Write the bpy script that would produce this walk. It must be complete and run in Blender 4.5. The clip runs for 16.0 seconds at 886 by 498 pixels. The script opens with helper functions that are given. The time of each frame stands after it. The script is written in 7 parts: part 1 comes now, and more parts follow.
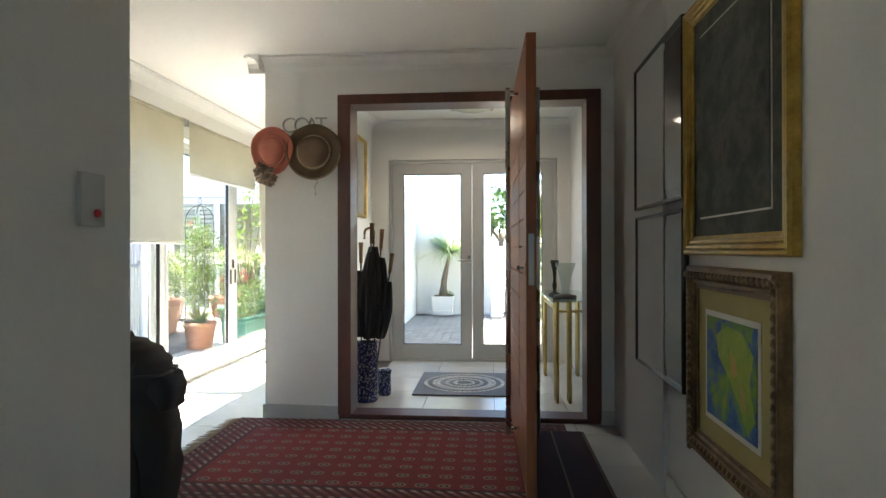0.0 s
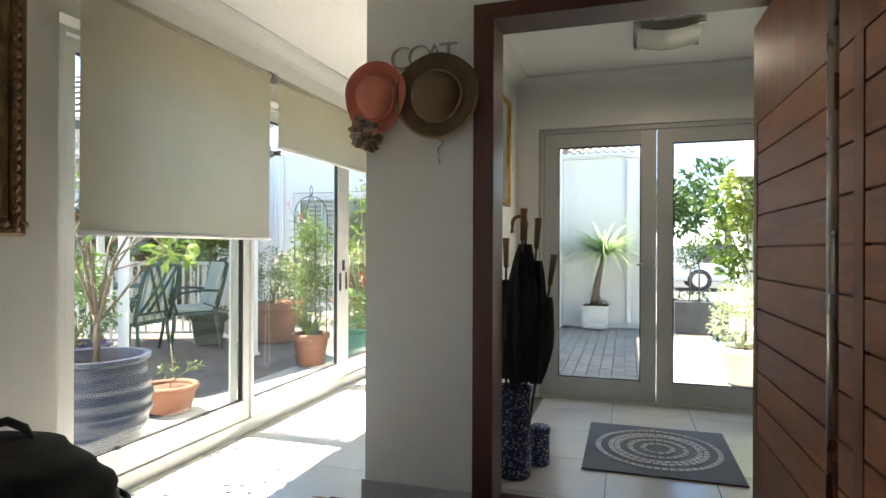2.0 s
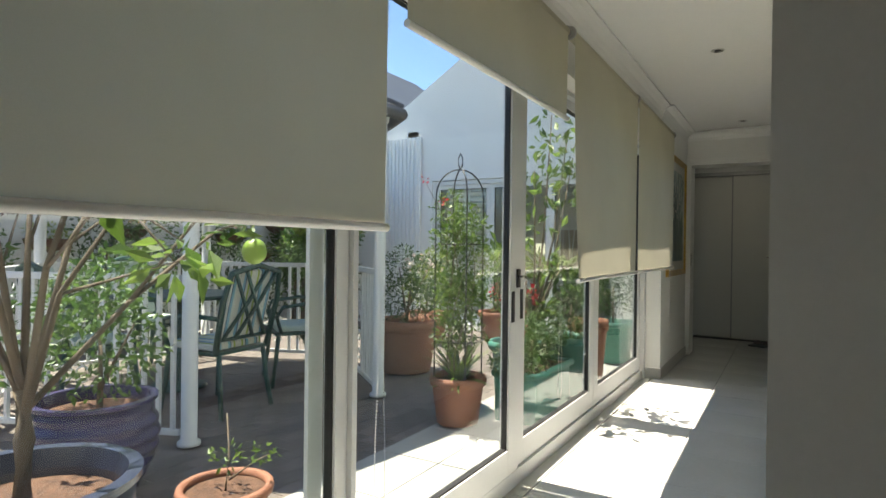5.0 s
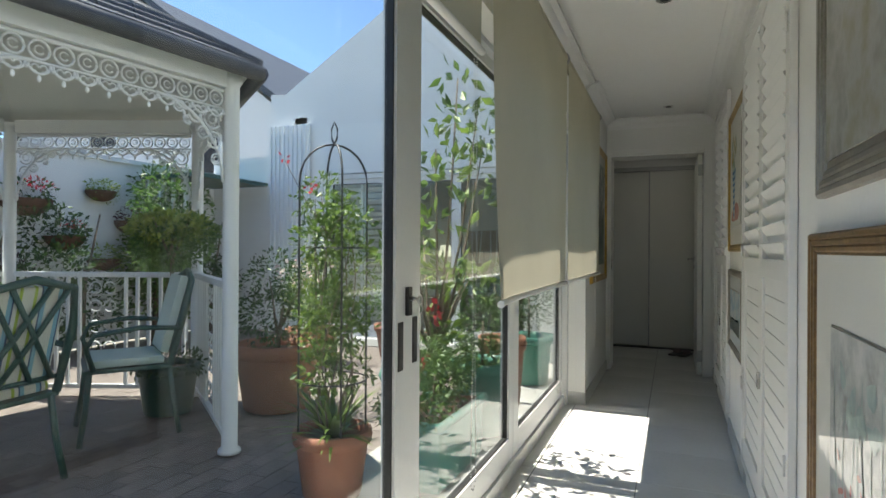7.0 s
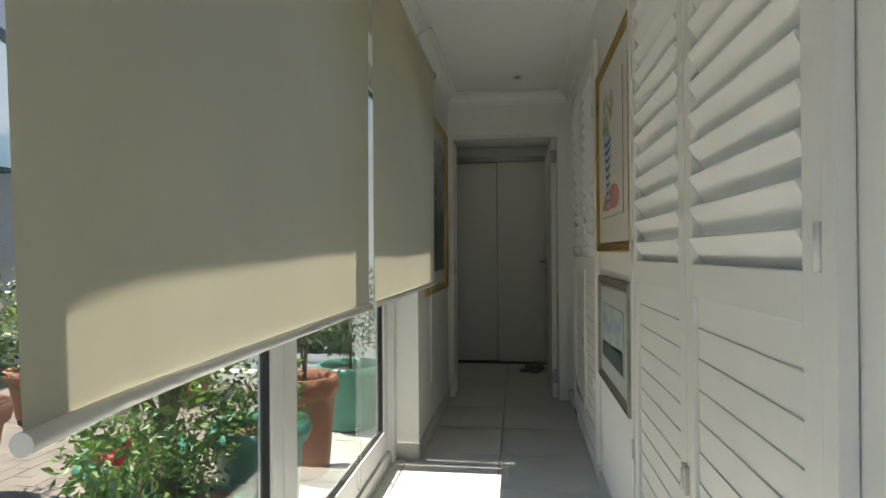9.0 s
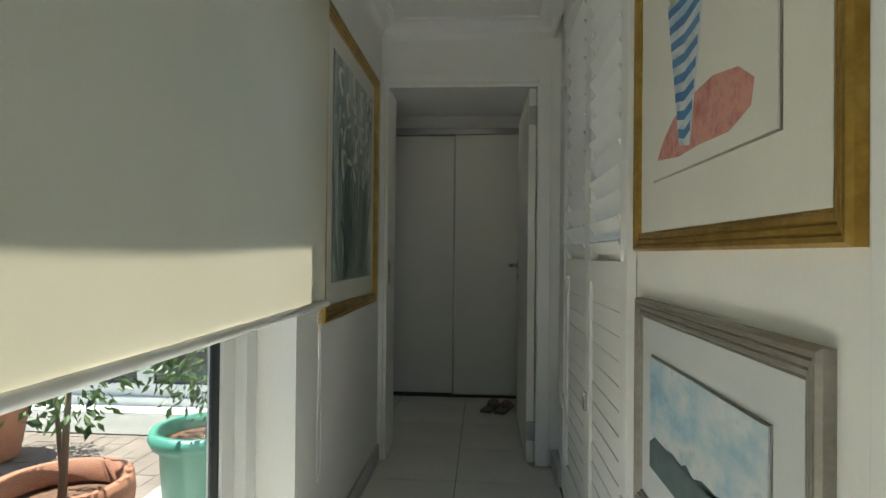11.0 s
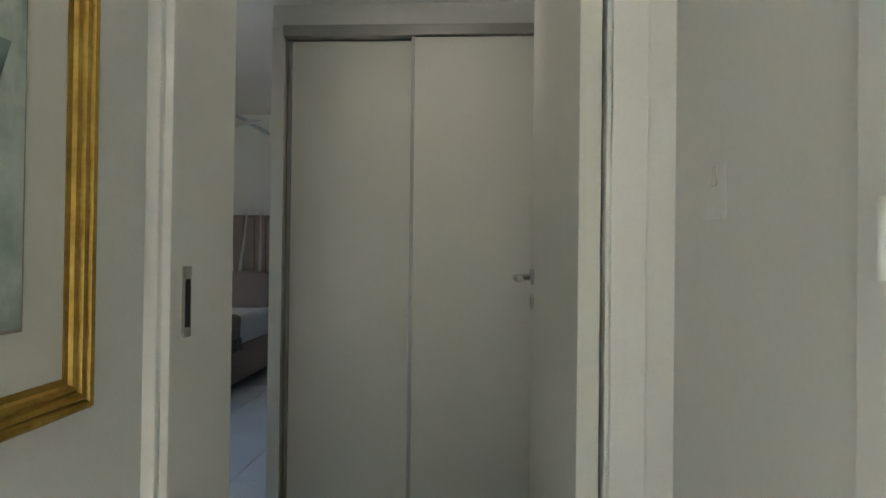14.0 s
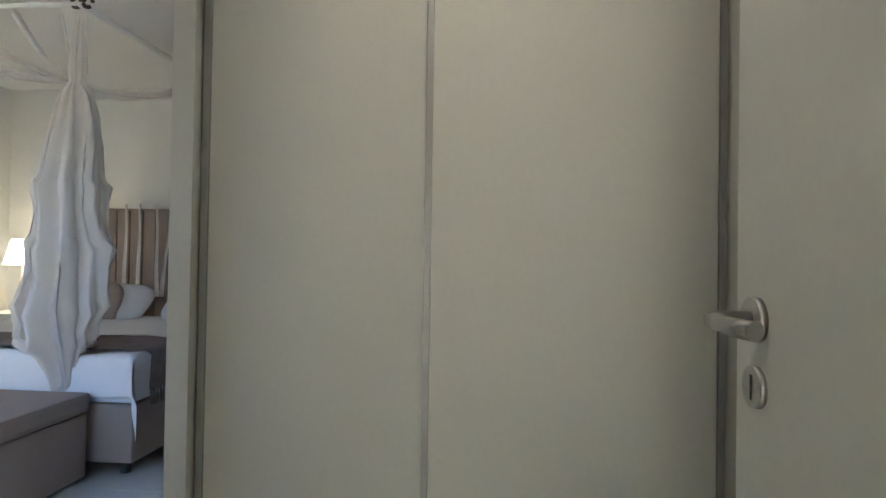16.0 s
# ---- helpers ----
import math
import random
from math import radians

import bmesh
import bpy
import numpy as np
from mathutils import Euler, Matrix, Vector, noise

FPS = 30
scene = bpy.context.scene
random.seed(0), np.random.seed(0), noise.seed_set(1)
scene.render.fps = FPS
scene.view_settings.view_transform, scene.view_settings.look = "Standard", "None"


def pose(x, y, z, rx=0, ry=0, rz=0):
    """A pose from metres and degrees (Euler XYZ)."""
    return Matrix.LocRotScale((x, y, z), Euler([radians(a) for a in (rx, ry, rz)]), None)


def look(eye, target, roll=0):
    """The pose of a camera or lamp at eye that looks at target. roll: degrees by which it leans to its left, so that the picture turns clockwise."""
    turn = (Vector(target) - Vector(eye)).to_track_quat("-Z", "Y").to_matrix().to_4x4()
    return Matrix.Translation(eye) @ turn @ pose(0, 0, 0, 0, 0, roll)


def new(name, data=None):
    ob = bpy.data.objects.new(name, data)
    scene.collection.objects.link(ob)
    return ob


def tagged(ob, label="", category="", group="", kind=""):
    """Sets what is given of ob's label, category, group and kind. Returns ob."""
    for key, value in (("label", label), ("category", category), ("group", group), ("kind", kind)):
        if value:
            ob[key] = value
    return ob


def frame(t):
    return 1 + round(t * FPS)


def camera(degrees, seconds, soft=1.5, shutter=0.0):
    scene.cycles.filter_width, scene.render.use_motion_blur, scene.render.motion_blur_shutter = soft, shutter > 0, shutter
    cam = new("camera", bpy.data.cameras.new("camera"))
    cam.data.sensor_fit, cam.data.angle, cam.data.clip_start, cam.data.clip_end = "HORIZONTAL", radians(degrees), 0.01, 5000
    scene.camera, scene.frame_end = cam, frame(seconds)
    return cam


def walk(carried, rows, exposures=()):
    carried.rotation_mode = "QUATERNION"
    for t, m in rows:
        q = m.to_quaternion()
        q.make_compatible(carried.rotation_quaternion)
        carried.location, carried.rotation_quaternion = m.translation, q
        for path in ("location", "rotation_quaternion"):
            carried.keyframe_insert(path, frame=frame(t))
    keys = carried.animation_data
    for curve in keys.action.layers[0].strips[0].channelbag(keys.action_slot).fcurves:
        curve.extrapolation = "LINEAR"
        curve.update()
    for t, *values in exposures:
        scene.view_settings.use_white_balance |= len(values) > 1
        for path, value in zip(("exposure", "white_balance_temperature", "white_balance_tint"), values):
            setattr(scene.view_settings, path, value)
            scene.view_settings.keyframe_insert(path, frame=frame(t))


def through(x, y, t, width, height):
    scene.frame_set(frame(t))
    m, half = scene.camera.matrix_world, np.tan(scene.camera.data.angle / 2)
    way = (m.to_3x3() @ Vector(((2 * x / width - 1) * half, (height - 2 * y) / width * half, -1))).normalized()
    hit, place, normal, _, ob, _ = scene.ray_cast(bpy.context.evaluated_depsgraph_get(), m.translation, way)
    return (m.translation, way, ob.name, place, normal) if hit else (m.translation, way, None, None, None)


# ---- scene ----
cam = camera(74.2, 16.0)
PATH = [
    (0, (0.425, 0.28, 1.099), (0.262, 2.274, 1.104), -0.1),
    (0.5, (0.34, 0.637, 1.095), (0.112, 2.624, 1.103), -0.08),
    (1, (0.269, 1.025, 1.1), (-0.081, 2.995, 1.105), -0.06),
    (1.5, (0.153, 1.371, 1.096), (-0.343, 3.309, 1.1), 0.12),
    (2, (0.041, 1.673, 1.099), (-0.559, 3.581, 1.102), 0.23),
    (2.5, (-0.083, 1.993, 1.097), (-0.796, 3.861, 1.102), 0.3),
    (3, (-0.253, 2.259, 1.114), (-1.091, 4.075, 1.106), 0.6),
    (3.5, (-0.454, 2.5, 1.106), (-1.378, 4.274, 1.112), 0.5),
    (4, (-0.674, 2.783, 1.108), (-1.656, 4.525, 1.108), 0.61),
    (6.3, (-1.336, 4.026, 1.131), (-2.361, 5.744, 1.125), 0.75),
    (6.5, (-1.361, 4.098, 1.136), (-2.321, 5.853, 1.131), 0.65),
    (7, (-1.391, 4.321, 1.125), (-2.124, 6.182, 1.128), 0.35),
    (7.5, (-1.402, 4.609, 1.13), (-1.969, 6.527, 1.133), 0.1),
    (8, (-1.447, 4.9, 1.124), (-1.893, 6.85, 1.128), 0.12),
    (8.5, (-1.493, 5.198, 1.13), (-1.808, 7.172, 1.138), -0.1),
    (9, (-1.442, 5.529, 1.126), (-1.698, 7.512, 1.14), -0.4),
    (9.2, (-1.429, 5.67, 1.139), (-1.667, 7.656, 1.146), -0.7),
    (11.5, (-1.424, 7.294, 1.111), (-1.552, 9.29, 1.13), 0.7),
    (12, (-1.389, 7.637, 1.119), (-1.514, 9.633, 1.138), 0.6),
    (12.5, (-1.376, 7.982, 1.112), (-1.5, 9.978, 1.129), 0.7),
    (13, (-1.373, 8.338, 1.124), (-1.5, 10.334, 1.14), 0.7),
    (13.5, (-1.348, 8.691, 1.128), (-1.48, 10.687, 1.142), 0.6),
    (14, (-1.375, 9.023, 1.115), (-1.49, 11.019, 1.133), 0.7),
    (14.5, (-1.387, 9.336, 1.121), (-1.535, 11.33, 1.135), 0.7),
    (15, (-1.391, 9.633, 1.115), (-1.546, 11.627, 1.136), 0.8),
    (15.5, (-1.424, 9.915, 1.108), (-1.569, 11.91, 1.132), 0.8),
    (16, (-1.511, 10.194, 1.113), (-1.676, 12.187, 1.144), 0.9),
]
EXPOSURES = [(0.0, 3.72, 7150, 13), (1.5, 3.2, 7250, 12), (2.5, 2.78, 7250, 11), (3.3, 2.4, 7250, 10), (4.0, 2.02, 7250, 9), (6.5, 1.62, 6650, 10), (7.5, 1.6, 6600, 9), (9.0, 1.63, 6850, 9), (11.5, 2.27, 6600, 6), (12.3, 2.74, 6600, 6), (13.0, 3.02, 6750, 8), (14.5, 3.58, 6800, 12), (16.0, 4.0, 6900, 14)]
walk(cam, [(t, look(eye, target, roll)) for t, eye, target, roll in PATH], EXPOSURES)

# ---- world, sun ----
world = bpy.data.worlds.new("sky")
scene.world = world
world.use_nodes = True
wn = world.node_tree.nodes
sky = wn.new("ShaderNodeTexSky")
sky.sky_type, sky.sun_disc = "NISHITA", False
sky.sun_elevation, sky.sun_rotation = radians(69.4), radians(-90)
sky.air_density, sky.dust_density, sky.ozone_density = 0.85, 0.0, 5.0
world.node_tree.links.new(sky.outputs[0], wn["Background"].inputs[0])
wn["Background"].inputs[1].default_value = 0.10
sun = new("sun", bpy.data.lights.new("sun", "SUN"))
sun.data.energy, sun.data.angle, sun.data.color = 4.5, radians(0.53), (1.0, 0.95, 0.87)
sun.matrix_world = look((-3.75, 6.0, 10.0), (0.0, 6.0, 0.0))


def lamp(name, loc, size, power, colour=(1.0, 0.9, 0.75)):
    ob = new(name, bpy.data.lights.new(name, "AREA"))
    ob.data.shape, ob.data.size, ob.data.energy, ob.data.color = "DISK", size, power, colour
    ob.matrix_world = pose(*loc)
    return ob


lamp("vestibule_lamp", (0.26, 5.3, 2.19), 0.34, 0.45)
lamp("downlight_lamp", (-1.575, 10.93, 2.17), 0.03, 0.11, (1.0, 0.94, 0.85))
lamp("bedside_lamp", (-5.5, 14.9, 1.25), 0.16, 0.10, (1.0, 0.88, 0.72))


# ---- materials ----
class S:
    """A shader number with plain arithmetic."""

    def __init__(self, tree, socket):
        self.t, self.s = tree, socket

    def op(self, kind, *others):
        n = self.t.nodes.new("ShaderNodeMath")
        n.operation = kind
        for i, v in enumerate((self, *others)):
            if isinstance(v, S):
                self.t.links.new(v.s, n.inputs[i])
            else:
                n.inputs[i].default_value = v
        return S(self.t, n.outputs[0])

    def __add__(self, o):
        return self.op("ADD", o)

    def __sub__(self, o):
        return self.op("SUBTRACT", o)

    def __mul__(self, o):
        return self.op("MULTIPLY", o)


class Mat:
    def __init__(self, name):
        self.m = bpy.data.materials.new(name)
        self.m.use_nodes = True
        self.t = self.m.node_tree
        self.b = self.t.nodes["Principled BSDF"]
        self.tc = self.t.nodes.new("ShaderNodeTexCoord")

    def node(self, kind, **values):
        n = self.t.nodes.new(kind)
        for k, v in values.items():
            n.inputs[k].default_value = v
        return n

    def link(self, a, b):
        self.t.links.new(a.s if isinstance(a, S) else a, b)

    def coords(self, scale=(1, 1, 1)):
        n = self.node("ShaderNodeMapping")
        n.inputs["Scale"].default_value = scale
        self.link(self.tc.outputs["Object"], n.inputs[0])
        return n.outputs[0]

    def xyz(self):
        n = self.node("ShaderNodeSeparateXYZ")
        self.link(self.tc.outputs["Object"], n.inputs[0])
        return [S(self.t, o) for o in n.outputs]

    def noise(self, scale, detail=5, stretch=(1, 1, 1), rough=0.55):
        n = self.node("ShaderNodeTexNoise", Scale=scale, Detail=detail, Roughness=rough)
        self.link(self.coords(stretch), n.inputs["Vector"])
        return S(self.t, n.outputs["Fac"])

    def ramp(self, fac, *stops):
        n = self.node("ShaderNodeValToRGB")
        r = n.color_ramp
        while len(r.elements) < len(stops):
            r.elements.new(0.5)
        for e, (p, c) in zip(r.elements, stops):
            e.position, e.color = p, (*c, 1)
        self.link(fac, n.inputs[0])
        return n.outputs[0]

    def mix(self, fac, a, b):
        n = self.node("ShaderNodeMix")
        n.data_type = "RGBA"
        for v, i in ((fac, 0), (a, 6), (b, 7)):
            if isinstance(v, (tuple, float, int)):
                n.inputs[i].default_value = (*v, 1) if isinstance(v, tuple) else v
            else:
                self.link(v, n.inputs[i])
        return n.outputs[2]

    def bump(self, height, strength=0.2, distance=0.01):
        n = self.node("ShaderNodeBump", Strength=strength, Distance=distance)
        self.link(height, n.inputs["Height"])
        self.link(n.outputs[0], self.b.inputs["Normal"])


def surface(name, a, b, scale=3.0, rough=0.5, grain=60.0, bump=0.1, metal=0.0, stretch=(1, 1, 1), vary=0.0, rvary=0.12, depth=0.003, coat=0.0):
    """Two colours over large stains and fine grain, with relief and uneven gloss."""
    k = Mat(name)
    big, fine = k.noise(scale, 4, stretch), k.noise(grain, 4, stretch)
    fac = big * 0.65 + fine * 0.35
    colour = k.ramp(fac, (0.32, a), (0.68, b))
    if vary:
        info = k.node("ShaderNodeObjectInfo")
        h = k.node("ShaderNodeHueSaturation")
        k.link(S(k.t, info.outputs["Random"]) * (2 * vary) + (1 - vary), h.inputs["Value"])
        k.link(colour, h.inputs["Color"])
        colour = h.outputs[0]
    k.link(colour, k.b.inputs["Base Color"])
    k.link(big * rvary + (rough - rvary / 2), k.b.inputs["Roughness"])
    k.b.inputs["Metallic"].default_value = metal
    k.b.inputs["Coat Weight"].default_value = coat
    k.b.inputs["Coat Roughness"].default_value = 0.06
    if bump:
        k.bump(fine, bump, depth)
    return k.m


def leafy(name, a, b, through=0.35):
    """Leaves: colour varies leaf by leaf, and light comes through them."""
    k = Mat(name)
    geo = k.node("ShaderNodeNewGeometry")
    c = k.ramp(S(k.t, geo.outputs["Random Per Island"]), (0.0, a), (1.0, b))
    k.link(c, k.b.inputs["Base Color"])
    k.b.inputs["Roughness"].default_value = 0.45
    t = k.node("ShaderNodeBsdfTranslucent")
    k.link(c, t.inputs[0])
    m = k.node("ShaderNodeMixShader", Fac=through)
    k.link(k.b.outputs[0], m.inputs[1])
    k.link(t.outputs[0], m.inputs[2])
    k.link(m.outputs[0], k.t.nodes["Material Output"].inputs[0])
    return k.m


def cloth(name, a, b, through=0.4, weave=500.0, scale=2.0):
    k = Mat(name)
    c = k.ramp(k.noise(scale, 3) * 0.6 + k.noise(weave, 2) * 0.4, (0.3, a), (0.7, b))
    k.link(c, k.b.inputs["Base Color"])
    k.b.inputs["Roughness"].default_value = 0.85
    k.bump(k.noise(weave, 2), 0.25, 0.0008)
    t = k.node("ShaderNodeBsdfTranslucent")
    k.link(c, t.inputs[0])
    m = k.node("ShaderNodeMixShader", Fac=through)
    k.link(k.b.outputs[0], m.inputs[1])
    k.link(t.outputs[0], m.inputs[2])
    k.link(m.outputs[0], k.t.nodes["Material Output"].inputs[0])
    return k.m


def glassy(name, tint=(0.93, 0.96, 0.95), gloss=0.9):
    """Thin window glass: clear, with a mirror share that grows at a slant."""
    k = Mat(name)
    tr = k.node("ShaderNodeBsdfTransparent", Color=(*tint, 1))
    gl = k.node("ShaderNodeBsdfGlossy", Color=(gloss, gloss, gloss, 1), Roughness=0.0)
    lw = k.node("ShaderNodeLayerWeight", Blend=0.5)
    m = k.node("ShaderNodeMixShader")
    k.link(S(k.t, lw.outputs["Facing"]).op("POWER", 5.0) * 0.9 + 0.035, m.inputs[0])
    k.link(tr.outputs[0], m.inputs[1])
    k.link(gl.outputs[0], m.inputs[2])
    k.link(m.outputs[0], k.t.nodes["Material Output"].inputs[0])
    return k.m


def glow(name, colour, strength):
    k = Mat(name)
    k.b.inputs["Base Color"].default_value = (*colour, 1)
    k.b.inputs["Emission Color"].default_value = (*colour, 1)
    k.b.inputs["Emission Strength"].default_value = strength
    return k.m


WALL = surface("painted plaster", (0.74, 0.74, 0.71), (0.80, 0.80, 0.77), 1.2, 0.6, 90, 0.12)
CEIL = surface("ceiling paint", (0.78, 0.78, 0.76), (0.82, 0.82, 0.80), 0.8, 0.7, 60, 0.06)
TRIM = surface("white gloss enamel", (0.76, 0.76, 0.73), (0.82, 0.82, 0.79), 2.0, 0.38, 120, 0.05)
SHUT = surface("shutter enamel", (0.74, 0.74, 0.72), (0.79, 0.79, 0.77), 3.0, 0.42, 140, 0.05)
DOORP = surface("cream door enamel", (0.66, 0.66, 0.60), (0.72, 0.72, 0.66), 1.0, 0.45, 70, 0.05)
ALU = surface("white powder coated aluminium", (0.62, 0.64, 0.63), (0.70, 0.71, 0.70), 2.0, 0.4, 160, 0.03)
ALUG = surface("grey aluminium", (0.46, 0.47, 0.46), (0.54, 0.55, 0.54), 2.0, 0.45, 160, 0.03)
TRACK = surface("satin aluminium track", (0.36, 0.36, 0.35), (0.45, 0.45, 0.44), 6.0, 0.48, 200, 0.03, 0.7)
TILE = surface("glazed cream floor tile", (0.60, 0.60, 0.57), (0.68, 0.68, 0.65), 2.2, 0.20, 40, 0.03, vary=0.03)
GROUT = surface("dark grout", (0.10, 0.10, 0.10), (0.2, 0.2, 0.19), 9.0, 0.85, 80, 0.3)
SKIRT = surface("cream tile skirting", (0.52, 0.52, 0.49), (0.60, 0.60, 0.56), 4.0, 0.4, 60, 0.05)
MEST = surface("oiled red hardwood", (0.18, 0.050, 0.017), (0.38, 0.13, 0.048), 2.0, 0.5, 14, 0.12, stretch=(6, 6, 0.6), vary=0.08)
MESTD = surface("dark red hardwood frame", (0.062, 0.014, 0.008), (0.125, 0.034, 0.016), 2.0, 0.42, 14, 0.1, stretch=(5, 5, 0.6))
BOARD = surface("oiled red hardwood board", (0.22, 0.068, 0.024), (0.42, 0.155, 0.058), 2.0, 0.5, 12, 0.12, stretch=(5, 0.7, 7), vary=0.14)
STEEL = surface("brushed steel", (0.48, 0.47, 0.45), (0.6, 0.59, 0.57), 5.0, 0.28, 240, 0.05, 1.0)
ALUD = surface("dull cast letter metal", (0.30, 0.29, 0.28), (0.42, 0.41, 0.40), 6.0, 0.45, 120, 0.05, 0.6)
BRASS = surface("aged brass", (0.42, 0.30, 0.11), (0.62, 0.47, 0.20), 6.0, 0.3, 120, 0.08, 1.0)
GILT = surface("gilded wood", (0.34, 0.20, 0.04), (0.60, 0.40, 0.10), 12.0, 0.36, 90, 0.25, 0.75)
GILTD = surface("dark antique gilt", (0.10, 0.06, 0.03), (0.28, 0.17, 0.07), 14.0, 0.42, 80, 0.35, 0.4)
PEWTER = surface("silvered wood", (0.22, 0.20, 0.17), (0.36, 0.34, 0.29), 9.0, 0.4, 100, 0.15, 0.5)
BLACKF = surface("black lacquer frame", (0.015, 0.013, 0.012), (0.04, 0.032, 0.028), 6.0, 0.3, 100, 0.05)
MATB = surface("cream mount board", (0.66, 0.65, 0.58), (0.72, 0.71, 0.64), 3.0, 0.8, 200, 0.05, coat=0.6)
MATG = surface("pale blue grey mount board", (0.52, 0.55, 0.55), (0.60, 0.63, 0.63), 3.0, 0.8, 200, 0.05, coat=0.6)
OLIVEB = surface("olive yellow mount", (0.32, 0.26, 0.08), (0.40, 0.33, 0.12), 3.0, 0.7, 200, 0.1)
BLIND = cloth("sunscreen blind cloth", (0.52, 0.495, 0.37), (0.60, 0.57, 0.44), 0.32, 700)
NET = cloth("white mosquito net", (0.83, 0.81, 0.79), (0.90, 0.88, 0.86), 0.5, 220, 6)
LINEN = cloth("white bed linen", (0.72, 0.72, 0.74), (0.80, 0.80, 0.82), 0.05, 200)
TAUPE = cloth("taupe bed upholstery", (0.31, 0.235, 0.195), (0.39, 0.305, 0.26), 0.0, 380)
THROW = cloth("grey brown throw", (0.13, 0.10, 0.105), (0.22, 0.18, 0.18), 0.0, 120, 18)
GLASS = glassy("window glass")
GLASSG = glassy("green edged table glass", (0.78, 0.88, 0.85))
GLASSC = glassy("clear vase glass", (0.88, 0.92, 0.91))
MIRROR = surface("mirror", (0.85, 0.87, 0.86), (0.88, 0.9, 0.88), 1.0, 0.02, 10, 0, 1.0, rvary=0.01)
BLACKART = surface("dark print behind glass", (0.006, 0.006, 0.006), (0.035, 0.03, 0.025), 4.0, 0.5, 20, 0, coat=0.7)
BLACK = surface("black rubber seal", (0.010, 0.010, 0.010), (0.03, 0.03, 0.03), 9.0, 0.5, 100, 0.05)
COBALT = surface("cobalt glazed pot", (0.014, 0.020, 0.045), (0.030, 0.040, 0.080), 2.0, 0.35, 6, 0.0, coat=0.2)
PURPLE = surface("purple glazed pot", (0.03, 0.025, 0.08), (0.06, 0.05, 0.13), 3.0, 0.25, 40, 0.1)
TERRA = surface("weathered terracotta", (0.20, 0.075, 0.042), (0.33, 0.145, 0.085), 4.0, 0.75, 50, 0.3)
GREENP = surface("green plastic tub", (0.04, 0.17, 0.13), (0.07, 0.25, 0.19), 4.0, 0.4, 60, 0.08)
WHITEP = surface("white glazed planter", (0.62, 0.62, 0.60), (0.75, 0.75, 0.73), 4.0, 0.35, 60, 0.08)
CHARP = surface("charcoal planter box", (0.06, 0.06, 0.065), (0.11, 0.11, 0.115), 4.0, 0.6, 60, 0.2)
SOIL = surface("potting soil and bark", (0.05, 0.025, 0.015), (0.20, 0.10, 0.06), 30.0, 0.9, 90, 0.8, depth=0.02)
BARK = surface("grey brown bark", (0.10, 0.075, 0.05), (0.22, 0.17, 0.12), 14.0, 0.85, 60, 0.6, stretch=(1, 1, 0.3), depth=0.01)
STEM = surface("green stem", (0.10, 0.12, 0.04), (0.2, 0.2, 0.08), 14.0, 0.6, 60, 0.2)
LEAF = leafy("citrus leaf", (0.05, 0.11, 0.02), (0.20, 0.30, 0.05), 0.45)
LEAFD = leafy("dark shrub leaf", (0.02, 0.05, 0.015), (0.08, 0.15, 0.035))
LEAFM = leafy("mid green leaf", (0.04, 0.10, 0.02), (0.15, 0.25, 0.06))
LEAFY = leafy("yellow green leaf", (0.12, 0.20, 0.03), (0.38, 0.44, 0.09))
LEAFV = leafy("variegated leaf", (0.22, 0.32, 0.14), (0.62, 0.66, 0.48), 0.4)
SPIKE = leafy("blue green blade", (0.24, 0.36, 0.16), (0.50, 0.60, 0.36), 0.55)
PETALR = leafy("red petal", (0.45, 0.02, 0.03), (0.65, 0.06, 0.08))
PETALP = leafy("pale pink petal", (0.65, 0.42, 0.42), (0.75, 0.65, 0.62))
FRUIT = surface("green citrus fruit", (0.16, 0.28, 0.03), (0.28, 0.40, 0.06), 20.0, 0.4, 200, 0.2)
RENDER = surface("white exterior render", (0.68, 0.68, 0.66), (0.78, 0.78, 0.76), 0.9, 0.85, 50, 0.35, depth=0.006)
GAZW = surface("white garden enamel", (0.70, 0.71, 0.70), (0.78, 0.79, 0.78), 4.0, 0.45, 80, 0.1)
GAZC = surface("pale boarded lining", (0.50, 0.53, 0.50), (0.60, 0.62, 0.59), 4.0, 0.6, 80, 0.1)
ROOF = surface("dark slate tile", (0.035, 0.038, 0.045), (0.085, 0.088, 0.10), 6.0, 0.5, 60, 0.3, vary=0.2)
ROOFT = surface("brown concrete roof tile", (0.22, 0.17, 0.13), (0.36, 0.29, 0.23), 5.0, 0.7, 60, 0.3, vary=0.12)
PAVER = surface("grey brown paver", (0.115, 0.092, 0.078), (0.21, 0.172, 0.15), 6.0, 0.8, 60, 0.4, vary=0.18)
PAVES = surface("pale paving slab", (0.32, 0.31, 0.29), (0.42, 0.41, 0.38), 3.0, 0.7, 60, 0.3, vary=0.06)
# paler copy of PAVER: the court's missing sun and bounce put into the colour
COURT = surface("court paver lightened for missing sun", (0.19, 0.175, 0.16), (0.31, 0.285, 0.26), 6.0, 0.8, 60, 0.4, vary=0.14)
SAND = surface("jointing sand", (0.16, 0.14, 0.12), (0.28, 0.25, 0.21), 8.0, 0.95, 120, 0.5)
GREENM = surface("verdigris cast metal", (0.013, 0.052, 0.043), (0.032, 0.095, 0.079), 10.0, 0.45, 80, 0.2)
CUSH = surface("mint cushion cloth", (0.42, 0.52, 0.47), (0.55, 0.64, 0.58), 5.0, 0.9, 300, 0.3)
IRON = surface("dark wrought iron", (0.02, 0.022, 0.022), (0.05, 0.05, 0.05), 12.0, 0.5, 80, 0.2)
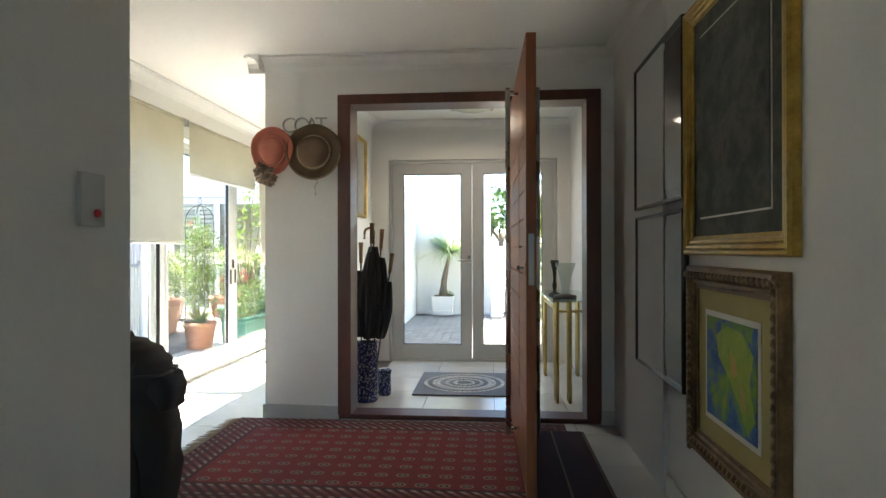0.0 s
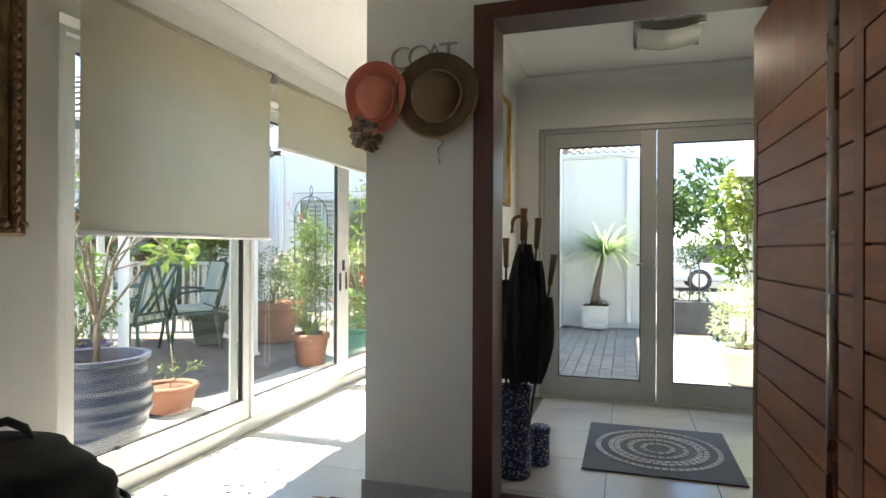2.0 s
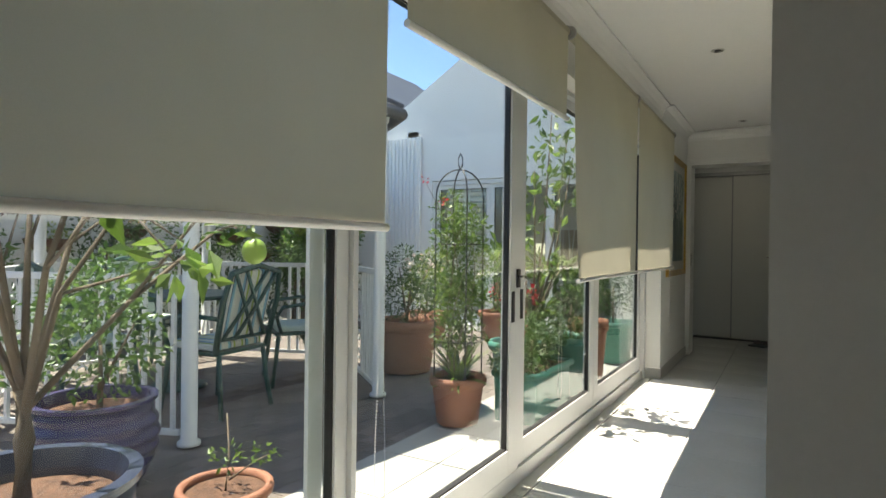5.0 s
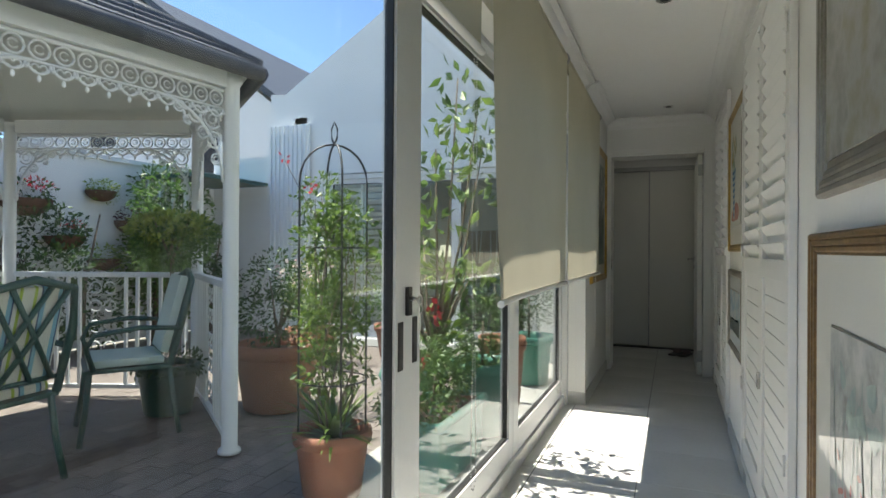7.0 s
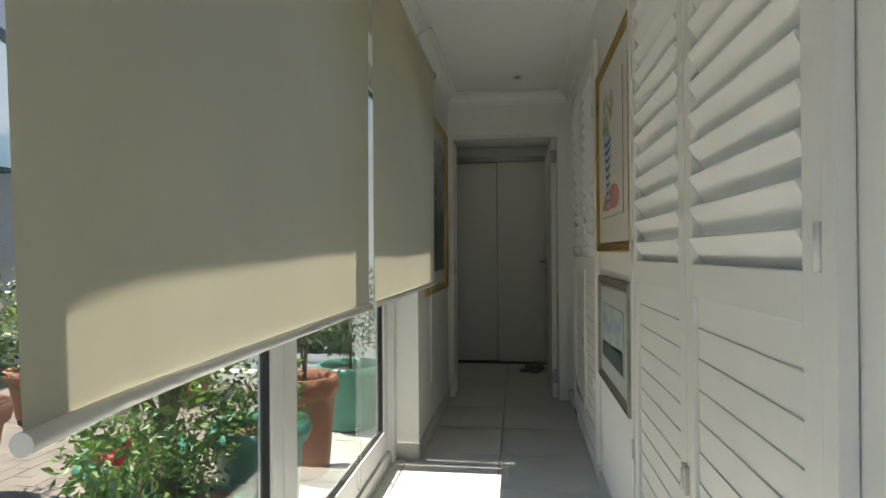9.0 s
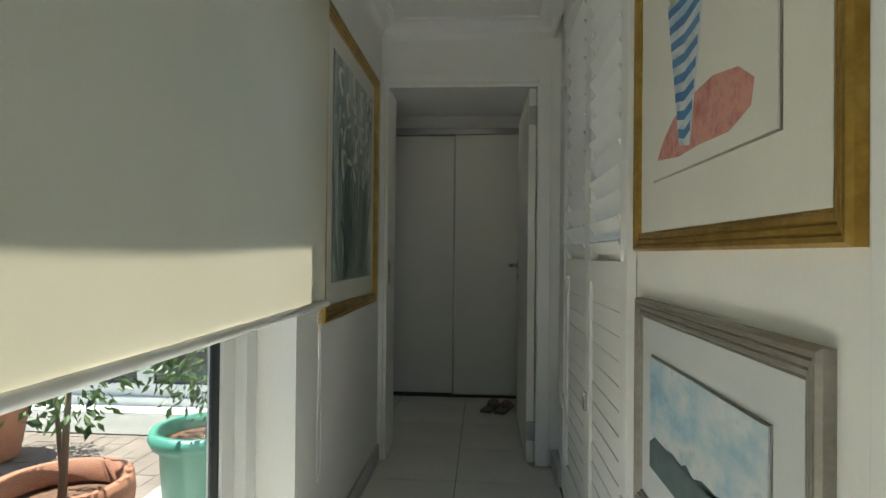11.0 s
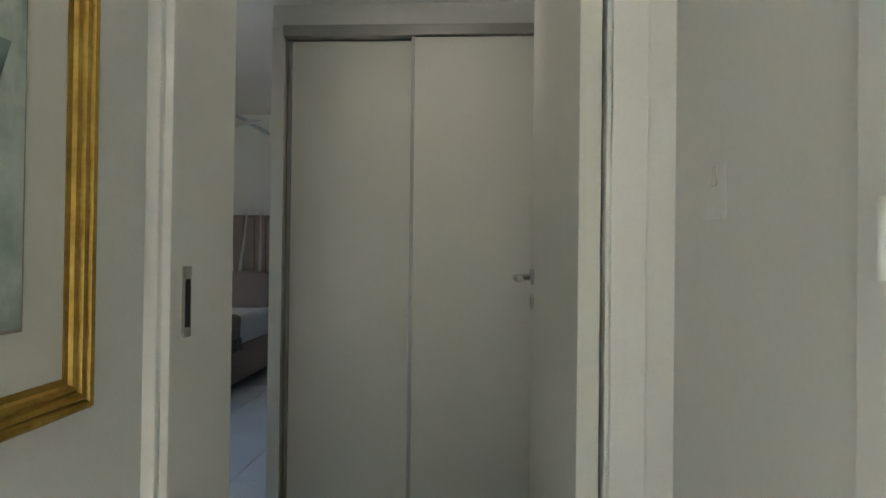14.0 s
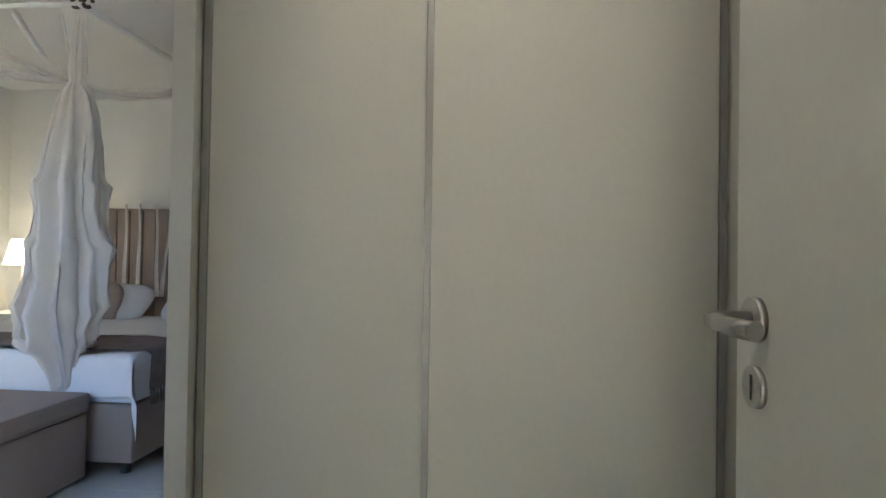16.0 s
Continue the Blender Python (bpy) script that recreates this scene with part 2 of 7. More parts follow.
STRAW = surface("brown felt hat", (0.10, 0.065, 0.035), (0.20, 0.135, 0.08), 8.0, 0.85, 200, 0.3)
STRAWL = surface("plaited cord", (0.28, 0.20, 0.12), (0.42, 0.32, 0.2), 20.0, 0.8, 200, 0.3)
PINK = surface("coral straw hat", (0.50, 0.13, 0.09), (0.68, 0.24, 0.16), 8.0, 0.8, 260, 0.35)
SCARF = surface("brown and cream scarf", (0.06, 0.035, 0.025), (0.50, 0.38, 0.28), 30.0, 0.8, 90, 0.4)
UMB = surface("black umbrella cloth", (0.008, 0.009, 0.012), (0.025, 0.025, 0.03), 8.0, 0.6, 200, 0.2)
CANE = surface("bent cane handle", (0.22, 0.12, 0.05), (0.35, 0.21, 0.10), 10.0, 0.4, 60, 0.1)
LAMPG = surface("frosted lamp glass", (0.55, 0.56, 0.46), (0.68, 0.68, 0.58), 4.0, 0.25, 50, 0.1)
GRILLE = surface("dark green lattice", (0.02, 0.06, 0.05), (0.04, 0.10, 0.08), 8.0, 0.5, 60, 0.1)
ROAD = surface("grey asphalt", (0.045, 0.045, 0.047), (0.07, 0.07, 0.07), 2.0, 0.9, 60, 0.4)
CARW = surface("white car paint", (0.7, 0.7, 0.7), (0.75, 0.75, 0.75), 1.0, 0.2, 20, 0, coat=1.0)


def rug_material():
    k = Mat("red hand knotted rug")
    x, y, _ = k.xyz()
    gx, gy = x.op("PINGPONG", 0.105), y.op("PINGPONG", 0.112)
    gx, gy = gx - 0.0525, gy - 0.056
    d = (gx * gx * 0.8 + gy * gy * 1.5).op("SQRT")
    gul = k.ramp(d, (0.0, (0.06, 0.02, 0.02)), (0.008, (0.42, 0.30, 0.2)), (0.012, (0.03, 0.012, 0.012)), (0.021, (0.12, 0.05, 0.03)), (0.025, (0.50, 0.34, 0.24)), (0.029, (0.21, 0.022, 0.014)), (1.0, (0.235, 0.025, 0.016)))
    ex, ey = x.op("ABSOLUTE"), y.op("ABSOLUTE")
    edge = (S(k.t, ex.s) * -1.0 + 1.04).op("MINIMUM", S(k.t, ey.s) * -1.0 + 0.62)
    along = (x + y).op("PINGPONG", 0.028)
    bars = along.op("GREATER_THAN", 0.013)
    border = k.ramp(edge, (0.0, (0.05, 0.015, 0.012)), (0.02, (0.30, 0.14, 0.09)), (0.05, (0.06, 0.02, 0.016)), (0.065, (0.35, 0.26, 0.18)), (0.08, (0.16, 0.02, 0.016)), (0.14, (0.25, 0.09, 0.06)), (0.16, (0.40, 0.30, 0.22)), (0.175, (0.05, 0.015, 0.012)))
    dark = k.mix(bars, border, (0.07, 0.018, 0.014))
    inside = edge.op("GREATER_THAN", 0.19)
    c = k.mix(inside, dark, gul)
    pile = k.noise(160, 3)
    c = k.mix(pile * 0.35, c, (0.09, 0.01, 0.01))
    k.link(c, k.b.inputs["Base Color"])
    k.b.inputs["Roughness"].default_value = 0.95
    k.bump(pile, 0.6, 0.004)
    return k.m


RUG = rug_material()


def runner_material():
    k = Mat("dark striped runner")
    x, y, _ = k.xyz()
    s = x.op("PINGPONG", 0.09)
    c = k.ramp(s, (0.0, (0.30, 0.20, 0.14)), (0.006, (0.045, 0.012, 0.014)), (0.09, (0.055, 0.014, 0.016)))
    k.link(k.mix(k.noise(120, 3) * 0.4, c, (0.02, 0.006, 0.008)), k.b.inputs["Base Color"])
    k.b.inputs["Roughness"].default_value = 0.95
    k.bump(k.noise(160, 3), 0.5, 0.004)
    return k.m


RUNNER = runner_material()


def mosaic_material():
    """Pebble rings: the stones lie as cells in a ring about the middle."""
    k = Mat("speckled blue porcelain")
    n = k.node("ShaderNodeTexVoronoi", Scale=70.0)
    k.link(k.coords(), n.inputs["Vector"])
    c = k.ramp(S(k.t, n.outputs["Distance"]) + (k.noise(30, 3) - 0.5) * 0.6, (0.25, (0.40, 0.42, 0.46)), (0.45, (0.035, 0.045, 0.13)))
    k.link(c, k.b.inputs["Base Color"])
    k.b.inputs["Roughness"].default_value = 0.25
    return k.m


PORC = mosaic_material()


def wash(name, *colours, scale=3.0, coat=0.7, stretch=(1, 1, 1)):
    """Watercolour: soft pools of several colours, under picture glass."""
    k = Mat(name)
    n = k.noise(scale, 5, stretch, 0.6) + (k.noise(scale * 5, 4) - 0.5) * 0.25
    c = k.ramp(n, *[(0.3 + 0.4 * i / (len(colours) - 1), c) for i, c in enumerate(colours)])
    k.link(c, k.b.inputs["Base Color"])
    k.b.inputs["Roughness"].default_value = 0.7
    k.b.inputs["Coat Weight"].default_value = coat
    k.b.inputs["Coat Roughness"].default_value = 0.03
    return k.m


W_LILY = wash("grey green watercolour", (0.16, 0.24, 0.22), (0.32, 0.40, 0.36), (0.52, 0.60, 0.54), (0.26, 0.36, 0.33), scale=4.0, stretch=(1, 1, 0.5))
W_PETAL = wash("white petal wash", (0.62, 0.64, 0.56), (0.74, 0.75, 0.68), (0.55, 0.60, 0.52), scale=12)
W_STEM = wash("green stem wash", (0.18, 0.28, 0.22), (0.34, 0.44, 0.34), (0.22, 0.32, 0.24), scale=10)
W_DARK = wash("deep teal wash", (0.05, 0.09, 0.10), (0.12, 0.17, 0.17), scale=5)
W_MOSS = wash("soft grey green wash", (0.15, 0.235, 0.22), (0.24, 0.33, 0.30), (0.19, 0.27, 0.26), scale=7, stretch=(1, 1, 0.3))
W_TEAL = wash("mid teal wash", (0.10, 0.17, 0.16), (0.22, 0.31, 0.28), (0.14, 0.22, 0.20), scale=6, stretch=(1, 1, 0.4))
W_GOLD = wash("ochre wash", (0.45, 0.30, 0.06), (0.55, 0.40, 0.12), scale=5)
W_SEA = wash("sea and sky watercolour", (0.16, 0.32, 0.48), (0.36, 0.52, 0.62), (0.62, 0.66, 0.66), (0.22, 0.38, 0.50), scale=3.5, stretch=(1, 1, 2))
W_BLUE = wash("cobalt stripe wash", (0.03, 0.12, 0.32), (0.08, 0.26, 0.50), scale=9)
W_PINKC = wash("rose cloth wash", (0.45, 0.14, 0.12), (0.62, 0.30, 0.24), (0.40, 0.12, 0.14), scale=14)
W_LAND = wash("misty landscape print", (0.20, 0.20, 0.16), (0.42, 0.43, 0.40), (0.60, 0.60, 0.56), (0.30, 0.31, 0.30), scale=5, stretch=(1, 2.5, 1))
W_MAP = wash("blue and green abstract", (0.02, 0.08, 0.30), (0.04, 0.14, 0.40), (0.16, 0.32, 0.06), (0.30, 0.42, 0.06), scale=7, coat=0.4)
W_OLD = wash("dark green engraving", (0.008, 0.012, 0.010), (0.020, 0.030, 0.022), (0.055, 0.062, 0.045), (0.012, 0.018, 0.014), scale=7, coat=0.12)
W_GREY = wash("grey garden painting", (0.20, 0.20, 0.18), (0.34, 0.34, 0.31), (0.24, 0.23, 0.15), scale=5)


# ---- building helpers ----
def box(bm, x0, x1, y0, y1, z0, z1, bevel=0.0):
    r = bmesh.ops.create_cube(bm, size=1.0)
    vs = r["verts"]
    for v in vs:
        v.co = Vector((x0 + (v.co.x + 0.5) * (x1 - x0), y0 + (v.co.y + 0.5) * (y1 - y0), z0 + (v.co.z + 0.5) * (z1 - z0)))
    if bevel:
        es = list({e for v in vs for e in v.link_edges})
        bmesh.ops.bevel(bm, geom=es, offset=bevel, segments=2, affect="EDGES", profile=0.7)
    return bm


def tube(bm, pts, r, n=8, r1=None):
    """A round bar along points, its radius going from r to r1."""
    pts = [Vector(p) for p in pts]
    rings = []
    for i, p in enumerate(pts):
        d = (pts[min(i + 1, len(pts) - 1)] - pts[max(i - 1, 0)]).normalized()
        side = d.cross(Vector((0, 0, 1)))
        side = side.normalized() if side.length > 0.05 else Vector((1, 0, 0))
        up = side.cross(d).normalized()
        rad = r + ((r1 if r1 is not None else r) - r) * i / max(1, len(pts) - 1)
        rings.append([bm.verts.new(p + rad * (math.cos(a) * side + math.sin(a) * up)) for a in [2 * math.pi * k / n for k in range(n)]])
    for a, b in zip(rings, rings[1:]):
        for k in range(n):
            f = bm.faces.new((a[k], a[(k + 1) % n], b[(k + 1) % n], b[k]))
            f.smooth = True
    bm.faces.new(rings[0][::-1])
    bm.faces.new(rings[-1])
    return bm


def lathe(bm, profile, n=32, centre=(0, 0, 0), wobble=0.0, caps=True):
    """Turns (radius, height) pairs about the z axis."""
    c = Vector(centre)
    rings = []
    for r, z in profile:
        rings.append([bm.verts.new(c + Vector(((r * (1 + wobble * math.sin(3 * a + 9 * z))) * math.cos(a), r * math.sin(a), z))) for a in [2 * math.pi * k / n for k in range(n)]])
    for a, b in zip(rings, rings[1:]):
        for k in range(n):
            f = bm.faces.new((a[k], a[(k + 1) % n], b[(k + 1) % n], b[k]))
            f.smooth = True
    if caps:
        bm.faces.new(rings[0][::-1])
        bm.faces.new(rings[-1])
    return bm


def poly(bm, pts, thick, axis=(0, 0, 1)):
    """A flat plate with the outline pts, thick along axis."""
    a = [bm.verts.new(Vector(p)) for p in pts]
    b = [bm.verts.new(Vector(p) + thick * Vector(axis)) for p in pts]
    bm.faces.new(a)
    bm.faces.new(b[::-1])
    for i in range(len(a)):
        j = (i + 1) % len(a)
        bm.faces.new((a[i], b[i], b[j], a[j]))
    return bm


def mesh_of(name, bm, material):
    bmesh.ops.recalc_face_normals(bm, faces=bm.faces)
    me = bpy.data.meshes.new(name)
    bm.to_mesh(me)
    bm.free()
    me.materials.append(material)
    return me


def part(name, bm, material, parent, label="", kind=""):
    ob = new(name, bm if isinstance(bm, bpy.types.Mesh) else mesh_of(name, bm, material))
    ob.parent = parent
    return tagged(ob, label, "", "", kind)


def thing(name, label, category, at=(0, 0, 0), turn=0.0, group=""):
    ob = new(name)
    ob.matrix_world = pose(*at, 0, 0, turn)
    ob.empty_display_size = 0.1
    return tagged(ob, label, category, group)


def structure(name, bm, material, label=""):
    ob = new(name, mesh_of(name, bm, material))
    return tagged(ob, label, "", "", "structure")


def B(*boxes, bevel=0.0):
    bm = bmesh.new()
    for b in boxes:
        box(bm, *b, bevel)
    return bm


def T(*tubes):
    bm = bmesh.new()
    for pts, r, *rest in tubes:
        tube(bm, pts, r, *rest)
    return bm


def L(profile, n=32, centre=(0, 0, 0), **k):
    return lathe(bmesh.new(), profile, n, centre, **k)


def arc(c, r, a0, a1, n, plane="xz"):
    out = []
    for i in range(n + 1):
        a = radians(a0 + (a1 - a0) * i / n)
        u, v = r * math.cos(a), r * math.sin(a)
        out.append((c[0] + u, c[1], c[2] + v) if plane == "xz" else (c[0], c[1] + u, c[2] + v) if plane == "yz" else (c[0] + u, c[1] + v, c[2]))
    return out


def coved(bm, pts, z, out, reach=0.09, drop=0.09, steps=4):
    """A cove from (x, y) to (x, y), whose hollow looks along out."""
    (xa, ya), (xb, yb) = pts
    prof = [(0, -drop)] + [(reach * (1 - math.cos(radians(90 * i / steps))), -drop + drop * math.sin(radians(90 * i / steps)) * 0.9) for i in range(1, steps)] + [(reach, -0.012), (reach, 0), (0, 0)]
    a = [bm.verts.new((xa + out[0] * o, ya + out[1] * o, z + h)) for o, h in prof]
    b = [bm.verts.new((xb + out[0] * o, yb + out[1] * o, z + h)) for o, h in prof]
    for i in range(len(a)):
        j = (i + 1) % len(a)
        bm.faces.new((a[i], a[j], b[j], b[i]))
    bm.faces.new(a)
    bm.faces.new(b)
    return bm


def leaves(name, material, parent, blobs, count, size, seed=1, narrow=0.45, droop=0.3, kind="", label=""):
    """Many small folded leaves, scattered thickly near the skins of the blobs (x, y, z, rx, ry, rz)."""
    rng = np.random.default_rng(seed)
    vol = np.array([b[3] * b[4] * b[5] for b in blobs]) ** 0.67
    pick = rng.choice(len(blobs), count, p=vol / vol.sum())
    bl = np.array(blobs, float)[pick]
    d = rng.normal(size=(count, 3))
    d /= np.linalg.norm(d, axis=1)[:, None]
    rad = rng.uniform(0.35, 1.12, count) ** 0.6
    p = bl[:, :3] + d * bl[:, 3:] * rad[:, None]
    ax = d + rng.normal(scale=0.7, size=(count, 3)) + np.array([0, 0, 0.25 - droop])
    ax /= np.linalg.norm(ax, axis=1)[:, None]
    side = np.cross(ax, rng.normal(size=(count, 3)))
    side /= np.linalg.norm(side, axis=1)[:, None]
    nrm = np.cross(ax, side)
    s = size * rng.uniform(0.55, 1.25, count)[:, None]
    w = s * narrow * 0.5
    v = np.stack([p, p + ax * s * 0.45 + side * w + nrm * s * 0.08, p + ax * s, p + ax * s * 0.45 - side * w + nrm * s * 0.08], 1).reshape(-1, 3)
    f = np.arange(count * 4).reshape(-1, 4)
    tri = np.concatenate([f[:, [0, 1, 2]], f[:, [0, 2, 3]]]).tolist()
    me = bpy.data.meshes.new(name)
    me.from_pydata(v.tolist(), [], tri)
    me.materials.append(material)
    return part(name, me, material, parent, label, kind)


def blades(name, material, parent, at, count, length, width, seed=1, spread=1.0, sag=0.8, steps=5, label="", wall=-9.0):
    """Long arching blades out of one point."""
    rng = np.random.default_rng(seed)
    v, f = [], []
    for _ in range(count):
        a, up = rng.uniform(0, 2 * math.pi), rng.uniform(0.1, 1.0)
        d = Vector((math.cos(a) * spread, math.sin(a) * spread, up * 1.3)).normalized()
        side = d.cross(Vector((0, 0, 1))).normalized()
        ln = length * rng.uniform(0.6, 1.1)
        p = Vector(at)
        b = len(v)
        for i in range(steps + 1):
            w = width * (1 - (i / steps) ** 2) * 0.5 + 0.0008
            v += [tuple(p + side * w), tuple(p - side * w)]
            p = p + d * ln / steps
            p.x = max(p.x, wall)
            d = (d + Vector((0, 0, -sag / steps))).normalized()
        for i in range(steps):
            f.append((b + 2 * i, b + 2 * i + 1, b + 2 * i + 3, b + 2 * i + 2))
    me = bpy.data.meshes.new(name)
    me.from_pydata(v, [], f)
    me.materials.append(material)
    return part(name, me, material, parent, label)


# ---- structure: floors and ground ----
structure("ground", B((-60, 60, -40, 60, -0.30, -0.08)), SAND)
structure("subfloor", B((-2.17, 1.3, -2.6, 6.25, -0.079, -0.006), (-2.17, -1.0, 6.25, 10.4, -0.079, -0.006), (-5.9, -0.9, 10.4, 15.4, -0.079, -0.006)), GROUT)

# ---- structure: walls ----
CZ = 2.36
structure("wall_hat", B((-1.06, -0.57, 4.04, 4.26, 0, CZ), (1.117, 1.26, 4.04, 4.26, 0, CZ), (-0.57, 1.117, 4.04, 4.26, 2.115, CZ)), WALL)
structure("wall_east", B((1.22, 1.42, -2.6, 4.04, 0, 2.6), (1.26, 1.46, 4.04, 6.25, 0, 2.6)), WALL)
# both openings are added, out of view, to let sky light into the hall
structure("wall_south", B((-2.2, -1.8, -2.8, -2.6, 0, 2.6), (1.1, 1.42, -2.8, -2.6, 0, 2.6), (-0.75, 0.6, -2.8, -2.6, 0, 2.6), (-1.8, -0.75, -2.8, -2.6, 2.1, 2.6), (0.6, 1.1, -2.8, -2.6, 2.1, 2.6)), WALL)
structure("wall_near", B((-0.66, -0.48, -2.6, 1.685, 0, CZ)), WALL)
structure("wall_lounge", B((-2.22, -2.0, -2.6, 3.34, 0, 2.6)), WALL)
W1, W2 = (6.36, 7.38), (8.46, 9.38)
structure("wall_corridor_east", B(
    (-1.06, -0.76, 4.26, W1[0], 0, 2.6), (-1.06, -0.86, W1[1], W2[0], 0, 2.6), (-1.06, -0.86, W2[1], 9.52, 0, 2.6),
    (-1.06, -0.86, W1[0], W1[1], 2.06, 2.6), (-1.06, -0.86, W2[0], W2[1], 2.06, 2.6),
    (-1.06, -0.86, W1[0], W1[1], 0, 0.16), (-1.06, -0.86, W2[0], W2[1], 0, 0.16)), WALL)
structure("wall_corner", poly(bmesh.new(), [(-1.06, 9.52, 0), (-0.86, 9.52, 0), (-0.86, 10.09, 0), (-1.022, 10.09, 0)], 2.6), WALL)
structure("wall_vestibule_north", B((-0.76, -0.59, 6.06, 6.26, 0, 2.6), (1.07, 1.26, 6.06, 6.26, 0, 2.6), (-0.59, 1.07, 6.06, 6.26, 2.0, 2.6)), WALL)
structure("wall_corridor_west", B((-2.22, -1.99, 8.69, 10.09, 0, 2.6), (-2.22, -2.02, 3.34, 8.69, 2.0, 2.6)), WALL)
structure("wall_corridor_end", B((-2.22, -1.965, 10.09, 10.37, 0, 2.6), (-1.145, -0.86, 10.09, 10.37, 0, 2.6), (-1.965, -1.145, 10.09, 10.37, 2.035, 2.6)), WALL)
structure("wall_bedroom_garden", B((-2.80, -2.62, 10.2, 11.2, 0, 2.6), (-2.62, -2.22, 10.2, 10.37, 0, 2.6), (-2.9, -2.80, 11.0, 11.2, 0, 2.76), (-2.80, -2.22, 11.0, 11.2, 2.62, 2.76), (-5.75, -2.9, 11.0, 11.2, 2.12, 2.76), (-6.6, -5.75, 11.0, 11.2, 0, 2.76)), WALL)
structure("wall_bedroom", B((-6.0, -0.7, 15.3, 15.5, 0, 2.9), (-6.2, -6.0, 11.0, 15.5, 0, 2.9), (-0.9, -0.7, 10.63, 15.3, 0, 2.9), (-0.9, -0.865, 10.372, 10.63, 0, 2.6)), WALL)
structure("wall_wardrobe_head", B((-2.28, -0.9, 11.54, 12.1, 2.10, 2.5)), WALL)
structure("ceiling", B((-2.2, 1.42, -2.6, 4.04, CZ, 2.5), (-2.2, -1.06, 4.04, 10.2, CZ, 2.5), (-0.76, 1.26, 4.26, 6.06, 2.38, 2.5)), CEIL)
structure("ceiling_lobby", B((-2.62, -0.9, 10.37, 11.6, 2.2, 2.4)), CEIL)
structure("ceiling_bedroom", B((-6.2, -0.7, 11.6, 15.5, 2.62, 2.75), (-6.2, -2.62, 11.2, 11.6, 2.62, 2.75)), CEIL)
structure("roof_slab", B((-2.28, 1.5, -2.8, 6.3, 2.6, 2.75), (-2.28, -0.84, 6.3, 11.0, 2.6, 2.66), (-6.25, -0.65, 11.2, 15.6, 2.76, 2.9)), RENDER)

bm = bmesh.new()
for seg, out in ((((-1.17, 4.04), (1.22, 4.04)), (0, -1)), (((1.22, -2.6), (1.22, 4.04)), (-1, 0)), (((-1.06, 3.93), (-1.06, 10.09)), (-1, 0)),
                 (((-2.02, 3.34), (-2.02, 8.69)), (1, 0)), (((-2.0, -2.6), (-2.0, 3.34)), (1, 0)), (((-1.99, 8.69), (-1.99, 10.09)), (1, 0)), (((-1.99, 10.09), (-1.022, 10.09)), (0, -1))):
    coved(bm, seg, CZ, out)
for seg, out in ((((-0.76, 4.26), (-0.76, 6.06)), (1, 0)), (((1.26, 4.26), (1.26, 6.06)), (-1, 0)), (((-0.76, 6.06), (1.26, 6.06)), (0, -1)), (((-0.76, 4.26), (1.26, 4.26)), (0, 1))):
    coved(bm, seg, 2.38, out)
structure("trim_cornice", bm, CEIL)
bm = bmesh.new()
for b in ((-1.073, -0.57, 4.028, 4.04), (-1.072, -1.06, 4.04, 6.24), (1.117, 1.22, 4.028, 4.04), (1.208, 1.22, -2.6, 4.028), (-1.072, -1.06, 7.5, 8.38), (-1.062, -1.025, 9.8, 10.079),
          (-1.99, -1.978, 8.678, 10.08), (-2.12, -1.978, 8.678, 8.69), (-2.0, -1.988, -2.6, 3.34), (-0.76, -0.748, 4.26, 6.06), (1.248, 1.26, 4.26, 6.06), (-0.48, -0.468, -2.6, 1.697), (-0.672, -0.48, 1.685, 1.697)):
    box(bm, *b, 0.0, 0.09, 0.002)
structure("baseboard", bm, SKIRT)


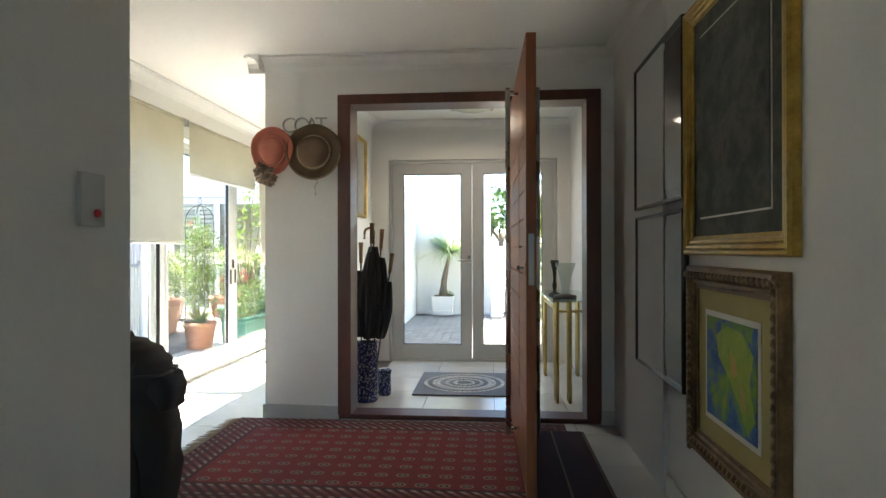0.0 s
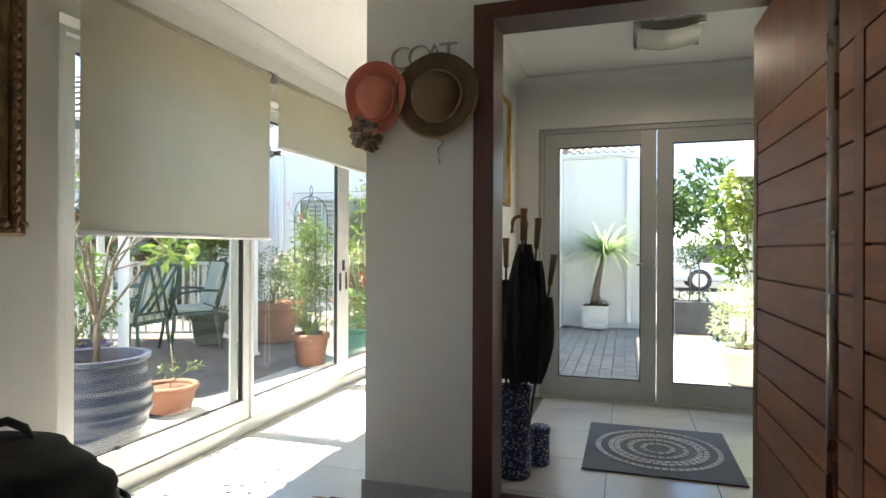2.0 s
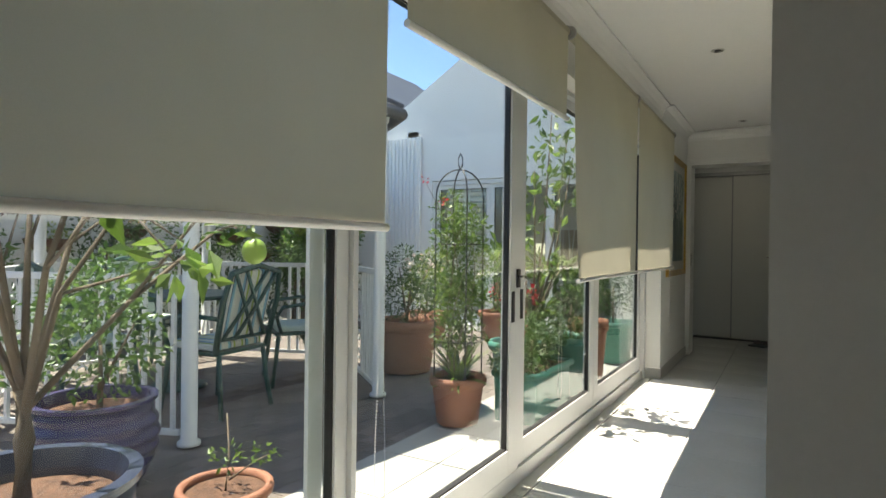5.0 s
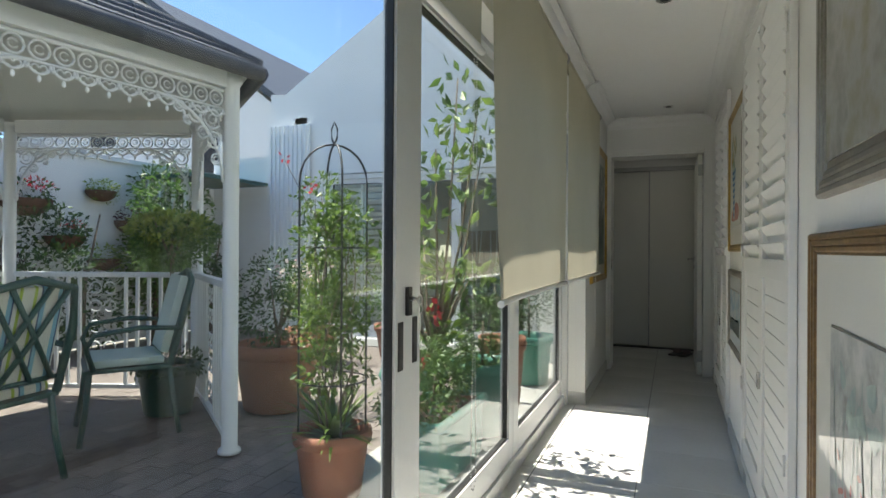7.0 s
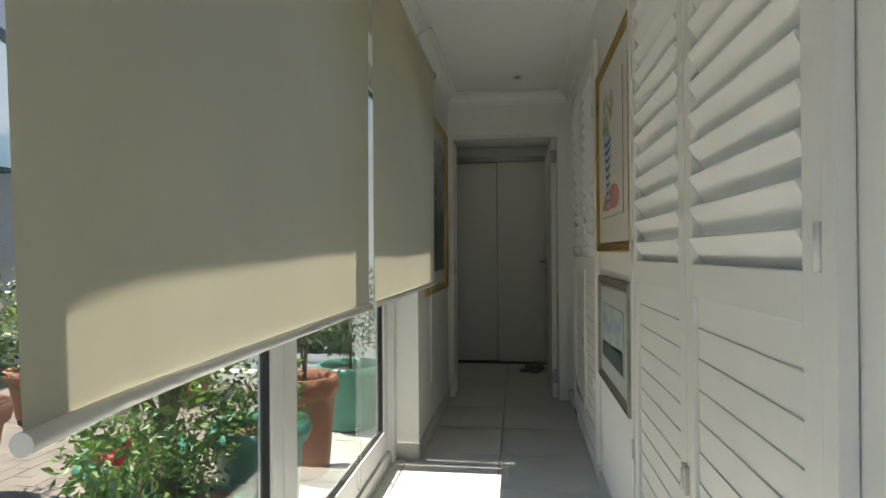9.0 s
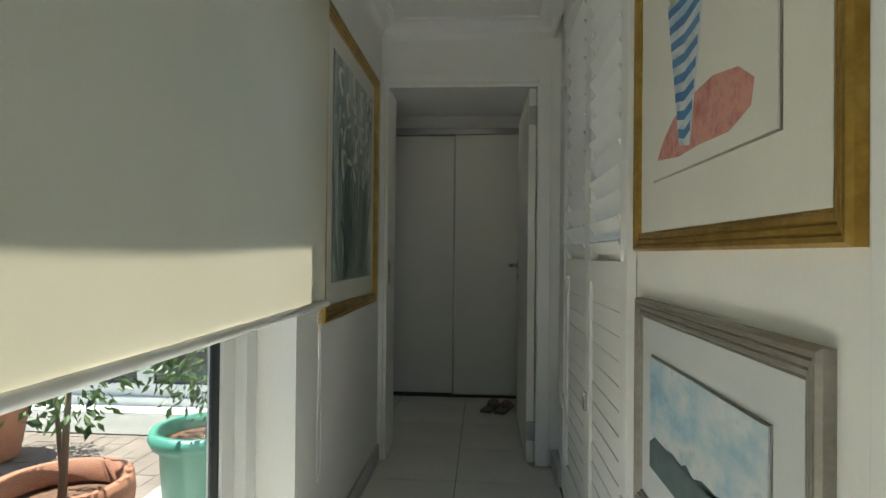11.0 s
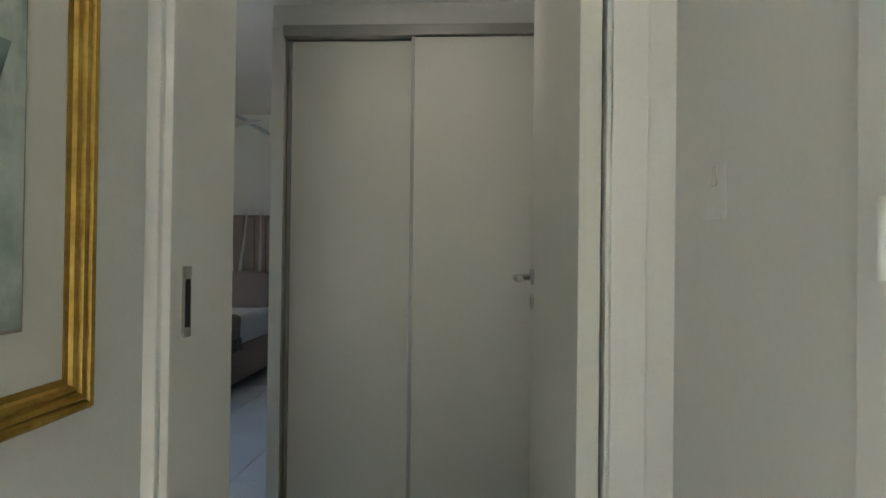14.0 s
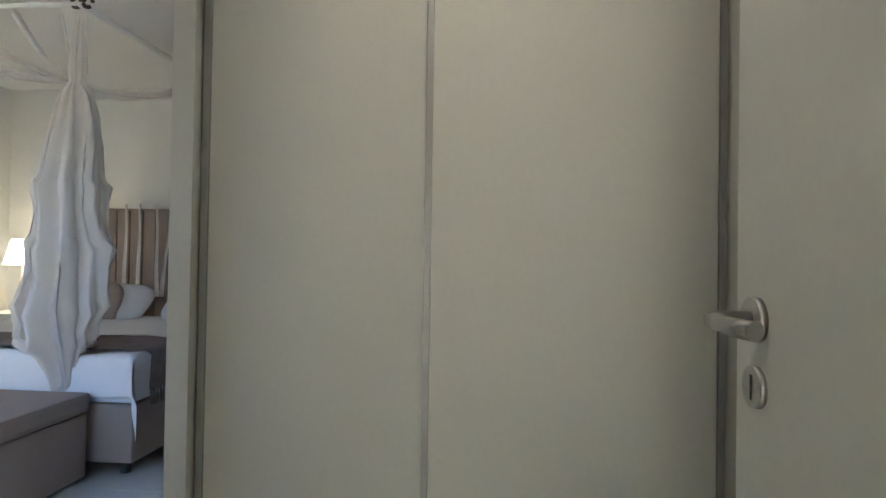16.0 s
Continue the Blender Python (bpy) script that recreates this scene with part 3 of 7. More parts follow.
# ---- doors ----
def front_door():
    d = tagged(new("door_1"), "open red hardwood pivot front door with horizontal boards", "", "", "structure")
    d.location = (0.56, 4.1, 0)
    turned = pose(0.012, 0, 0, 0, 0, 1.1)
    part("door_frame", B((-1.13, -1.044, -0.075, 0.12, 0.03, 2.05), (0.465, 0.557, -0.075, 0.12, 0.03, 2.05), (-1.13, 0.557, -0.075, 0.12, 2.05, 2.115), (-1.13, 0.557, -0.05, 0.12, 0.0, 0.03), bevel=0.004), MESTD, d, "dark red hardwood frame")
    leaf = part("door_leaf", B((-0.022, 0.022, -1.30, 0.30, 0.04, 0.36), (-0.022, 0.022, -1.30, 0.30, 1.62, 2.03), (-0.022, 0.022, -1.30, -1.16, 0.36, 1.62), (-0.022, 0.022, -0.83, -0.77, 0.36, 1.62), (-0.022, 0.022, 0.24, 0.30, 0.36, 1.62), (-0.006, 0.006, -1.16, 0.24, 0.36, 1.62), bevel=0.002), MEST, d)
    leaf.matrix_local = turned
    for i in range(10):
        z = 0.364 + i * 0.126
        for a, b in ((-1.158, -0.832), (-0.768, 0.238)):
            me = B((-0.020, 0.020, a, b, z, z + 0.119), bevel=0.004)
            part("board", me, BOARD, leaf)
    made = []
    for s in (-1, 1):
        bar = part("pull_bar", T(([(s * 0.075, -0.80, 0.16), (s * 0.075, -0.80, 1.93)], 0.013, 12), ([(s * 0.02, -0.80, 0.19), (s * 0.075, -0.80, 0.19)], 0.009, 8), ([(s * 0.02, -0.80, 1.90), (s * 0.075, -0.80, 1.90)], 0.009, 8)), STEEL, d, "long brushed steel pull bar")
        made.append(bar)
    made.append(part("lock_plate", B((-0.012, 0.012, -1.304, -1.30, 0.95, 1.17)), TRACK, d, "steel lock faceplate"))
    made.append(part("keyhole_rose", B((-0.027, -0.022, -1.256, -1.228, 1.0, 1.045), bevel=0.002), BRASS, d))
    k = part("key", B((-0.047, -0.027, -1.245, -1.238, 1.02, 1.026), (-0.058, -0.045, -1.246, -1.237, 1.014, 1.032), bevel=0.001), IRON, d)
    made.append(k)
    for o in made:
        o.matrix_local = turned
    return d


front_door()


def glazed_frame(parent, name, axis, at, a0, a1, z0, z1, side, rail_b, rail_t, depth, material, label="", first=None):
    """A glazed leaf: side stiles, rails, black seal and pane. axis x: it runs along x at y = at; axis y: along y at x = at."""
    def bx(u0, u1, w0, w1, za, zb):
        return (u0, u1, w0, w1, za, zb) if axis == "x" else (w0, w1, u0, u1, za, zb)
    d = depth / 2
    first = side if first is None else first
    f = part(name, B(bx(a0, a0 + first, at - d, at + d, z0, z1), bx(a1 - side, a1, at - d, at + d, z0, z1), bx(a0 + first, a1 - side, at - d, at + d, z0, z0 + rail_b), bx(a0 + first, a1 - side, at - d, at + d, z1 - rail_t, z1), bevel=0.002), material, parent, label)
    i0, i1, j0, j1, e = a0 + first, a1 - side, z0 + rail_b, z1 - rail_t, 0.007
    part("seal", B(bx(i0, i0 + e, at - 0.013, at + 0.013, j0, j1), bx(i1 - e, i1, at - 0.013, at + 0.013, j0, j1), bx(i0 + e, i1 - e, at - 0.013, at + 0.013, j0, j0 + e), bx(i0 + e, i1 - e, at - 0.013, at + 0.013, j1 - e, j1)), BLACK, f)
    p = part("pane", B(bx(i0 + e, i1 - e, at - 0.003, at + 0.003, j0 + e, j1 - e)), GLASS, f, "clear glass pane")
    p.visible_shadow = False
    return f


def vestibule_doors():
    d = tagged(new("door_2"), "closed grey aluminium double door with tall glass panes", "", "", "structure")
    part("door_frame", B((-0.585, -0.555, 6.075, 6.16, 0, 1.995), (1.035, 1.065, 6.075, 6.16, 0, 1.995), (-0.555, 1.035, 6.075, 6.16, 1.965, 1.995), (-0.585, 1.065, 6.07, 6.16, 0, 0.02)), ALUG, d)
    glazed_frame(d, "door_leaf", "x", 6.11, -0.553, 0.238, 0.022, 1.962, 0.105, 0.14, 0.10, 0.045, ALUG)
    glazed_frame(d, "door_leaf", "x", 6.11, 0.242, 1.033, 0.022, 1.962, 0.105, 0.14, 0.10, 0.045, ALUG)
    for z in (0.35, 1.70):
        part("hinge", T(([(-0.556, 6.08, z), (-0.556, 6.08, z + 0.11)], 0.009, 8)), ALUG, d)
    part("door_handle", T(([(0.215, 6.10, 1.0), (0.215, 6.04, 1.0)], 0.009, 8), ([(0.215, 6.045, 1.0), (0.105, 6.045, 1.0)], 0.009, 8)), STEEL, d)
    part("lock_plate", B((0.20, 0.228, 6.078, 6.087, 0.90, 1.05), bevel=0.002), STEEL, d)


vestibule_doors()


def sliding_window():
    d = tagged(new("window_1"), "long white aluminium window wall with sliding glass doors", "", "", "structure")
    part("window_frame", B((-2.21, -2.11, 3.345, 3.46, 0, 1.995), (-2.21, -2.11, 8.61, 8.685, 0, 1.995), (-2.21, -2.11, 3.46, 8.61, 1.97, 1.995), (-2.21, -2.128, 3.46, 8.61, 0, 0.075), bevel=0.003), ALU, d)
    for a, b, s, at, first in ((3.464, 4.71, 0.052, -2.165, 0.066), (4.714, 5.935, 0.11, -2.150, 0.022), (5.94, 7.21, 0.08, -2.165, 0.092), (7.215, 8.605, 0.08, -2.165, 0.10)):
        glazed_frame(d, "sash", "y", at, a, b, 0.077, 1.968, s, 0.115, 0.05, 0.045, ALU, first=first)
    # separate strip added for the second sash's stile, which laps behind the first
    part("fixed_post", B((-2.206, -2.192, 4.60, 4.66, 0.077, 1.968), bevel=0.002), ALU, d, "stile of the next sash lapping behind the glass")
    for y, x, z in ((5.857, -2.127, 0.762), (5.99, -2.142, 0.765)):
        part("pull_recess", B((x - 0.003, x + 0.002, y - 0.017, y + 0.017, z + 0.01, z + 0.152), bevel=0.002), BLACK, d, "black recessed pull")
        part("recess_well", B((x + 0.002, x + 0.003, y - 0.009, y + 0.009, z + 0.03, z + 0.134)), IRON, d)
    part("lock", B((-2.127, -2.115, 5.888, 5.914, 0.93, 1.015), bevel=0.002), BLACK, d, "black lock with a key")
    part("key", T(([(-2.115, 5.901, 0.98), (-2.095, 5.901, 0.98)], 0.006, 8), (arc((-2.085, 5.901, 0.978), 0.013, 0, 360, 14, "yz"), 0.003, 6), (arc((-2.083, 5.901, 0.953), 0.016, 0, 360, 14, "yz"), 0.0015, 6)), STEEL, d)
    part("key_tag", B((-2.088, -2.085, 5.892, 5.91, 0.885, 0.935), bevel=0.001), MATB, d)


sliding_window()


# unseen glazing, added and sized only to brighten the hall from behind
def unseen_window(name, x0, x1):
    d = tagged(new(name), "unseen white aluminium glazed door added behind the hall to let in daylight", "", "", "structure")
    glazed_frame(d, "sash", "x", -2.70, x0, x1, 0.0, 2.1, 0.08, 0.1, 0.08, 0.05, ALU)


unseen_window("window_added_5", -1.8, -0.75)
unseen_window("window_added_6", 0.6, 1.1)


def shutter_window(name, y0, y1, group):
    d = tagged(new(name), "window with white louvred shutters, open above and shut below", "", "", "structure")
    part("window_frame", B((-0.96, -0.90, y0 + 0.12, y0 + 0.17, 0.16, 2.06), (-0.96, -0.90, y1 - 0.14, y1 - 0.09, 0.16, 2.06), (-0.96, -0.90, y0 + 0.17, y1 - 0.14, 2.0, 2.06), (-0.96, -0.90, y0 + 0.17, y1 - 0.14, 0.16, 0.22)), ALU, d)
    p = part("pane", B((-0.935, -0.930, y0 + 0.17, y1 - 0.14, 0.22, 2.0)), GLASS, d)
    p.visible_shadow = False
    part("shutter_frame", B((-1.085, -1.062, y0, y0 + 0.035, 0.12, 2.14), (-1.085, -1.062, y1 - 0.035, y1, 0.12, 2.14), (-1.085, -1.062, y0 + 0.035, y1 - 0.035, 2.105, 2.14), (-1.085, -1.062, y0 + 0.035, y1 - 0.035, 0.12, 0.145), bevel=0.003), SHUT, d)
    mid = (y0 + y1) / 2
    blade_open = mesh_of("louvre", B((-0.036, 0.036, -0.5, 0.5, -0.0045, 0.0045), bevel=0.003), SHUT)
    for a, b in ((y0 + 0.038, mid - 0.001), (mid + 0.001, y1 - 0.038)):
        s = 0.052
        leaf = part("shutter_leaf", B((-1.081, -1.053, a, a + s, 0.15, 2.10), (-1.081, -1.053, b - s, b, 0.15, 2.10), (-1.081, -1.053, a + s, b - s, 2.02, 2.10), (-1.081, -1.053, a + s, b - s, 0.15, 0.25), (-1.081, -1.053, a + s, b - s, 1.03, 1.10), bevel=0.003), SHUT, d)
        n = 14
        for i in range(n):
            o = part("louvre", blade_open, SHUT, leaf)
            o.matrix_local = pose(-1.067, (a + b) / 2, 1.124 + i * 0.0645, 0, 60, 0) @ Matrix.Diagonal((1, b - a - 2 * s - 0.004, 1, 1))
        for i in range(12):
            o = part("louvre", blade_open, SHUT, leaf)
            o.matrix_local = pose(-1.067, (a + b) / 2, 0.286 + i * 0.0645, 0, 87, 0) @ Matrix.Diagonal((1, b - a - 2 * s - 0.004, 1, 1))
    for z in (0.5, 1.13, 1.8):
        for y in (y0 + 0.036, y1 - 0.036):
            part("hinge", T(([(-1.088, y, z - 0.03), (-1.088, y, z + 0.03)], 0.0045, 8)), SHUT, d, "white painted hinge")
    part("catch", B((-1.090, -1.081, mid - 0.018, mid - 0.003, 0.60, 0.66), (-1.090, -1.081, mid + 0.003, mid + 0.018, 0.60, 0.66), bevel=0.001), STEEL, d)


shutter_window("window_2", 6.245, 7.49, "")
shutter_window("window_3", 8.37, 9.49, "")


def lobby_door():
    d = tagged(new("door_3"), "open plain cream flush door with a steel lever handle", "", "", "structure")
    part("door_frame", B((-1.965, -1.948, 10.091, 10.372, 0, 2.035), (-1.146, -1.138, 10.08, 10.37, 0, 2.015), (-1.948, -1.138, 10.091, 10.372, 2.015, 2.035),
                         (-2.03, -1.965, 10.075, 10.089, 0, 2.08), (-1.138, -1.075, 10.073, 10.089, 0, 2.08), (-1.965, -1.138, 10.075, 10.089, 2.035, 2.08), bevel=0.003), TRIM, d)
    leaf = part("door_leaf", B((-1.192, -1.152, 10.095, 10.985, 0.012, 2.005), bevel=0.002), DOORP, d)
    for z in (0.18, 1.86):
        part("hinge", B((-1.190, -1.148, 10.086, 10.0945, z - 0.05, z + 0.05), bevel=0.001), TRACK, d, "satin steel hinge")
    for s, x in ((-1, -1.192),):
        part("handle_rose", T(([(x, 10.924, 1.045), (x - 0.010, 10.924, 1.045)], 0.027, 24)), STEEL, leaf)
        part("lever", T(([(x - 0.008, 10.924, 1.045), (x - 0.052, 10.924, 1.045), (x - 0.058, 10.91, 1.045), (x - 0.058, 10.845, 1.043), (x - 0.050, 10.815, 1.043)], 0.0105, 12)), STEEL, leaf, "brushed steel lever")
        part("keyhole_rose", T(([(x, 10.924, 0.965), (x - 0.008, 10.924, 0.965)], 0.025, 24)), STEEL, leaf)
        part("keyhole", B((x - 0.0095, x - 0.0085, 10.921, 10.9243, 0.950, 0.980)), BLACK, leaf)
    part("strike_plate", B((-1.948, -1.944, 10.135, 10.165, 0.945, 1.085)), STEEL, d, "steel strike plate")
    part("strike_hole", B((-1.945, -1.9435, 10.142, 10.160, 0.965, 1.06)), BLACK, d)


lobby_door()


def wardrobe():
    d = thing("wardrobe", "built-in wardrobe with two cream sliding doors in aluminium tracks", "wardrobe", (-1.65, 11.54, 0))
    part("carcass", B((-0.63, -0.575, -0.005, 0.56, 0, 2.10), (-0.575, 0.655, 0.10, 0.56, 0.02, 2.09), (0.655, 0.745, -0.005, 0.56, 0, 2.10)), DOORP, d)
    part("top_track", B((-0.575, 0.655, -0.03, 0.09, 2.055, 2.10), bevel=0.002), TRACK, d, "aluminium top track")
    part("bottom_track", B((-0.575, 0.655, -0.02, 0.09, 0.0, 0.007), bevel=0.002), BLACK, d)
    part("sliding_door", B((-0.55, 0.01, 0.03, 0.055, 0.02, 2.05), bevel=0.002), DOORP, d)
    part("sliding_door", B((0.0, 0.636, -0.012, 0.013, 0.02, 2.05), bevel=0.002), DOORP, d)
    part("door_edge", B((-0.568, -0.55, 0.022, 0.06, 0.016, 2.052), (-0.015, 0.001, -0.018, 0.02, 0.016, 2.052), (0.6365, 0.652, -0.018, 0.02, 0.016, 2.052), bevel=0.002), TRACK, d, "aluminium door edge")


wardrobe()


# ---- roller blinds ----
def roller_blind(y0, y1, bottom, chain_y, sway=0.0, x=-1.905):
    d = thing("roller_blind", "cream sunscreen roller blind hanging before the glass wall", "roller blind", (x, (y0 + y1) / 2, 2.09), group="roller blinds along the glass wall")
    h, drop = (y1 - y0) / 2, 2.09 - bottom
    bm = bmesh.new()
    nx, nz = 24, 20
    vs = [[bm.verts.new((0.004 * math.sin(5 * i / nx) * j / nz + sway * (j / nz) ** 2 * math.exp(-8 * i / nx), -h + 0.012 + (2 * h - 0.024) * i / nx, -drop * j / nz)) for j in range(nz + 1)] for i in range(nx + 1)]
    for i in range(nx):
        for j in range(nz):
            f = bm.faces.new((vs[i][j], vs[i + 1][j], vs[i + 1][j + 1], vs[i][j + 1]))
            f.smooth = True
    part("cloth", bm, BLIND, d)
    part("bottom_bar", T(([(sway + 0.0, -h + 0.01, -drop - 0.006), (sway * 0.36, -h + 0.157, -drop - 0.006), (sway * 0.13, -h + 0.315, -drop - 0.006), (sway * 0.03, -h + 0.55, -drop - 0.006), (0.0, h - 0.01, -drop - 0.006)], 0.011, 10)), TRIM, d)
    part("roller", T(([(-0.02, -h, 0.0), (-0.02, h, 0.0)], 0.024, 16)), BLIND, d)
    for s in (-1, 1):
        part("bracket", T(([(-0.02, s * h, 0), (-0.02, s * (h + 0.012), 0)], 0.03, 20), ([(-0.02, s * (h + 0.006), 0), (-0.125, s * (h + 0.006), 0.0)], 0.012, 6)), TRACK, d, "metal end bracket")
    if chain_y is not None:
        y, lo = chain_y - (y0 + y1) / 2, -1.65
        bm = bmesh.new()
        loop = [(y - 0.016 + 0.006 * math.sin(z * 9), z) for z in np.arange(0, lo, -0.0085)] + [(y - 0.018 + 0.036 * k / 5, lo - 0.02 * math.sin(math.pi * k / 5)) for k in range(6)] + [(y + 0.016 - 0.006 * math.sin(z * 9), z) for z in np.arange(lo, 0, 0.0085)]
        for yy, zz in loop:
            bmesh.ops.create_icosphere(bm, subdivisions=1, radius=0.0024, matrix=Matrix.Translation((-0.03, yy, zz)))
        part("chain", bm, SKIRT, d, "white beaded pull chain", kind="stuff")
    return d


roller_blind(3.335, 4.575, 1.165, 4.59)
roller_blind(4.635, 5.935, 1.70, 5.955)
roller_blind(5.965, 7.275, 0.972, 7.235, 0.03, -1.89)
roller_blind(7.30, 8.665, 0.972, 8.70, 0.0, -1.89)


# ---- pictures ----
def picture(label, at, turn, w, h, frame_w, frame_d, frame_mat, mount, board_mat, art_mat, frame_label, ornate=False, inner=None, draw=None, category="framed picture"):
    """Centre at `at` on the wall; turn: degrees about z so that local -y looks into the room."""
    d = thing("picture", label, category, at, turn)
    bm = bmesh.new()
    W, H, f, dp = w / 2, h / 2, frame_w, frame_d
    prof = [(0, 0), (0, dp * 0.7), (f * 0.10, dp), (f * 0.24, dp * 0.96), (f * 0.29, dp * 0.74), (f * 0.36, dp * 0.88), (f * 0.50, dp * 0.84), (f * 0.55, dp * 0.62), (f * 0.63, dp * 0.74), (f * 0.76, dp * 0.66), (f * 0.82, dp * 0.45), (f, dp * 0.45), (f, 0)]
    rings = []
    for sx, sz in ((-1, -1), (1, -1), (1, 1), (-1, 1)):
        rings.append([bm.verts.new((sx * (W - o), -q, sz * (H - o))) for o, q in prof])
    for i in range(4):
        a, b = rings[i], rings[(i + 1) % 4]
        for j in range(len(prof)):
            k = (j + 1) % len(prof)
            bm.faces.new((a[j], b[j], b[k], a[k]))
    fr = part("frame", bm, frame_mat, d, frame_label)
    if ornate:
        bm = bmesh.new()
        for i in range(int(2 * (w + h) / 0.035)):
            s = i * 0.035
            if s < w:
                p = (-W + s, H - f * 0.4)
            elif s < w + h:
                p = (W - f * 0.4, H - (s - w))
            elif s < 2 * w + h:
                p = (W - (s - w - h), -H + f * 0.4)
            else:
                p = (-W + f * 0.4, -H + (s - 2 * w - h))
            bmesh.ops.create_icosphere(bm, subdivisions=1, radius=0.016, matrix=Matrix.Translation((p[0], -dp * 0.9, p[1])) @ Matrix.Diagonal((1, 0.7, 1, 1)))
        part("carved_ornament", bm, frame_mat, fr, kind="stuff")
    part("mount_board", B((-W + f - 0.004, W - f + 0.004, -0.010, -0.004, -H + f - 0.004, H - f + 0.004)), board_mat, d)
    mx, mz = W - f - mount, H - f - mount
    if inner:
        part("inner_slip", B((-mx - inner, mx + inner, -0.0125, -0.0102, -mz - inner, mz + inner)), MATB if board_mat not in (MATB, MATG) else PEWTER, d)
    art = part("artwork", B((-mx, mx, -0.0150, -0.0127, -mz, mz)), art_mat, d)
    if draw:
        draw(art, mx, mz)
    part("backing", B((-W + f * 0.5, W - f * 0.5, -0.0038, -0.0005, -H + f * 0.5, H - f * 0.5)), BLACKF, d)
    return d


def flat(art, name, outline, material, y=-0.0158, label=""):
    bm = bmesh.new()
    n = len(outline)
    c = Vector((sum(p[0] for p in outline) / n, y, sum(p[1] for p in outline) / n))
    vc = bm.verts.new(c)
    vs = [bm.verts.new((p[0], y, p[1])) for p in outline]
    lo = [bm.verts.new((p[0], -0.0149, p[1])) for p in outline]
    for i in range(n):
        bm.faces.new((vc, vs[i], vs[(i + 1) % n]))
        bm.faces.new((vs[i], lo[i], lo[(i + 1) % n], vs[(i + 1) % n]))
    return part(name, bm, material, art, label, kind="")


def drop(cx, cz, l, w, ang, n=14, curl=0.0):
    out = []
    for i in range(n):
        a = 2 * math.pi * i / n
        u, v = math.cos(a) * l, math.sin(a) * w * (1 - 0.55 * math.cos(a))
        v += curl * u * u
        out.append((cx + u * math.cos(ang) - v * math.sin(ang), cz + u * math.sin(ang) + v * math.cos(ang)))
    return out


def stem(x0, z0, x1, z1, w, bend=0.0, n=8):
    a, b = [], []
    for i in range(n + 1):
        t = i / n
        x = x0 + (x1 - x0) * t + bend * math.sin(math.pi * t)
        z = z0 + (z1 - z0) * t
        a.append((x - w * (1 - 0.5 * t), z))
        b.append((x + w * (1 - 0.5 * t), z))
    return a + b[::-1]


def plates(art, name, outlines, material, y):
    bm = bmesh.new()
    for q, o in enumerate(outlines):
        n = len(o)
        y -= 0.00004
        vc = bm.verts.new((sum(p[0] for p in o) / n, y, sum(p[1] for p in o) / n))
        vs = [bm.verts.new((p[0], y, p[1])) for p in o]
        for i in range(n):
            bm.faces.new((vc, vs[i], vs[(i + 1) % n]))
    me = bpy.data.meshes.new(name)
    bm.to_mesh(me)
    bm.free()
    me.materials.append(material)
    return part(name, me, material, art, kind="stuff")


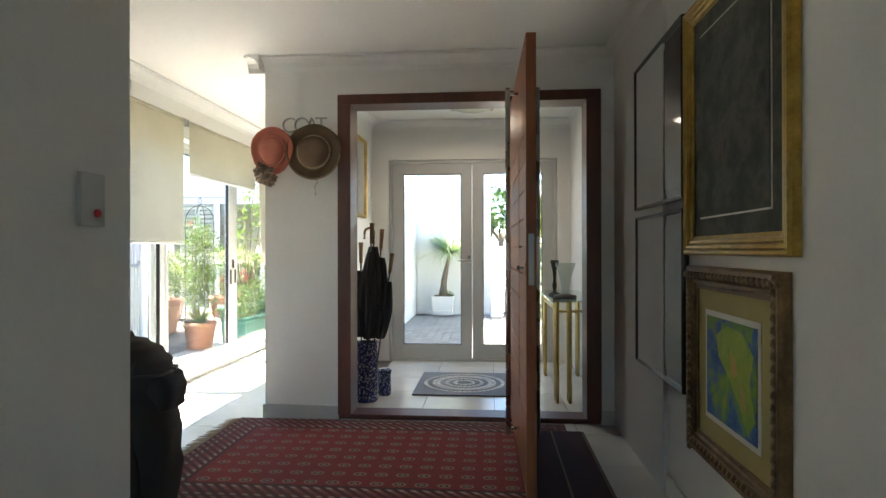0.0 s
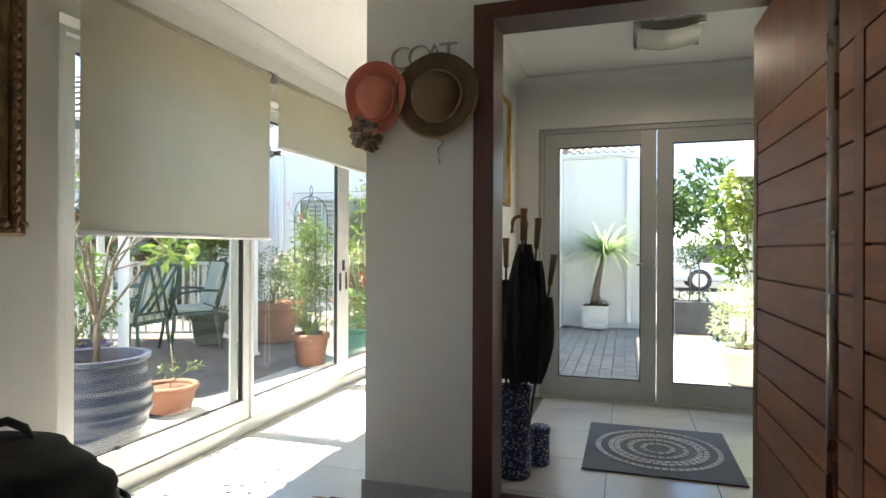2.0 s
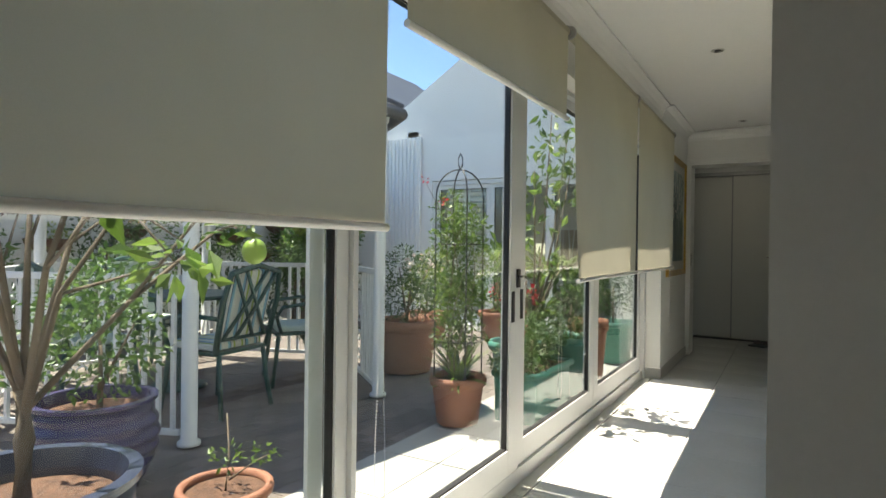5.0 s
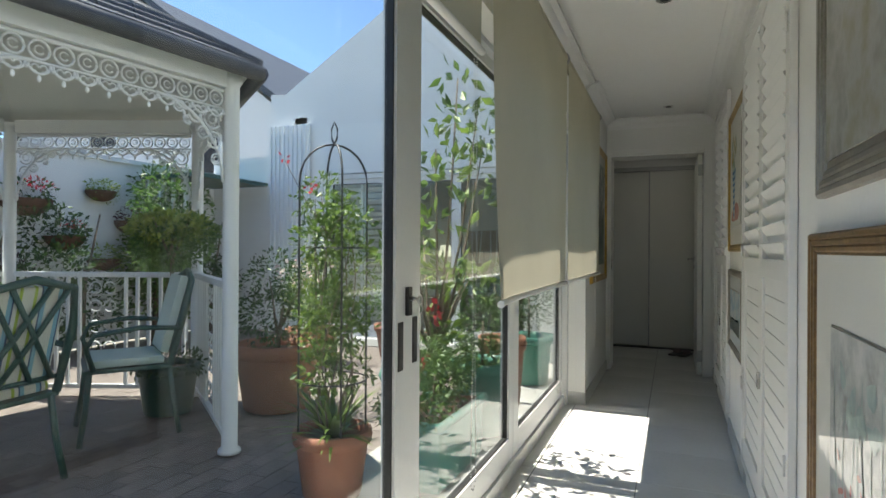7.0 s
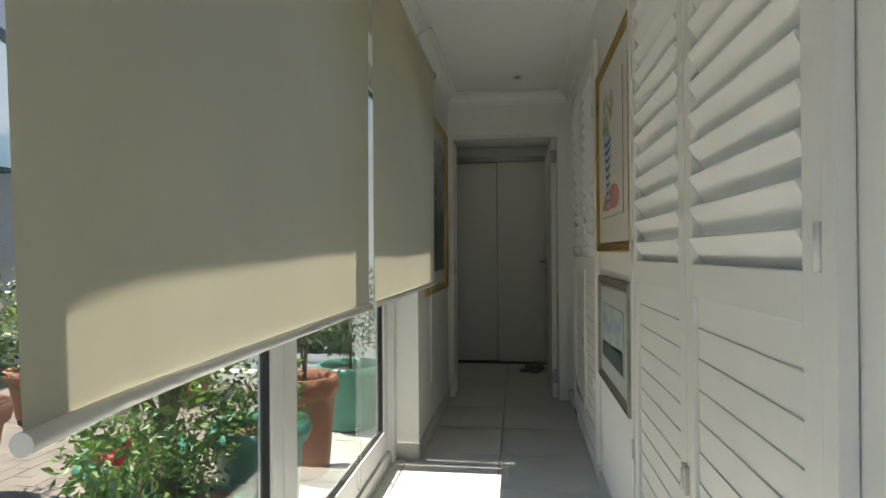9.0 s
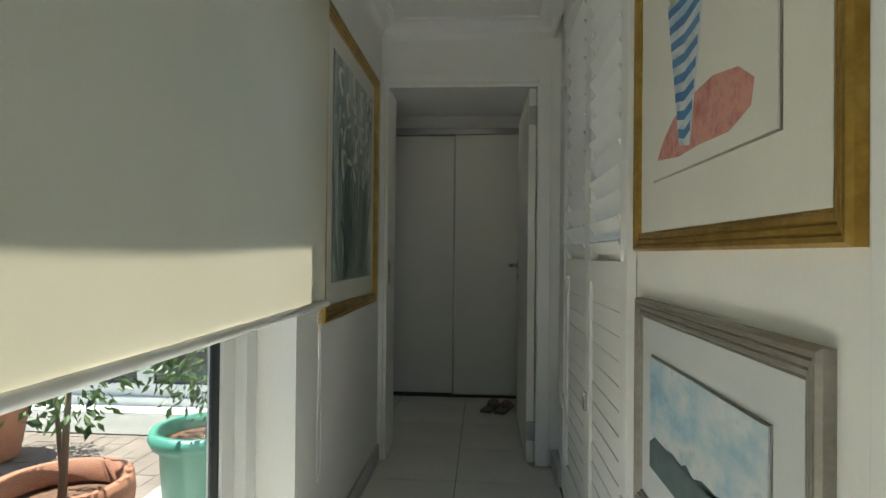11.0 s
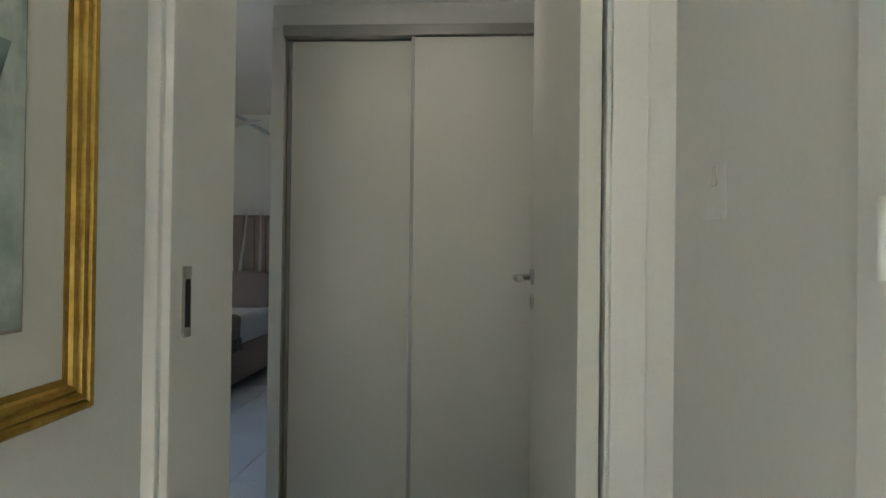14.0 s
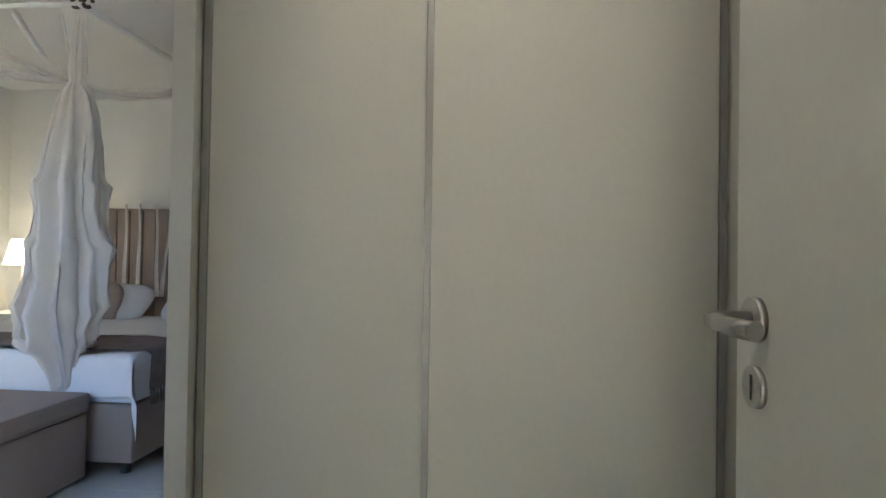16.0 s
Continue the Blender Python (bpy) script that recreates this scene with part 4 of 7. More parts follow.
def lilies(art, mx, mz):
    """White callas and slender irises over dark upright leaves."""
    rng = random.Random(4)
    keep = lambda o: [(min(max(p[0], -mx), mx), min(max(p[1], -mz), mz)) for p in o]
    st, back, lf, pt, pale, sp = [], [], [], [], [], []
    for i in range(15):
        x = (-0.95 + 1.9 * i / 14 + rng.uniform(-0.05, 0.05)) * mx
        back.append(keep(stem(x * 0.8, -mz, x + rng.uniform(-0.03, 0.03), rng.uniform(-0.25, 0.45) * mz, rng.uniform(0.014, 0.034), rng.uniform(-0.04, 0.04))))
    for i in range(22):
        x = rng.uniform(-0.10, 0.85) * mx
        lf.append(keep(stem(x * 0.8, -mz, x + rng.uniform(-0.05, 0.05), rng.uniform(-0.6, 0.25) * mz, rng.uniform(0.005, 0.011), rng.uniform(-0.05, 0.05))))
    callas = [(-0.62, 0.05, 1.5, 1.0), (-0.40, 0.62, 1.7, 1.0), (0.02, 0.26, 1.4, 0.9), (0.42, 0.02, 1.6, 0.75), (0.62, 0.56, 1.3, 0.8), (-0.75, 0.78, 1.9, 0.9), (0.30, 0.80, 1.5, 0.9), (0.78, 0.20, 1.7, 0.65), (-0.12, 0.88, 1.6, 0.8), (0.86, 0.82, 1.5, 0.7)]
    for hx, hz, a, k in callas:
        x, z = hx * mx, hz * mz
        st.append(keep(stem(x * 0.5, -mz, x, z, 0.006, rng.uniform(-0.05, 0.05))))
        pt.append(keep(drop(x, z, 0.062 * k, 0.040 * k, a + math.pi, 20)))
        pale.append(keep(drop(x + 0.008 * k, z + 0.004, 0.040 * k, 0.020 * k, a + math.pi, 16)))
        sp.append(keep(drop(x + 0.002, z + 0.012 * k, 0.021 * k, 0.0055, a)))
    for hx, hz in ((-0.28, 0.36), (-0.55, 0.42), (0.20, 0.55), (0.50, 0.34), (0.0, 0.62), (-0.85, 0.35), (0.70, 0.92), (0.34, 0.30), (0.62, 0.12), (-0.22, 0.10)):
        x, z = hx * mx, hz * mz
        st.append(keep(stem(x * 0.55, -mz, x, z, 0.004, rng.uniform(-0.04, 0.04))))
        for a in (1.57, 0.75, 2.4, 0.1, 3.05, -0.9, -2.2):
            l = rng.uniform(0.030, 0.058)
            a += rng.uniform(-0.25, 0.25)
            (pt if rng.random() < 0.65 else pale).append(keep(drop(x + l * 0.8 * math.cos(a), z + l * 0.8 * math.sin(a), l, 0.012, a + math.pi, 12, rng.uniform(-4, 4))))
        sp.append(keep(drop(x, z + 0.006, 0.012, 0.004, 1.5)))
    st.append(keep(stem(-0.30 * mx, -mz, -0.95 * mx, -0.28 * mz, 0.005, 0.06)))
    plates(art, "painted_shade", back, W_MOSS, -0.0152)
    plates(art, "painted_leaf", lf, W_STEM, -0.0159)
    plates(art, "painted_stem", st, W_MOSS, -0.0169)
    plates(art, "painted_petal", pt, W_PETAL, -0.0178)
    plates(art, "painted_petal", pale, W_LILY, -0.0201)
    plates(art, "painted_spadix", sp, W_GOLD, -0.0216)


def vase_paint(art, mx, mz):
    cl = [(-0.228, -0.222), (-0.19, -0.19), (-0.13, -0.16), (-0.05, -0.142), (0.06, -0.135), (0.15, -0.15), (0.20, -0.18), (0.19, -0.215), (0.12, -0.235), (0.0, -0.232), (-0.1, -0.235)]
    plates(art, "painted_cloth", [cl], W_PINKC, -0.0152)
    plates(art, "painted_vase", [[(-0.095, -0.215), (-0.04, -0.225), (0.035, 0.06), (-0.165, 0.065)]], W_SEA, -0.0156)
    rows = []
    for i in range(8):
        z0 = -0.205 + i * 0.034
        w, c = 0.030 + 0.0085 * i, -0.067 - 0.0002 * i
        rows.append([(c - w, z0 + 0.004), (c, z0 - 0.004), (c + w, z0 + 0.006), (c + w * 1.02, z0 + 0.022), (c, z0 + 0.013), (c - w * 1.02, z0 + 0.020)])
    plates(art, "painted_stripe", rows, W_BLUE, -0.0160)
    rng = random.Random(21)
    lf = [drop(-0.065 + rng.uniform(-0.12, 0.12), 0.12 + rng.uniform(-0.05, 0.11), 0.035, 0.014, rng.uniform(0.3, 2.8)) for _ in range(18)]
    plates(art, "painted_leaf", lf, W_STEM, -0.0158)
    fl = [drop(-0.065 + rng.uniform(-0.12, 0.12), 0.15 + rng.uniform(-0.05, 0.09), 0.022, 0.016, rng.uniform(0, 3)) for _ in range(10)]
    plates(art, "painted_flower", fl, W_GOLD, -0.0166)


def sea_paint(art, mx, mz):
    h = [(-mx + 2 * mx * i / 14, -mz * 0.55 + 0.16 * mz * abs(math.sin(i * 1.3)) + 0.2 * mz * (i / 14)) for i in range(15)]
    plates(art, "painted_hill", [[(-mx, -mz)] + h + [(mx, -mz)]], W_DARK, -0.0152)


def land_paint(art, mx, mz):
    rng = random.Random(8)
    tr = [stem(x * mx, -0.8 * mz, (x + rng.uniform(-0.1, 0.1)) * mx, rng.uniform(0.1, 0.7) * mz, 0.004, rng.uniform(-0.02, 0.02)) for x in [-0.8 + 0.17 * i for i in range(10)]]
    plates(art, "painted_tree", tr, W_LILY, -0.0154)
    cr = [drop(rng.uniform(-0.8, 0.8) * mx, rng.uniform(0.1, 0.75) * mz, 0.03, 0.018, rng.uniform(0, 3)) for _ in range(18)]
    plates(art, "painted_crown", cr, W_LILY, -0.0158)
    fg = [drop(rng.uniform(-0.8, 0.8) * mx, rng.uniform(-0.75, -0.35) * mz, 0.014, 0.006, rng.uniform(0, 3)) for _ in range(14)]
    plates(art, "painted_flower", fg, W_PINKC, -0.0159)


def map_paint(art, mx, mz):
    g = [(-0.1, 0.9), (0.5, 0.85), (0.9, 0.5), (0.75, 0.0), (0.95, -0.6), (0.7, -0.9), (0.35, -0.45), (0.0, -0.1), (-0.45, 0.25), (-0.55, 0.65)]
    plates(art, "painted_shape", [[(x * mx, z * mz) for x, z in g]], wash("lime paint", (0.16, 0.34, 0.05), (0.40, 0.48, 0.06), scale=9), -0.0154)
    plates(art, "painted_shape", [drop(0.15 * mx, 0.25 * mz, 0.05, 0.02, 2.0), drop(0.5 * mx, -0.3 * mz, 0.05, 0.014, 1.9)], W_GOLD, -0.0157)


# east wall of the hall (looks to -x)
picture("large dark engraving in a wide gold frame on the hall wall", (1.22, 2.265, 1.555), -90, 0.83, 0.95, 0.07, 0.035, GILT, 0.07, W_OLD, W_OLD, "bright gold frame", inner=0.006)
picture("blue and green abstract in an ornate dark gold frame below", (1.22, 2.275, 0.69), -90, 0.75, 0.70, 0.085, 0.035, GILTD, 0.09, OLIVEB, W_MAP, "carved antique frame", ornate=True, inner=0.02, draw=map_paint)
picture("black framed dark print that mirrors the room, the upper one", (1.22, 3.10, 1.68), -90, 0.78, 0.745, 0.022, 0.03, BLACKF, 0.03, BLACKART, BLACKART, "thin black frame")
picture("black framed dark print that mirrors the doors, the lower one", (1.22, 3.09, 0.893), -90, 0.76, 0.755, 0.022, 0.03, BLACKF, 0.03, BLACKART, BLACKART, "thin black frame")
# west wall near the lounge (looks to +x)
picture("picture in a dark carved frame beside the glass wall", (-2.0, 2.78, 1.61), 90, 0.80, 0.94, 0.10, 0.06, GILTD, 0.02, BLACKART, W_OLD, "dark carved frame", ornate=True)
# corridor east wall
picture("misty garden painting in a wide grey wooden frame", (-1.06, 5.50, 1.70), -90, 0.86, 0.90, 0.075, 0.022, PEWTER, 0.0, PEWTER, W_GREY, "grey wooden frame")
picture("watercolour of trees in a gilt frame with a cream mount", (-1.06, 5.52, 0.78), -90, 0.98, 0.78, 0.055, 0.022, GILTD, 0.15, MATB, W_LAND, "dull gilt frame", inner=0.004, draw=land_paint)
picture("watercolour of a blue striped vase in a gilt frame", (-1.06, 7.935, 1.53), -90, 0.81, 0.81, 0.045, 0.02, GILT, 0.10, MATB, MATB, "gilt frame", inner=0.003, draw=vase_paint)
picture("seascape watercolour in a silvered frame below the vase", (-1.06, 7.95, 0.79), -90, 0.74, 0.46, 0.045, 0.02, PEWTER, 0.07, MATG, W_SEA, "silvered wooden frame", inner=0.003, draw=sea_paint)
# corridor west wall
picture("watercolour of white lilies in a gold frame with a cream mount", (-1.99, 9.41, 1.435), 90, 0.99, 1.13, 0.055, 0.026, GILT, 0.085, MATB, W_LILY, "bright gold frame", inner=0.005, draw=lilies)
# vestibule
picture("tall gilt framed mirror on the vestibule wall", (-0.76, 5.33, 1.76), 90, 0.74, 0.72, 0.035, 0.03, GILT, 0.0, GILT, MIRROR, "slim gilt frame", category="mirror")
picture("gilt framed mirror above the console table", (1.26, 5.50, 1.58), -90, 0.9, 0.76, 0.05, 0.035, GILTD, 0.0, GILTD, MIRROR, "dull gilt frame", category="mirror")


# ---- hall things ----
rug = thing("rug", "red hand knotted rug with medallions and a fringe", "rug", (-0.16, 3.37, 0))
part("pile", B((-1.04, 1.04, -0.62, 0.62, 0.001, 0.012), bevel=0.003), RUG, rug)
bm = bmesh.new()
rng = random.Random(3)
for i in range(150):
    y = -0.61 + 1.22 * i / 149
    for s in (-1,):
        ln = rng.uniform(0.05, 0.1)
        y2 = y + rng.uniform(-0.02, 0.02)
        tube(bm, [(s * 1.035, y, 0.006), (s * (1.04 + ln * 0.5), (y + y2) / 2, 0.006), (s * (1.04 + ln), y2, 0.003)], 0.0025, 4, 0.0015)
part("fringe", bm, STRAWL, rug, "cream knotted fringe", kind="stuff")
runner = thing("runner_rug", "dark striped runner beside the red rug behind the door", "rug", (0.78, 2.6, 0))
part("pile", B((-0.17, 0.19, -1.25, 1.22, 0.014, 0.022), bevel=0.003), RUNNER, runner)


def hat(name, label, at, r, crown, material, band, tilt=0.0):
    h = thing(name, label, "hat", at)
    prof = [(0.001, crown), (crown * 0.55, crown * 0.97), (crown * 0.95, crown * 0.8), (crown * 1.05, crown * 0.35), (crown * 1.12, 0.018), (crown * 1.3, 0.006), (r * 0.75, 0.004), (r * 0.95, 0.014), (r, 0.028), (r * 0.985, 0.036), (r * 0.9, 0.020), (crown * 1.3, 0.014)]
    bm = L(prof, 40, wobble=0.05, caps=False)
    bmesh.ops.transform(bm, matrix=pose(0, 0, 0, 90, 0, tilt), verts=bm.verts)
    part("brim_and_crown", bm, material, h)
    bm = bmesh.new()
    tube(bm, [(crown * 1.10 * math.cos(a), crown * 1.10 * math.sin(a), 0.026) for a in [2 * math.pi * i / 30 for i in range(31)]], 0.008, 6)
    bmesh.ops.transform(bm, matrix=pose(0, 0, 0, 90, 0, tilt), verts=bm.verts)
    part("band", bm, band, h)
    return h


h1 = hat("hat", "brown wide brimmed felt hat on the wall hook", (-0.714, 4.005, 1.737), 0.18, 0.095, STRAW, STRAWL)
part("cord", T(([(0.0, -0.03, -0.175), (0.03, -0.03, -0.19), (0.005, -0.02, -0.22), (0.012, -0.02, -0.28)], 0.003, 6)), STRAWL, h1, "plaited hat cord")
part("rim_cord", T((arc((0, -0.036, 0), 0.176, 185, 355, 30), 0.006, 6)), STRAWL, h1)
h2 = hat("hat", "coral straw sun hat hanging beside the brown one", (-0.985, 3.99, 1.745), 0.14, 0.078, PINK, PINK)
h2.scale = (1.0, 1.0, 1.12)
sc = thing("scarf", "brown and cream scarf knotted below the coral hat", "scarf", (-1.03, 3.97, 1.60))
bm = bmesh.new()
for cx, cz, rr, ph in ((-0.01, 0.0, 0.070, 0.0), (0.02, -0.03, 0.055, 1.3), (-0.02, 0.035, 0.045, 2.1)):
    rings = []
    for j in range(9):
        q = j / 8
        rings.append([bm.verts.new((cx + rr * q * (1 + 0.07 * math.sin(5 * a + ph)) * math.cos(a), -0.03 * (1 - q) + 0.012 * q * math.sin(13 * a + ph + 5 * q), cz + rr * q * (1 + 0.07 * math.sin(5 * a + ph)) * math.sin(a))) for a in [2 * math.pi * k / 66 for k in range(66)]])
    for a, b in zip(rings, rings[1:]):
        for k in range(66):
            bm.faces.new((a[k], a[(k + 1) % 66], b[(k + 1) % 66], b[k])).smooth = True
part("folds", bm, SCARF, sc)


def letters(word, at, size):
    d = thing("wall_letters", "slim silver metal letters that spell COAT above the hats", "wall sign", at)
    x = 0.0
    for ch, adv in zip(word, (0.080, 0.078, 0.066, 0.06)):
        cu = bpy.data.curves.new("letter", "FONT")
        cu.body, cu.size, cu.extrude, cu.offset = ch, size, 0.006, -0.0028
        tmp = new("letter", cu)
        tmp.rotation_euler = (radians(90), 0, 0)
        bpy.context.view_layer.update()
        me = bpy.data.meshes.new_from_object(tmp.evaluated_get(bpy.context.evaluated_depsgraph_get()))
        bpy.data.objects.remove(tmp)
        me.materials.clear()
        me.transform(pose(x, 0, 0, 90, 0, 0))
        x += adv
        part("letter", me, ALUD, d)
        me.materials.append(ALUD)
    return d


letters("COAT", (-0.945, 4.022, 1.872), 0.145)

# the backpack standing on the floor
PACK = surface("black pack cloth", (0.006, 0.006, 0.007), (0.020, 0.018, 0.018), 9.0, 0.72, 320, 0.4, rvary=0.2)
bp = thing("backpack", "large black cloth backpack standing upright on the hall floor", "backpack", (-0.985, 2.40, 0), 8)
bp.scale = (0.97, 0.97, 0.985)


def puffed(rows, n=56, power=0.72, crease=0.012, seed=0.0, centre=(0, 0)):
    """A soft body: rings of (height, half width, half depth), squarish and creased."""
    bm = bmesh.new()
    rings = []
    for z, rx, ry in rows:
        ring = []
        for k in range(n):
            a = 2 * math.pi * k / n
            c, q = math.cos(a), math.sin(a)
            p = Vector((centre[0] + math.copysign(abs(c) ** power, c) * rx, centre[1] + math.copysign(abs(q) ** power, q) * ry, z))
            f = noise.noise(p * 9 + Vector((seed, 0, 0))) + 0.6 * noise.noise(Vector((p.x * 10, p.y * 10, p.z * 38 + seed)))
            ring.append(bm.verts.new(p * 1.0 + Vector((c, q, 0)) * crease * f))
        rings.append(ring)
    for u, v in zip(rings, rings[1:]):
        for k in range(n):
            bm.faces.new((u[k], u[(k + 1) % n], v[(k + 1) % n], v[k])).smooth = True
    bm.faces.new(rings[0][::-1])
    bm.faces.new(rings[-1])
    return bm


def swell(pairs, steps=5):
    rows = []
    for (z0, x0, y0), (z1, x1, y1) in zip(pairs, pairs[1:]):
        for i in range(steps):
            f = i / steps
            g = f * f * (3 - 2 * f)
            rows.append((z0 + (z1 - z0) * f, x0 + (x1 - x0) * g, y0 + (y1 - y0) * g))
    return rows + [pairs[-1]]


part("main_bag", puffed(swell([(0.0, 0.17, 0.11), (0.03, 0.20, 0.14), (0.2, 0.215, 0.16), (0.42, 0.222, 0.165), (0.54, 0.21, 0.16), (0.60, 0.20, 0.15), (0.66, 0.19, 0.14)])), PACK, bp)
part("top_lid", puffed(swell([(0.645, 0.17, 0.13), (0.655, 0.198, 0.15), (0.69, 0.19, 0.145), (0.735, 0.155, 0.12), (0.77, 0.105, 0.085), (0.785, 0.05, 0.04), (0.787, 0.01, 0.01)], 4), seed=4.0, crease=0.014), PACK, bp)
part("side_pocket", puffed(swell([(0.50, 0.03, 0.07), (0.52, 0.055, 0.10), (0.58, 0.066, 0.115), (0.635, 0.05, 0.10), (0.66, 0.02, 0.06)], 4), seed=8.0, crease=0.008, centre=(0.175, 0.0)), PACK, bp)
part("front_pocket", puffed(swell([(0.10, 0.12, 0.03), (0.13, 0.15, 0.05), (0.30, 0.155, 0.06), (0.45, 0.145, 0.05), (0.49, 0.11, 0.02)], 4), seed=12.0, crease=0.010, centre=(-0.01, -0.14)), PACK, bp)
part("lid_piping", T(([(0.205 * math.copysign(abs(math.cos(t)) ** 0.72, math.cos(t)), 0.156 * math.copysign(abs(math.sin(t)) ** 0.72, math.sin(t)), 0.652 + 0.004 * math.sin(5 * t)) for t in [2 * math.pi * i / 48 for i in range(49)]], 0.006, 6)), BLACK, bp)
part("grab_loop", T(([(-0.05, 0.02, 0.775), (-0.035, 0.02, 0.80), (0.0, 0.02, 0.81), (0.035, 0.02, 0.80), (0.05, 0.02, 0.775)], 0.008, 8)), BLACK, bp)
for x in (-0.12, 0.11):
    part("compression_strap", T(([(x, -0.10, 0.71), (x, -0.155, 0.66), (x, -0.178, 0.55), (x, -0.205, 0.42), (x, -0.212, 0.25)], 0.006, 6)), BLACK, bp)
    part("buckle", B((x - 0.016, x + 0.016, -0.20, -0.178, 0.50, 0.545), bevel=0.004), BLACK, bp, "black plastic buckle")
part("zip", T(([(-0.14, -0.198, 0.40), (-0.07, -0.205, 0.425), (0.0, -0.207, 0.43), (0.07, -0.205, 0.425), (0.13, -0.198, 0.40)], 0.003, 5)), IRON, bp, "dark zip")

sw = thing("light_switch", "grey wall switch plate with a small red button", "light switch", (-0.48, 1.535, 1.215))
part("plate", B((0, 0.010, -0.04, 0.04, -0.06, 0.06), bevel=0.003), ALUG, sw)
part("button", T(([(0.010, 0.01, -0.03), (0.016, 0.01, -0.03)], 0.009, 14)), PETALR, sw, "small red button")
so = thing("wall_socket", "white wall socket low beside the doorway", "wall socket", (1.22, 3.05, 0.42))
part("plate", B((-0.010, 0, -0.06, 0.06, -0.04, 0.04), bevel=0.003), TRIM, so)
part("rocker", B((-0.014, -0.010, -0.012, 0.012, -0.018, 0.018), bevel=0.002), MATB, so)
sw = thing("light_switch", "slim white wall switch beside the lobby door", "light switch", (-1.035, 9.87, 1.23))
part("plate", B((-0.005, 0, -0.035, 0.035, -0.06, 0.06), bevel=0.002), WALL, sw)
part("rocker", B((-0.0065, -0.005, -0.008, 0.008, -0.014, 0.014), bevel=0.002), MATB, sw)

# ---- vestibule things ----
st = thing("umbrella_stand", "tall speckled blue and white porcelain umbrella stand", "umbrella stand", (-0.49, 4.52, 0))
part("body", L([(0.082, 0.0), (0.09, 0.01), (0.086, 0.05), (0.084, 0.38), (0.092, 0.41), (0.094, 0.43), (0.084, 0.43), (0.078, 0.40), (0.076, 0.02)], 32), PORC, st)
jar = thing("jar", "small speckled porcelain jar beside the umbrella stand", "jar", (-0.385, 4.70, 0))
part("body", L([(0.045, 0), (0.052, 0.01), (0.05, 0.16), (0.055, 0.18), (0.0555, 0.19), (0.04, 0.20), (0.01, 0.205)], 28), PORC, jar)


def umbrella(at, lean, h, handle, folded=0.055, label="folded black umbrella in the porcelain stand"):
    u = thing("umbrella", label, "umbrella", at)
    ax = Vector((lean[0], lean[1], 1)).normalized()
    p = lambda t: ax * t
    part("shaft", T(([p(0.0), p(h)], 0.006, 8)), IRON, u)
    bm = bmesh.new()
    rings = []
    for j in range(14):
        t = 0.43 + (h - 0.53) * j / 13
        r = folded * (0.28 + 0.72 * math.sin(math.pi * min(1, (j + 1.0) / 14.5)) ** 0.9)
        rings.append([bm.verts.new(p(t) + Vector((r * (1 + 0.28 * math.cos(5 * a + j * 0.25)) * math.cos(a), r * (1 + 0.28 * math.cos(5 * a + j * 0.25)) * math.sin(a), 0))) for a in [2 * math.pi * k / 24 for k in range(24)]])
    for a, b in zip(rings, rings[1:]):
        for k in range(24):
            bm.faces.new((a[k], a[(k + 1) % 24], b[(k + 1) % 24], b[k]))
    part("canopy", bm, UMB, u)
    if handle == "crook":
        top = p(h)
        part("handle", T(([p(h - 0.08), top] + [tuple(top + Vector((0.035 * (math.cos(a) - 1), 0, 0.035 * math.sin(a) + 0.0))) for a in [radians(180 * k / 10) for k in range(1, 11)]] + [tuple(top + Vector((-0.072, 0, -0.045)))], 0.009, 10)), CANE, u, "bent cane handle")
    else:
        part("handle", T(([p(h - 0.04), p(h + 0.05), p(h + 0.11)], 0.012, 10, 0.018)), CANE, u, "straight wooden handle")


umbrella((-0.49, 4.50, 0.03), (0.055, 0.0), 1.20, "crook", 0.07)
umbrella((-0.46, 4.55, 0.03), (0.07, 0.0), 1.12, "straight", 0.075)
umbrella((-0.49, 4.48, 0.03), (0.05, -0.03), 1.16, "straight", 0.05)
umbrella((-0.44, 4.50, 0.03), (0.14, 0.02), 0.95, "straight", 0.05)
umbrella((-0.53, 4.55, 0.03), (-0.01, 0.03), 1.02, "straight", 0.06)

mt = thing("mosaic_mat", "square pebble mat with pale rings on grey", "door mat", (0.205, 5.10, 0))
part("base", B((-0.38, 0.38, -0.41, 0.41, 0.001, 0.010), bevel=0.002), CHARP, mt)
bm_p, rng = bmesh.new(), random.Random(5)
for ring in range(10):
    r = 0.03 + ring * 0.034
    if ring in (1, 3, 5, 6, 8):
        n = max(6, int(2 * math.pi * r / 0.036))
        for k in range(n):
            a0, a1 = 2 * math.pi * (k + 0.1) / n, 2 * math.pi * (k + 0.9) / n
            poly(bm_p, [(r * math.cos(a0), r * math.sin(a0), 0.010), (r * math.cos(a1), r * math.sin(a1), 0.010), ((r + 0.028) * math.cos(a1), (r + 0.028) * math.sin(a1), 0.010), ((r + 0.028) * math.cos(a0), (r + 0.028) * math.sin(a0), 0.010)], 0.003 + rng.uniform(0, 0.001))
part("pebble_rings", bm_p, surface("pale pebble", (0.42, 0.40, 0.36), (0.62, 0.60, 0.55), 30, 0.5, 90, 0.2), mt, "pale stone rings", kind="stuff")

